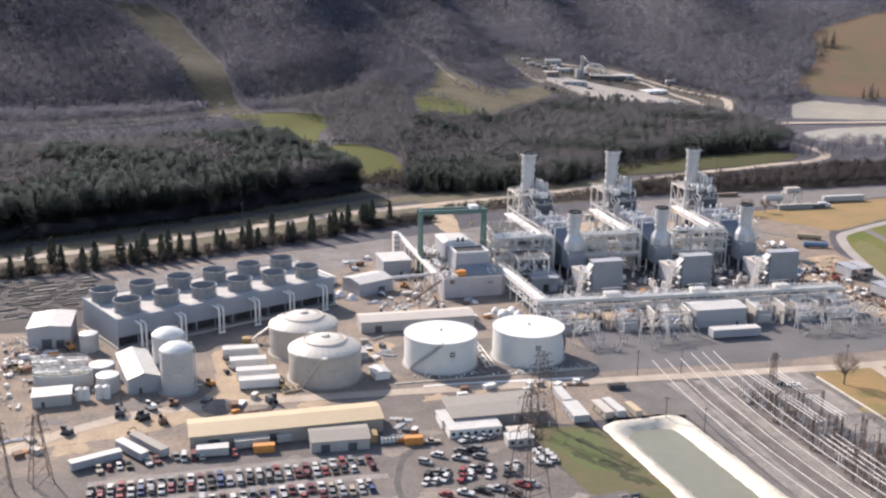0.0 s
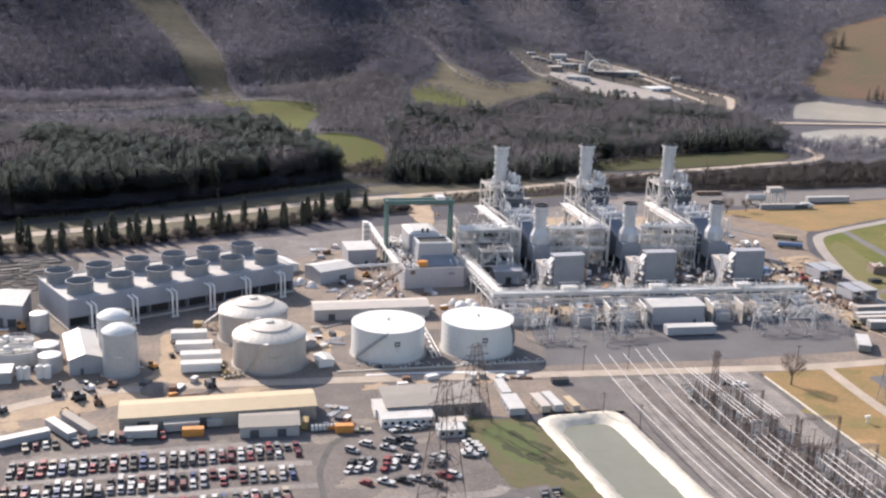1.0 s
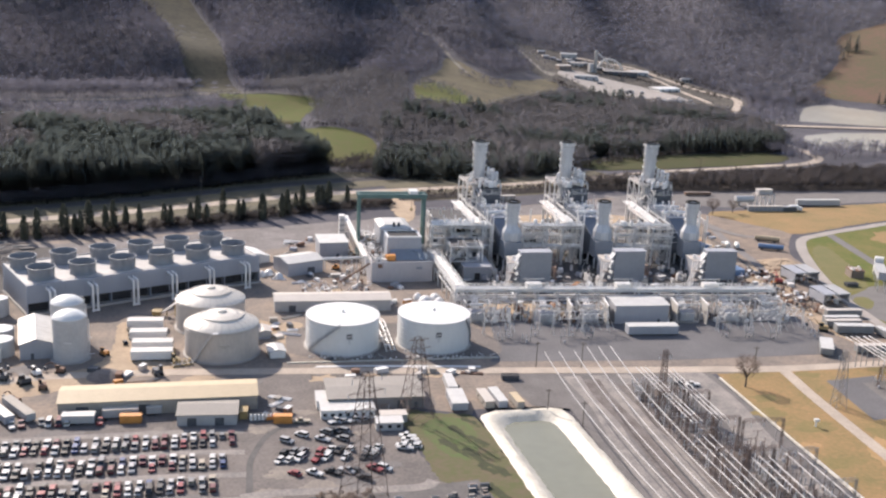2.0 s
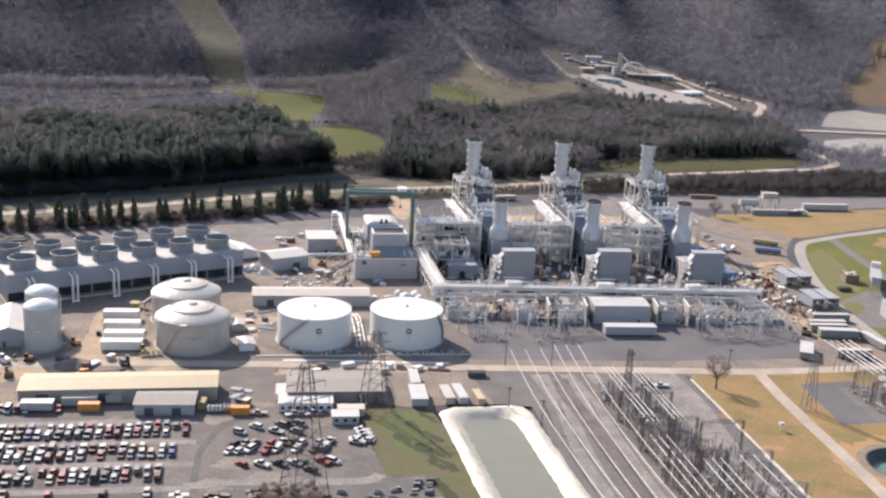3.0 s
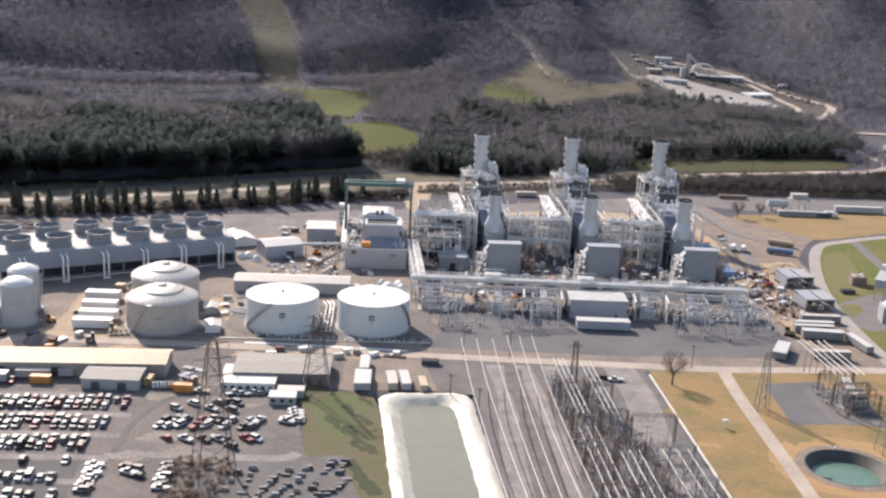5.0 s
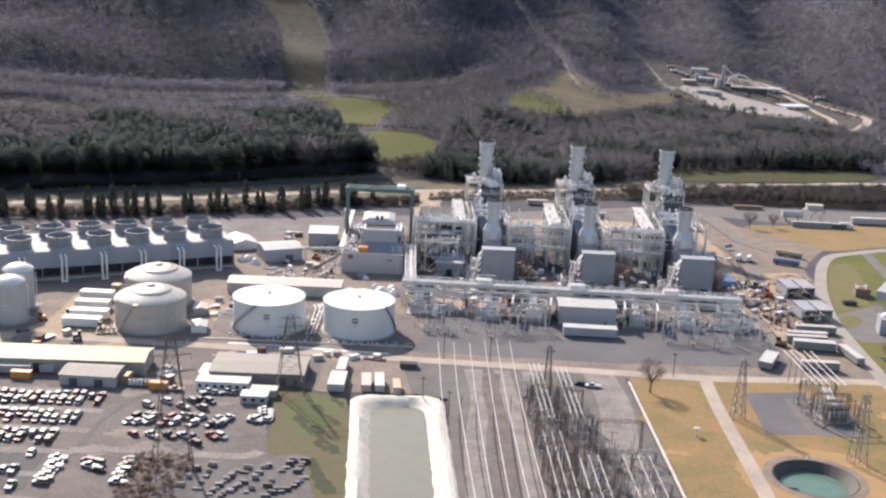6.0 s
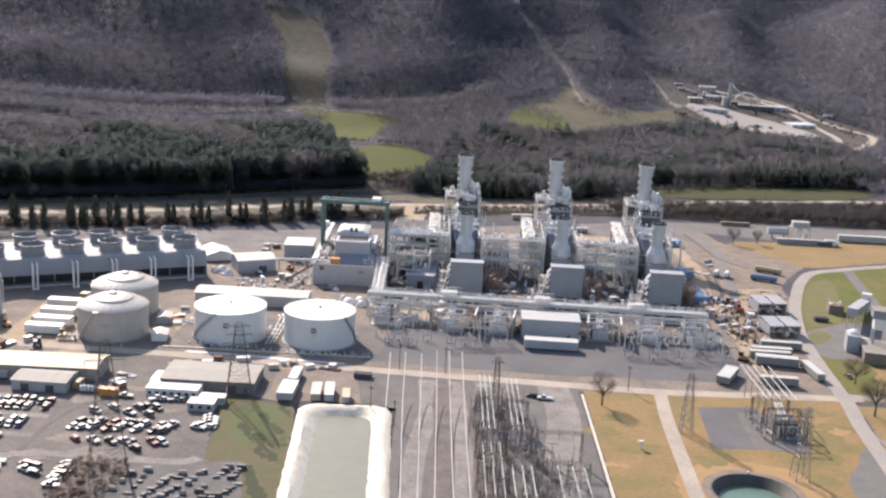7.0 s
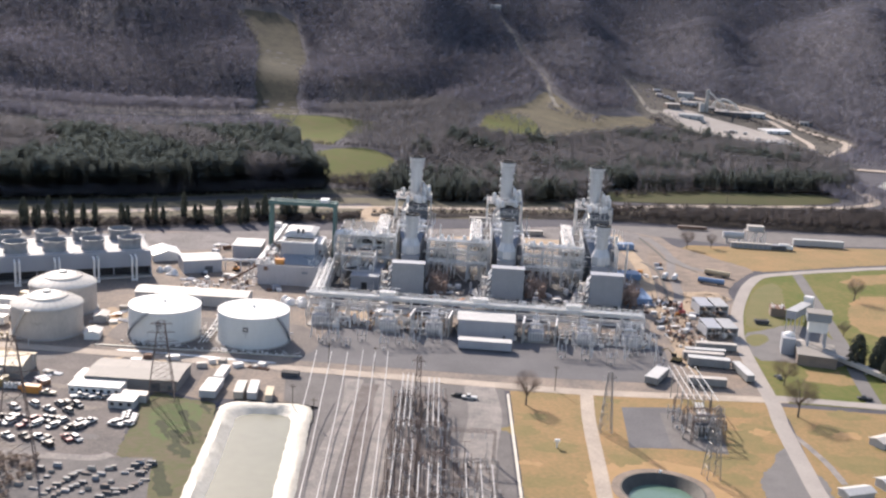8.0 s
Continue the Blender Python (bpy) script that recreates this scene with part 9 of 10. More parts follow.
def pile(x, y, kind):
    """A stack of building material on the ground."""
    m = rd.choice((M_PALE, M_RUST, M_ROOFPALE, M_SILVER, M_DARKSTEEL, M_WALLTAN, M_WHITE, M_ORANGE, M_GREYCLAD))
    if kind == 0:
        t = thing("pallet_load", x, y, rd.uniform(0, 90), "pallet load of building material on bare earth", "pallet", "material piles")
        a, b, h = rd.uniform(0.8, 2.2), rd.uniform(0.8, 2.0), rd.uniform(0.6, 1.9)
        part("load", Shell().taper(-a * 0.95, -b * 0.95, a * 0.95, b * 0.95, 0.03, 0.25 + h, 0.08, 0.08), m, t)
    elif kind == 1:
        t = thing("pipe_bundle", x, y, rd.uniform(-30, 60), "bundle of long pipes lying on timbers", "pipe bundle", "material piles")
        L = rd.uniform(4, 10)
        for k in range(4):
            member("pipe", (-L / 2, 0.6 * k - 0.9, 0.27), (L / 2, 0.6 * k - 0.9, 0.27), 0.5, m, t, 8)
    else:
        t = thing("crate", x, y, rd.uniform(0, 90), "site crate with a lid on the ground", "crate", "material piles")
        a, b, h = rd.uniform(1.0, 2.6), rd.uniform(0.8, 1.3), rd.uniform(1.0, 2.3)
        part("box", Shell().box(-a, -b, 0.05, a, b, h), m, t)
        part("lid", Shell().box(-a - 0.05, -b - 0.05, h, a + 0.05, b + 0.05, h + 0.1), rd.choice((m, M_WHITE, M_PALE)), t)


for x0, x1, y0, y1, n in ((-28, 18, 92, 110, 14), (-20, 20, 130, 178, 26), (66, 118, 42, 66, 24), (214, 238, 50, 106, 30), (206, 240, 120, 190, 10), (-172, -140, 10, 60, 22), (-100, -70, -24, -8, 8), (-34, -18, 20, 50, 12),
                          (-40, -20, -60, -40, 8), (105, 125, 80, 110, 12), (155, 175, 76, 108, 12), (66, 90, 70, 100, 16), (-180, -150, -45, -10, 14), (30, 52, -26, -20, 5), (20, 36, 60, 90, 8), (-8, 28, -26, -18, 6)):
    for k in range(n):
        pile(rd.uniform(x0, x1), rd.uniform(y0, y1), rd.choice((0, 0, 1, 2)))
# equipment laydown near the grass
for x0, y0, x1, y1, n in ((22.5, -121, 25, -114, 4), (27.0, -121.5, 28.6, -113.8, 5), (27.6, -129, 29.4, -125, 3), (24, -134.5, 27, -130.5, 3), (20, -137, 23, -133, 3), (19.5, -131, 20, -127.5, 2), (15, -126, 15.6, -123, 2), (11.4, -123, 12.2, -119.8, 2),
                          (7, -138, 12.5, -129.5, 6), (4, -137, 9, -122, 9), (0, -134, 1.5, -119, 5), (14, -135, 15, -132.6, 2), (17, -119, 18.4, -118.4, 2), (-5, -132, -3, -122, 3)):
    for k in range(n):
        u = k / (n - 1)
        t = thing("equipment_skid", x0 + (x1 - x0) * u + rd.uniform(-0.3, 0.3), y0 + (y1 - y0) * u + rd.uniform(-0.2, 0.2), rd.choice((0, 4, 8, -5)), "weathered grey equipment skid stored on the yard", "equipment", "stored equipment")
        a, c, h = rd.uniform(0.7, 1.6), rd.uniform(0.5, 0.75), rd.uniform(0.5, 1.4)
        part("frame", Shell().box(-a, -c - 0.06, 0.12, a, c + 0.06, 0.3), M_DARKSTEEL, t)
        part("housing", Shell().taper(-a * 0.9, -c, a * 0.9, c, 0.3, h, 0.1, 0.1), rd.choice((M_BLUEGREY, M_DARKSTEEL, M_DARKSTEEL, M_WALLTAN)), t)
        part("top_panel", Shell().box(-a * 0.8, -c * 0.8, h, a * 0.7, c * 0.5, h + 0.1), rd.choice((M_ROOFGREY, M_DARKSTEEL, M_DARKSTEEL, M_WALLBROWN)), t)
# tents of white sheeting by the turbine hall
for x, y, s in ((44, 66, 3.4), (49, 69, 3.0), (50, 63, 2.6), (41, 70, 2.2), (-25.5, 112.5, 2.8), (-21.0, 106.5, 2.4), (-29.0, 110, 2.0)):
    t = thing("sheeted_pile", x, y, rd.uniform(0, 60), "heap covered with bright white sheeting", "covered pile", "sheeted piles")
    part("sheet", Shell().ring([(s, 0.05), (s * 0.85, 1.4), (s * 0.5, 2.4), (0.3, 2.9)], 9, cap1=True), M_WHITE, t)


# ---- water treatment west of the tanks ----
def clarifier(x, y, rx, ry, h, label):
    t = thing("clarifier", x, y, -4, label, "clarifier", "clarifiers")
    n = 40

    def oval(k, z):
        return [(rx * k * math.copysign(abs(math.cos(2 * math.pi * i / n)) ** 0.7, math.cos(2 * math.pi * i / n)), ry * k * math.sin(2 * math.pi * i / n), z) for i in range(n)]
    s = Shell()
    rings = [oval(1, 0), oval(1, h), oval(0.95, h), oval(0.95, h - 1.0)]
    for r in rings:
        s.v += r
    for k in range(3):
        for i in range(n):
            j = (i + 1) % n
            s.f.append((k * n + i, k * n + j, (k + 1) * n + j, (k + 1) * n + i))
    part("wall", s, M_SILO, t, smooth=True)
    jumble(t, "equipment", -rx * 0.8, -ry * 0.5, rx * 0.8, ry * 0.5, h + 0.2, 16, 1.0, 1.8, M_WHITE, int(y))
    jumble(t, "equipment", -rx * 0.9, -ry * 0.7, rx * 0.9, ry * 0.7, h - 0.8, 16, 1.2, 1.6, M_GREYCLAD, int(y) + 1)
    w = Shell()
    w.v += oval(0.95, h - 0.9)
    w.f.append(tuple(range(n)))
    part("water", w, M_POND, t)
    part("bridge", Shell().box(-rx, -0.7, h + 0.1, rx, 0.7, h + 0.3), M_PALE, t, "pale walkway bridge")
    for v in (-0.7, 0.7):
        member("handrail", (-rx, v, h + 1.3), (rx, v, h + 1.3), 0.12, M_WHITE, t)
    part("drive", Shell().ring([(1.2, h + 0.3), (1.0, h + 1.8)], 12, cap1=True), M_WHITE, t)
    for i in range(0, n, 2):
        a, b = oval(1, h + 1.1)[i], oval(1, h + 1.1)[(i + 2) % n]
        member("rim_rail", a, b, 0.12, M_WHITE, t)
        member("rail_post", (a[0], a[1], h), a, 0.1, M_WHITE, t)


clarifier(-149.5, 33.0, 10.5, 5.0, 5.6, "oval pale steel clarifier with a walkway")
clarifier(-147.5, 20.5, 11.0, 5.4, 5.8, "oval pale steel clarifier near the equipment shed")
for x, y, r, h in ((-130.8, 11.5, 4.2, 6.6), (-133.6, 26.0, 4.6, 5.8), (-140.3, 59.0, 3.7, 7.8), (-138.2, 4.0, 1.2, 4.6), (-140.8, 4.2, 1.2, 4.6), (-131.0, 4.0, 1.3, 4.8), (-133.8, 4.4, 1.3, 4.8)):
    t = thing("process_tank", x, y, 0, "pale round process tank", "tank", "process tanks")
    part("shell", Shell().ring([(r, 0), (r, h)], 28), M_SILO if r > 2 else M_WHITE, t, smooth=True)
    part("roof", Shell().ring([(r + 0.06, h - 0.1), (r + 0.06, h), (r * 0.4, h + 0.5)], 28, cap1=True), M_SILVER if r > 2 else M_WHITE, t)
    if r > 2:
        member("ladder", (r + 0.2, 0, 0), (r + 0.2, 0, h + 1), 0.35, M_STEEL, t)
M_OLDTIMBER = surf("weathered_timber", (0.165, 0.15, 0.14), (0.10, 0.09, 0.085), 0.9, big=3, fine=0.4)
# long rows of stored material west of the cooling tower
rw = random.Random(23)
for k in range(20):
    t = thing("timber_row", -168.0 - 0.9 * k, 112.0 + 3.3 * k, 14 + rw.uniform(-1.5, 1.5), "long low row of weathered grey stacked timber", "material row", "stored rows")
    a = -24 - rw.uniform(0, 8)
    while a < (34 if k > 3 else 20):
        l = rw.uniform(4, 11)
        part("timber", Shell().taper(a, -0.6, a + l, 0.6, 0.05, rw.uniform(0.35, 0.95), 0.1, 0.12), rw.choice((M_OLDTIMBER, M_OLDTIMBER, M_WALLBROWN, M_STOREWALL)), t)
        a += l + rw.choice((0.3, 0.6, 3.5))

# ---- east side: scrubber, far cabins ----
t = thing("scrubber_building", 277.5, 24.5, -14, "brown brick plant house with ducts and a raised filter box", "plant house")
part("wall", Shell().box(-8, -10, 0, 8, 10, 4.6), M_WALLBROWN, t)
part("roof", Shell().box(-8.3, -10.3, 4.6, 8.3, 10.3, 5.0), M_ROOFGREY, t)
for x in (-3.5, 3.5):
    for y in (4, 9):
        member("column", (x, y, 5.0), (x, y, 16.5), 1.1, M_GREYCLAD, t, 10)
part("filter_box", Shell().box(-5, 2.4, 16.5, 5, 10.4, 20.0), M_BLUEGREY, t, "blue-grey filter box")
part("filter_roof", Shell().box(-5.3, 2.1, 20.0, 5.3, 10.7, 20.3), M_ROOFGREY, t)
member("duct", (0, 10, 17.0), (4, 26, 14.0), 3.0, M_LAG, t, 10)
part("fan_house", Shell().box(-14, 3, 0, -8.4, 13, 7.5), M_GREYCLAD, t)
part("fan_dome", Shell().ring([(2.6, 7.5), (2.2, 8.6), (0.8, 9.4)], 14, -11, 8, cap1=True), M_WHITE, t)
part("hopper", Shell().taper(-4, 3, 4, 9.5, 11.5, 16.5, -0.0, 0), M_LAG, t)
t = thing("duct_house", 289.5, 84, -30, "long pale duct on a grey housing", "duct")
gal = Shell()
gal.quadbox([(-2.2, -22, 6.5), (2.2, -22, 6.5), (2.2, 14, 2.5), (-2.2, 14, 2.5), (-2.2, -22, 10), (2.2, -22, 10), (2.2, 14, 6), (-2.2, 14, 6)])
part("housing", gal, M_GREYCLAD, t)
top = Shell()
top.quadbox([(-2.5, -22.2, 10), (2.5, -22.2, 10), (2.5, 14.2, 6), (-2.5, 14.2, 6), (-2.5, -22.2, 10.4), (2.5, -22.2, 10.4), (2.5, 14.2, 6.4), (-2.5, 14.2, 6.4)])
part("roof", top, M_WALLGREY, t)
for k in range(4):
    for x in (-2, 2):
        member("support", (x, -20 + 10 * k, 0), (x, -20 + 10 * k, 6.4 - 1.1 * k), 0.4, M_STEEL, t)
part("head_box", Shell().box(-2, 14.4, 0, 2.4, 18, 9), M_PALE, t)
t = thing("intake_shed", 281, 93, -10, "small dark red shed with clutter on its roof", "shed")
part("wall", Shell().box(-3.5, -4, 0, 3.5, 4, 4.0), M_WALLBROWN, t)
part("roof", Shell().box(-3.7, -4.2, 4.0, 3.7, 4.2, 4.3), M_RUST, t)
jumble(t, "roof_clutter", -3, -3.6, 3, 3.6, 4.3, 12, 1.0, 1.6, M_PALE, 951)
t = thing("skip", 268.6, 76, 0, "dark open skip on the grass", "skip")
part("tub", Shell().taper(-3, -1.4, 3, 1.4, 0.1, 2.0, -0.4, -0.2), M_DARKSTEEL, t)
# black plate paints the shade inside the tub
part("opening", Shell().box(-2.9, -1.3, 2.0, 2.9, 1.3, 2.05), M_DARK, t)
t = thing("pump_station", 313, 250, -2, "grey pump station with a raised tank and a long low wall", "building")
part("front_wall", Shell().box(-17, -8, 0, 8, -5.5, 3.2), M_BLUEGREY, t)
part("wall_coping", Shell().box(-17.2, -8.2, 3.2, 8.2, -5.3, 3.5), M_ROOFPALE, t)
part("valve_house", Shell().box(8.4, -8, 0, 17.5, -4.5, 2.8), M_DARKSTEEL, t)
part("valve_roof", Shell().box(8.2, -8.2, 2.8, 17.7, -4.3, 3.1), M_GREYCLAD, t)
for k in range(8):
    part("buttress", Shell().box(-16 + 3.1 * k, -8.3, 0, -15.5 + 3.1 * k, -8, 3.0), M_CONC, t)
part("tank", Shell().bar((-19, 9, 4.6), (-6, 9, 4.6), 4.6, 16), M_SILO, t, "grey horizontal tank", True)
for x in (-16.5, -8.5):
    part("saddle", Shell().box(x - 0.5, 7, 0, x + 0.5, 11, 3.2), M_CONC, t)
for x in (-5, 1, 7):
    for y in (5, 11):
        member("post", (x, y, 0), (x, y, 8.2), 0.5, M_STEEL, t)
part("platform", Shell().box(-5.6, 4.4, 8.2, 7.6, 11.6, 8.6), M_PLATFORM, t)
part("control_cabin", Shell().box(-4, 6, 8.6, 6, 11, 11.4), M_WALLGREY, t, "grey control cabin")
part("cabin_roof", Shell().box(-4.3, 5.7, 11.4, 6.3, 11.3, 11.7), M_ROOFPALE, t)
for k in range(3):
    member("brace", (-5 + 6 * k, 5, 0), (1 + 6 * k if k < 2 else 1, 5, 8.2), 0.3, M_STEEL, t)
jumble(t, "yard_plant", -16, -4.5, 8, 3.5, 0.1, 34, 1.5, 2.6, M_PALE, 995, 0.1)
jumble(t, "yard_plant", -16, -4.5, 8, 3.5, 0.1, 24, 1.5, 3.0, M_DARKSTEEL, 996, 0.1)
t = thing("box_lorry", 330.5, 243, -4, "white box lorry beside the pump station", "lorry")
part("box", Shell().box(-4.5, -1.3, 1.0, 1.6, 1.3, 3.9), M_WHITE, t)
part("cab", Shell().taper(1.8, -1.2, 4.2, 1.2, 0.7, 2.9, 0.15, 0.05), M_WHITE, t)
part("windscreen", Shell().box(4.0, -1.0, 1.9, 4.16, 1.0, 2.7), M_GLASS, t)
part("chassis", Shell().box(-4.4, -1.0, 0.6, 4.2, 1.0, 1.0), M_DARKSTEEL, t)
for u in (-3.2, -2.0, 3.0):
    for v in (-1.1, 1.1):
        member("wheel", (u, v - 0.18, 0.5), (u, v + 0.18, 0.5), 1.0, M_TYRE, t, 10)
for x, y, rz, m, lab in ((268.4, 165, -29, M_ROOFCREAM, "cream tank trailer parked on gravel"), (260.8, 146.5, -23, M_BLUE, "blue tank trailer parked on gravel"), (236.6, 152, 70, M_WHITE, "white tank lorry on the building site"), (241.8, 150.5, 70, M_WHITE, "white tank lorry beside another")):
    t = thing("tank_trailer", x, y, rz, lab, "trailer", "tank trailers")
    L = 14 if m is not M_WHITE else 6
    part("tank", Shell().bar((-L / 2, 0, 2.2), (L / 2, 0, 2.2), 2.6, 12), m, t, smooth=True)
    part("chassis", Shell().box(-L / 2, -1.1, 0.7, L / 2, 1.1, 1.1), M_DARKSTEEL, t)
    for u in (-0.35, 0.3):
        for v in (-1.1, 1.1):
            member("wheel", (u * L, v - 0.2, 0.5), (u * L, v + 0.2, 0.5), 1.0, M_TYRE, t, 10)
t = thing("spoil_heap", 252, 118, 0, "pale tan heap of spoil on the building site", "heap")
hp = Shell()
rh = random.Random(77)
hp.ring([(11, 0.05), (9, 0.8), (7, 1.3), (4.5, 1.5), (2, 1.9), (0.3, 1.8)], 22, cap1=True)
hp.v = [(x * rh.uniform(0.8, 1.2), y * rh.uniform(0.8, 1.2), max(0.02, z + rh.uniform(-0.35, 0.35))) for x, y, z in hp.v]
part("mound", hp, M_TAN, t)
jumble(t, "broken_timber", -13, -13, 8, 9, 0.1, 40, 1.0, 1.2, M_RUST, 952, 0.8)
site = thing("site_clutter", 226, 78, 0, "rusty plant, crates and pipes on a building site", "building materials")
for k, (m, n) in enumerate(((M_RUST, 60), (M_DARKSTEEL, 40), (M_PALE, 26), (M_WALLBROWN, 40))):
    jumble(site, "clutter", -8, -46, 8, 30, 0.1, n, 1.6, 2.8, m, 960 + k, 0.5)
under = thing("rack_clutter", 60, 40, -3, "pumps, boxes, rusty tubes and white sacks under the pipe rack", "plant equipment")
for k, (m, n) in enumerate(((M_PALE, 110), (M_WHITE, 40), (M_DARKSTEEL, 70), (M_RUST, 60), (M_TAN, 24))):
    jumble(under, "clutter", 2, -7, 148, 8, 0.1, n, 1.4, 3.6, m, 970 + k, 0.3)
for k, (m, n) in enumerate(((M_PALE, 100), (M_WHITE, 60))):
    jumble(under, "tall_clutter", 2, -6, 148, 6, 0.1, n, 1.2, 8.0, m, 980 + k, 0.1)
water_works = thing("works_equipment", -160, 30, 0, "white pipes, dosing plant and pumps round the clarifiers", "plant equipment")
for k, (m, n) in enumerate(((M_WHITE, 40), (M_PALE, 40), (M_DARKSTEEL, 24), (M_RUST, 18))):
    jumble(water_works, "clutter", -16, -30, 0, 50, 0.1, n, 1.4, 2.6, m, 1010 + k, 0.3)
    jumble(water_works, "clutter", 2, -20, 32, -14, 0.1, n // 3, 1.2, 2.4, m, 1020 + k, 0.2)
bund_fittings = thing("bund_fittings", 20, -4, -4, "pale valves, posts and pipes along the tank bund", "pipework")
for k, (m, n) in enumerate(((M_PALE, 46), (M_WHITE, 30), (M_DARKSTEEL, 20))):
    jumble(bund_fittings, "fitting", -36, -3, 40, 0.5, 0.1, n, 0.8, 1.3, m, 1030 + k, 0.1)
hall_front = thing("site_clutter", 4, 84, 0, "pale and rusty building materials stacked on bare earth", "building materials")
for k, (m, n) in enumerate(((M_RUST, 20), (M_PALE, 30), (M_WHITE, 16))):
    jumble(hall_front, "clutter", -16, -6, 16, 12, 0.1, n, 1.5, 2.6, m, 990 + k, 0.4)
t = thing("gravel_heap", -90.5, -14, 0, "grey gravel heap by the water tanks", "heap")
part("mound", Shell().ring([(7, 0.05), (4.5, 1.4), (2, 2.2), (0.2, 2.4)], 16, cap1=True), M_GRAVEL, t, smooth=True)
for x, y, rz, lx, ly, h, m, lab in ((247, -109, 20, 10, 5, 3.0, M_ROOFWHITE, "white-roofed shed by the asphalt lot"), (262, -101, 20, 10, 6, 3.4, M_ROOFWHITE, "white-roofed hut near the asphalt lot"), (273, -66, 30, 10, 6, 3.2, M_ROOFPALE, "pale-roofed hut in the dry grass")):
    shed("lot_hut", x - lx / 2, y - ly / 2, x + lx / 2, y + ly / 2, rz, h - 0.8, h, M_WALLGREY, m, lab, "hut", seams=False)
t = thing("conveyor", 297, 4, -62, "long low grey conveyor beside the side road", "conveyor")
part("belt_housing", Shell().box(-45, -1.3, 1.4, 45, 1.3, 3.2), M_ROOFPALE, t)
for k in range(10):
    member("support", (-42 + 9 * k, 0, 0), (-42 + 9 * k, 0, 1.4), 0.6, M_CONC, t)

# ---- works on the far hillside ----


def far_block(name, x, y, rz, lx, ly, h, wall, roof, label):
    z = float(height(x, y))
    t = thing(name, x, y, rz, label, "works building", "hillside works", z - 0.5)
    part("wall", Shell().box(-lx / 2, -ly / 2, 0, lx / 2, ly / 2, h), wall, t)
    part("roof", Shell().taper(-lx / 2 - 0.4, -ly / 2 - 0.4, lx / 2 + 0.4, ly / 2 + 0.4, h, h + 1.2, 0.5, ly * 0.35), roof, t)
    for k in range(3):
        part("door", Shell().box(-lx / 3 + lx / 3 * k - 1, -ly / 2 - 0.08, 0, -lx / 3 + lx / 3 * k + 1, -ly / 2 + 0.1, min(3, h * 0.7)), M_DARKSTEEL, t)
    return t


far_block("storage_shed", 514, 905, 14, 32, 24, 3.2, M_WHITE, M_WHITE, "shed with a bright white roof on the works yard")
far_block("works_shed", 416, 930, -22, 30, 7, 5, M_WALLGREY, M_ROOFWHITE, "long pale shed beside the works road")
far_block("works_shed", 437, 1072, -8, 22, 9, 7, M_WALLGREY, M_ROOFWHITE, "pale shed at the top of the works")
far_block("works_shed", 402, 984, 10, 18, 12, 6, M_WALLBROWN, M_ROOFPALE, "weathered brown shed at the works")
far_block("works_shed", 432, 1018, -20, 18, 8, 5, M_WALLGREY, M_ROOFPALE, "pale low shed at the works")
far_block("works_shed", 480, 978, -14, 46, 8, 6, M_DARKSTEEL, M_ROOFPALE, "long dark works shed")
far_block("works_shed", 514, 994, -20, 24, 16, 5, M_WALLGREY, M_ROOFWHITE, "pale-roofed works shed by the road")
far_block("works_shed", 468, 794, -14, 18, 6, 3.5, M_WALLGREY, M_ROOFWHITE, "small white-roofed hut below the works")
far_block("works_shed", 486, 802, -5, 20, 7, 3.5, M_WALLTAN, M_ROOFPALE, "small pale hut below the works")
far_block("works_shed", 574, 972, -10, 16, 6, 4, M_WALLGREY, M_ROOFWHITE, "white hut beside the works road")
far_block("hill_hut", 176, 1276, 0, 16, 10, 7, M_WALLGREY, M_ROOFWHITE, "small pale building at the top of the power-line cut")
t = thing("works_silo", 447, 985, 0, "tall pale concrete silo of the hillside works", "silo", z=float(height(447, 985)) - 0.5)
part("shaft", Shell().ring([(2.6, 0), (2.4, 26), (2.7, 26), (2.7, 28)], 20, cap1=True), M_CONC, t, smooth=True)
part("head_house", Shell().box(-1.8, -1.8, 28, 1.8, 1.8, 29.6), M_WALLGREY, t)
member("conveyor", (3, 0, 26), (26, 6, 8), 1.4, M_PALE, t)
part("annexe", Shell().box(-9, -4, 0, -3.4, 4, 12), M_WALLGREY, t)
t = thing("works_conveyor", 476, 1008, -10, "arched pale conveyor of the works", "conveyor", z=float(height(476, 1008)) - 0.5)
pts = [(-16, 0, 6), (-12, 0, 13), (-4, 0, 16), (6, 0, 14.5), (14, 0, 9), (18, 0, 3)]
for a, b in zip(pts, pts[1:]):
    member("gallery", a, b, 2.0, M_PALE, t)
for k, (x, y, z) in enumerate(pts[1:-1]):
    member("support", (x, y, 0), (x, y, z), 0.8, M_WALLGREY, t)
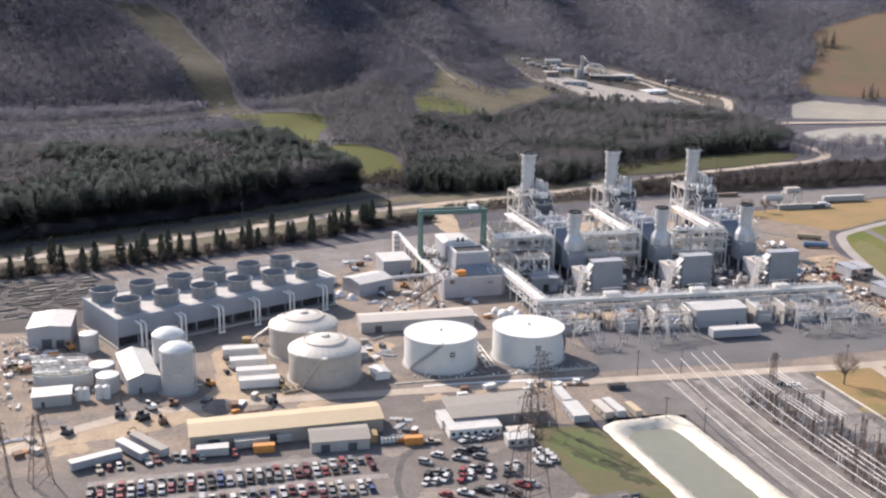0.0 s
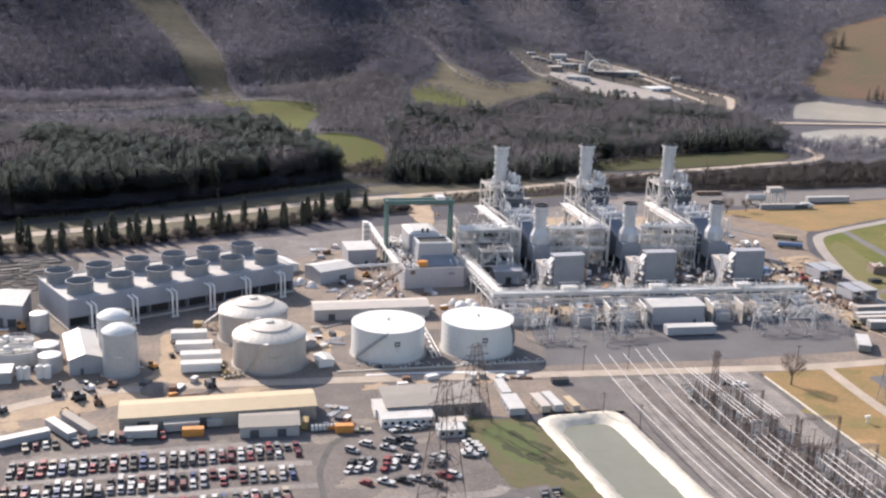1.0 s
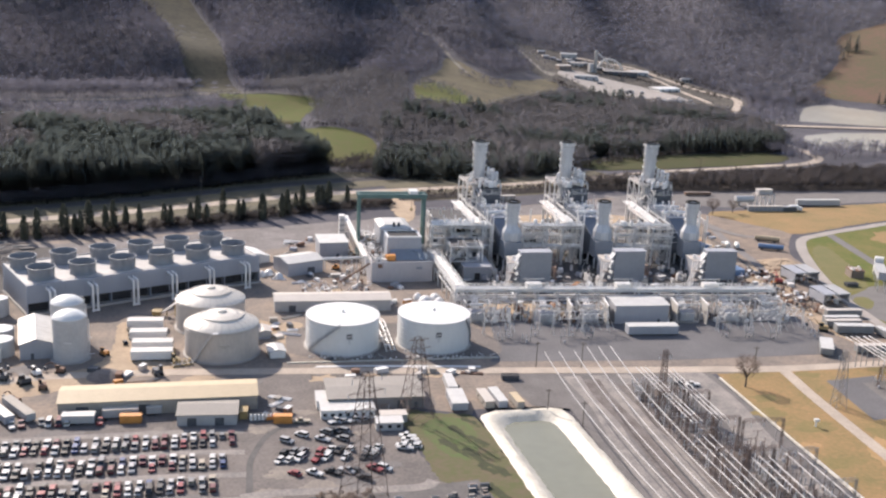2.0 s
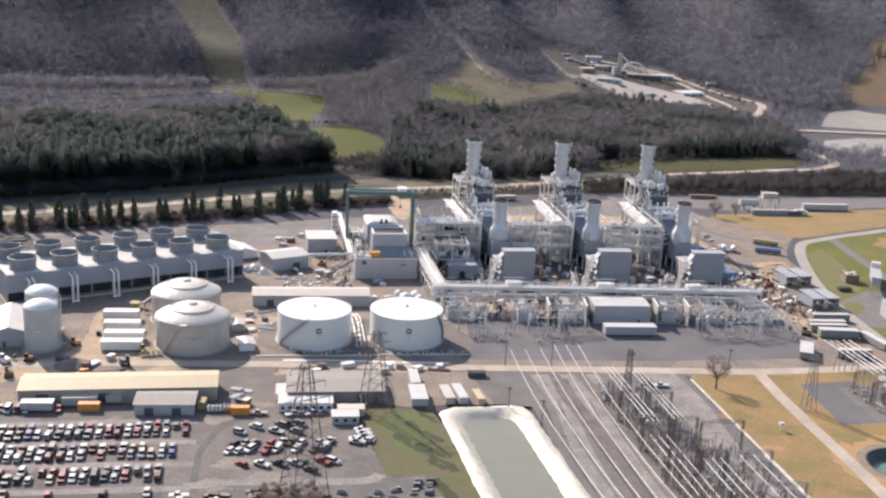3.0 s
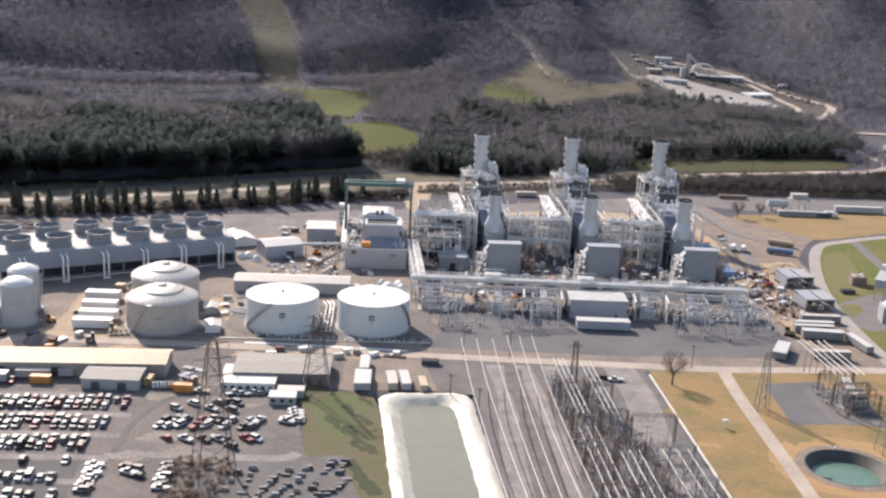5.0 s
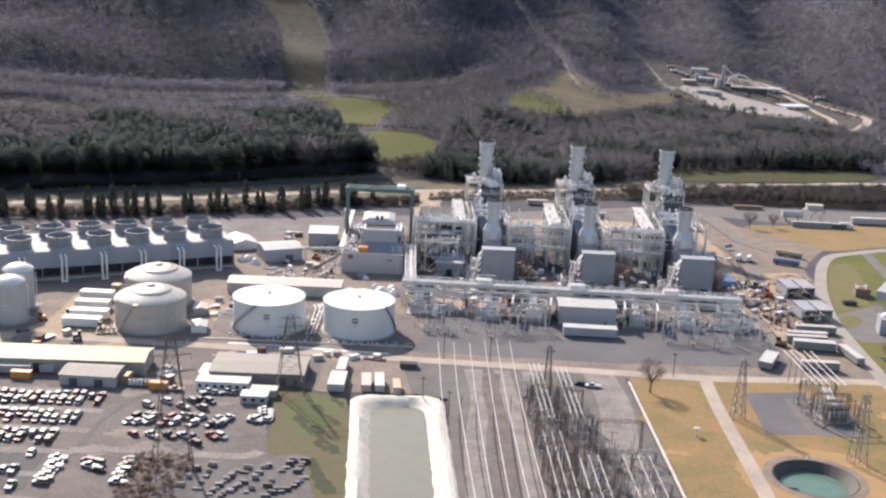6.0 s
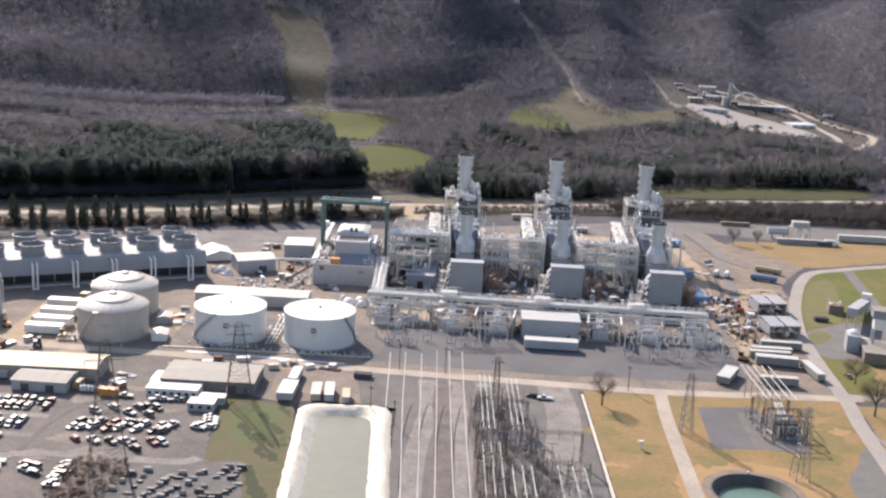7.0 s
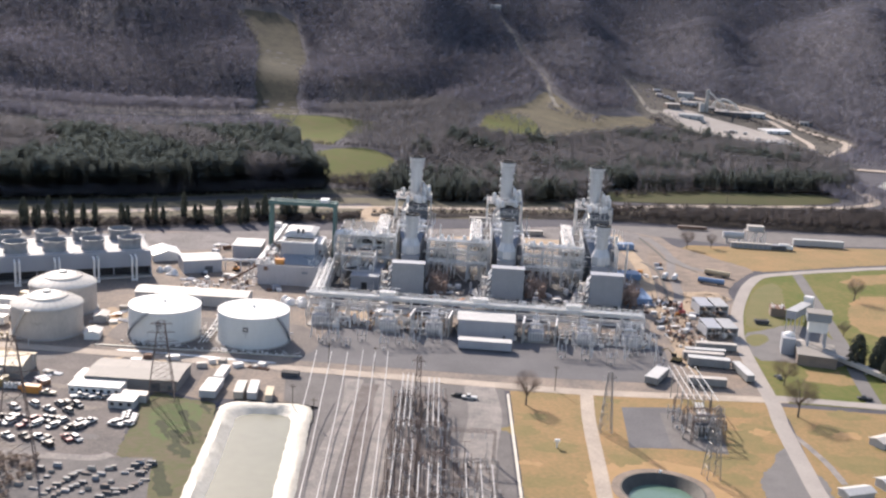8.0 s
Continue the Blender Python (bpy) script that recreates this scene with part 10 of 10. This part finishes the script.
# utility poles along the roads
for x, y, h in ((72, -20, 11), (90, -22, 11), (64, -62, 9), (73, -74, 9), (160, -30, 10), (-60, 286, 10), (40, 312, 10), (130, 335, 10), (228, 372, 10), (330, 392, 10), (404, 820, 14), (412, 826, 14), (562, 880, 14), (568, 884, 14)):
    t = thing("utility_pole", x, y, rd.uniform(-20, 20), "wooden utility pole with a cross arm", "pole", "utility poles", float(height(x, y)))
    member("pole", (0, 0, -0.3), (0, 0, h), 0.32, M_BARK, t, 6)
    member("cross_arm", (-1.2, 0, h - 0.8), (1.2, 0, h - 0.8), 0.2, M_BARK, t)
# scrub and small stores scattered round the works
u = np.random.default_rng(91)
X, Y = u.uniform(360, 600, 900), u.uniform(800, 1120, 900)
k = inside(OPEN[4], X, Y) & ~inside([(375, 975), (392, 905), (418, 795), (455, 745), (525, 730), (590, 850), (560, 1000), (520, 1060), (420, 1000)], X, Y) & (u.random(900) < 0.4)
plant_many("works_scrub", BARE, X[k], Y[k], u.uniform(3, 8, k.sum()), M_TWIG, "bare scrub round the hillside works", "scrub", 92, 1.4)
for line in ([(405, 1000), (470, 962), (512, 926)], [(540, 1000), (556, 905), (556, 825)], [(420, 790), (462, 742), (505, 722)], [(360, 880), (372, 850), (405, 795)], [(560, 1010), (600, 900), (600, 840), (560, 750)]):
    pts = smoothline(line, 14)
    X = np.array([p[0] for p in pts]) + u.uniform(-7, 7, len(pts))
    Y = np.array([p[1] for p in pts]) + u.uniform(-7, 7, len(pts))
    plant_many("works_hedge", BARE[:3], X, Y, u.uniform(4, 8, len(pts)), M_OAKTWIG, "dark bare bushes between the works roads", "scrub", 93, 1.5)
for k in range(18):
    x = rd.uniform(405, 505)
    far_block("yard_store", x, 940 - (x - 405) * 1.35 + rd.uniform(-28, 28), rd.uniform(-60, 10), rd.uniform(3, 8), rd.uniform(2.2, 3.2), rd.uniform(1.8, 3), rd.choice((M_WALLGREY, M_WALLBROWN, M_DARKSTEEL)), rd.choice((M_ROOFWHITE, M_ROOFPALE, M_DARKSTEEL)), "small store or parked lorry body on the works yard")
for k in range(16):
    x = rd.uniform(395, 500)
    y = 1072 - (x - 395) * 0.9 + rd.uniform(-24, 18)
    far_block("works_store", x, y, rd.uniform(-30, 10), rd.uniform(5, 11), rd.uniform(4, 6), rd.uniform(2.5, 5), rd.choice((M_WALLGREY, M_WALLBROWN, M_DARKSTEEL)), rd.choice((M_ROOFWHITE, M_ROOFPALE, M_ROOFGREY)), "small weathered store at the hillside works")
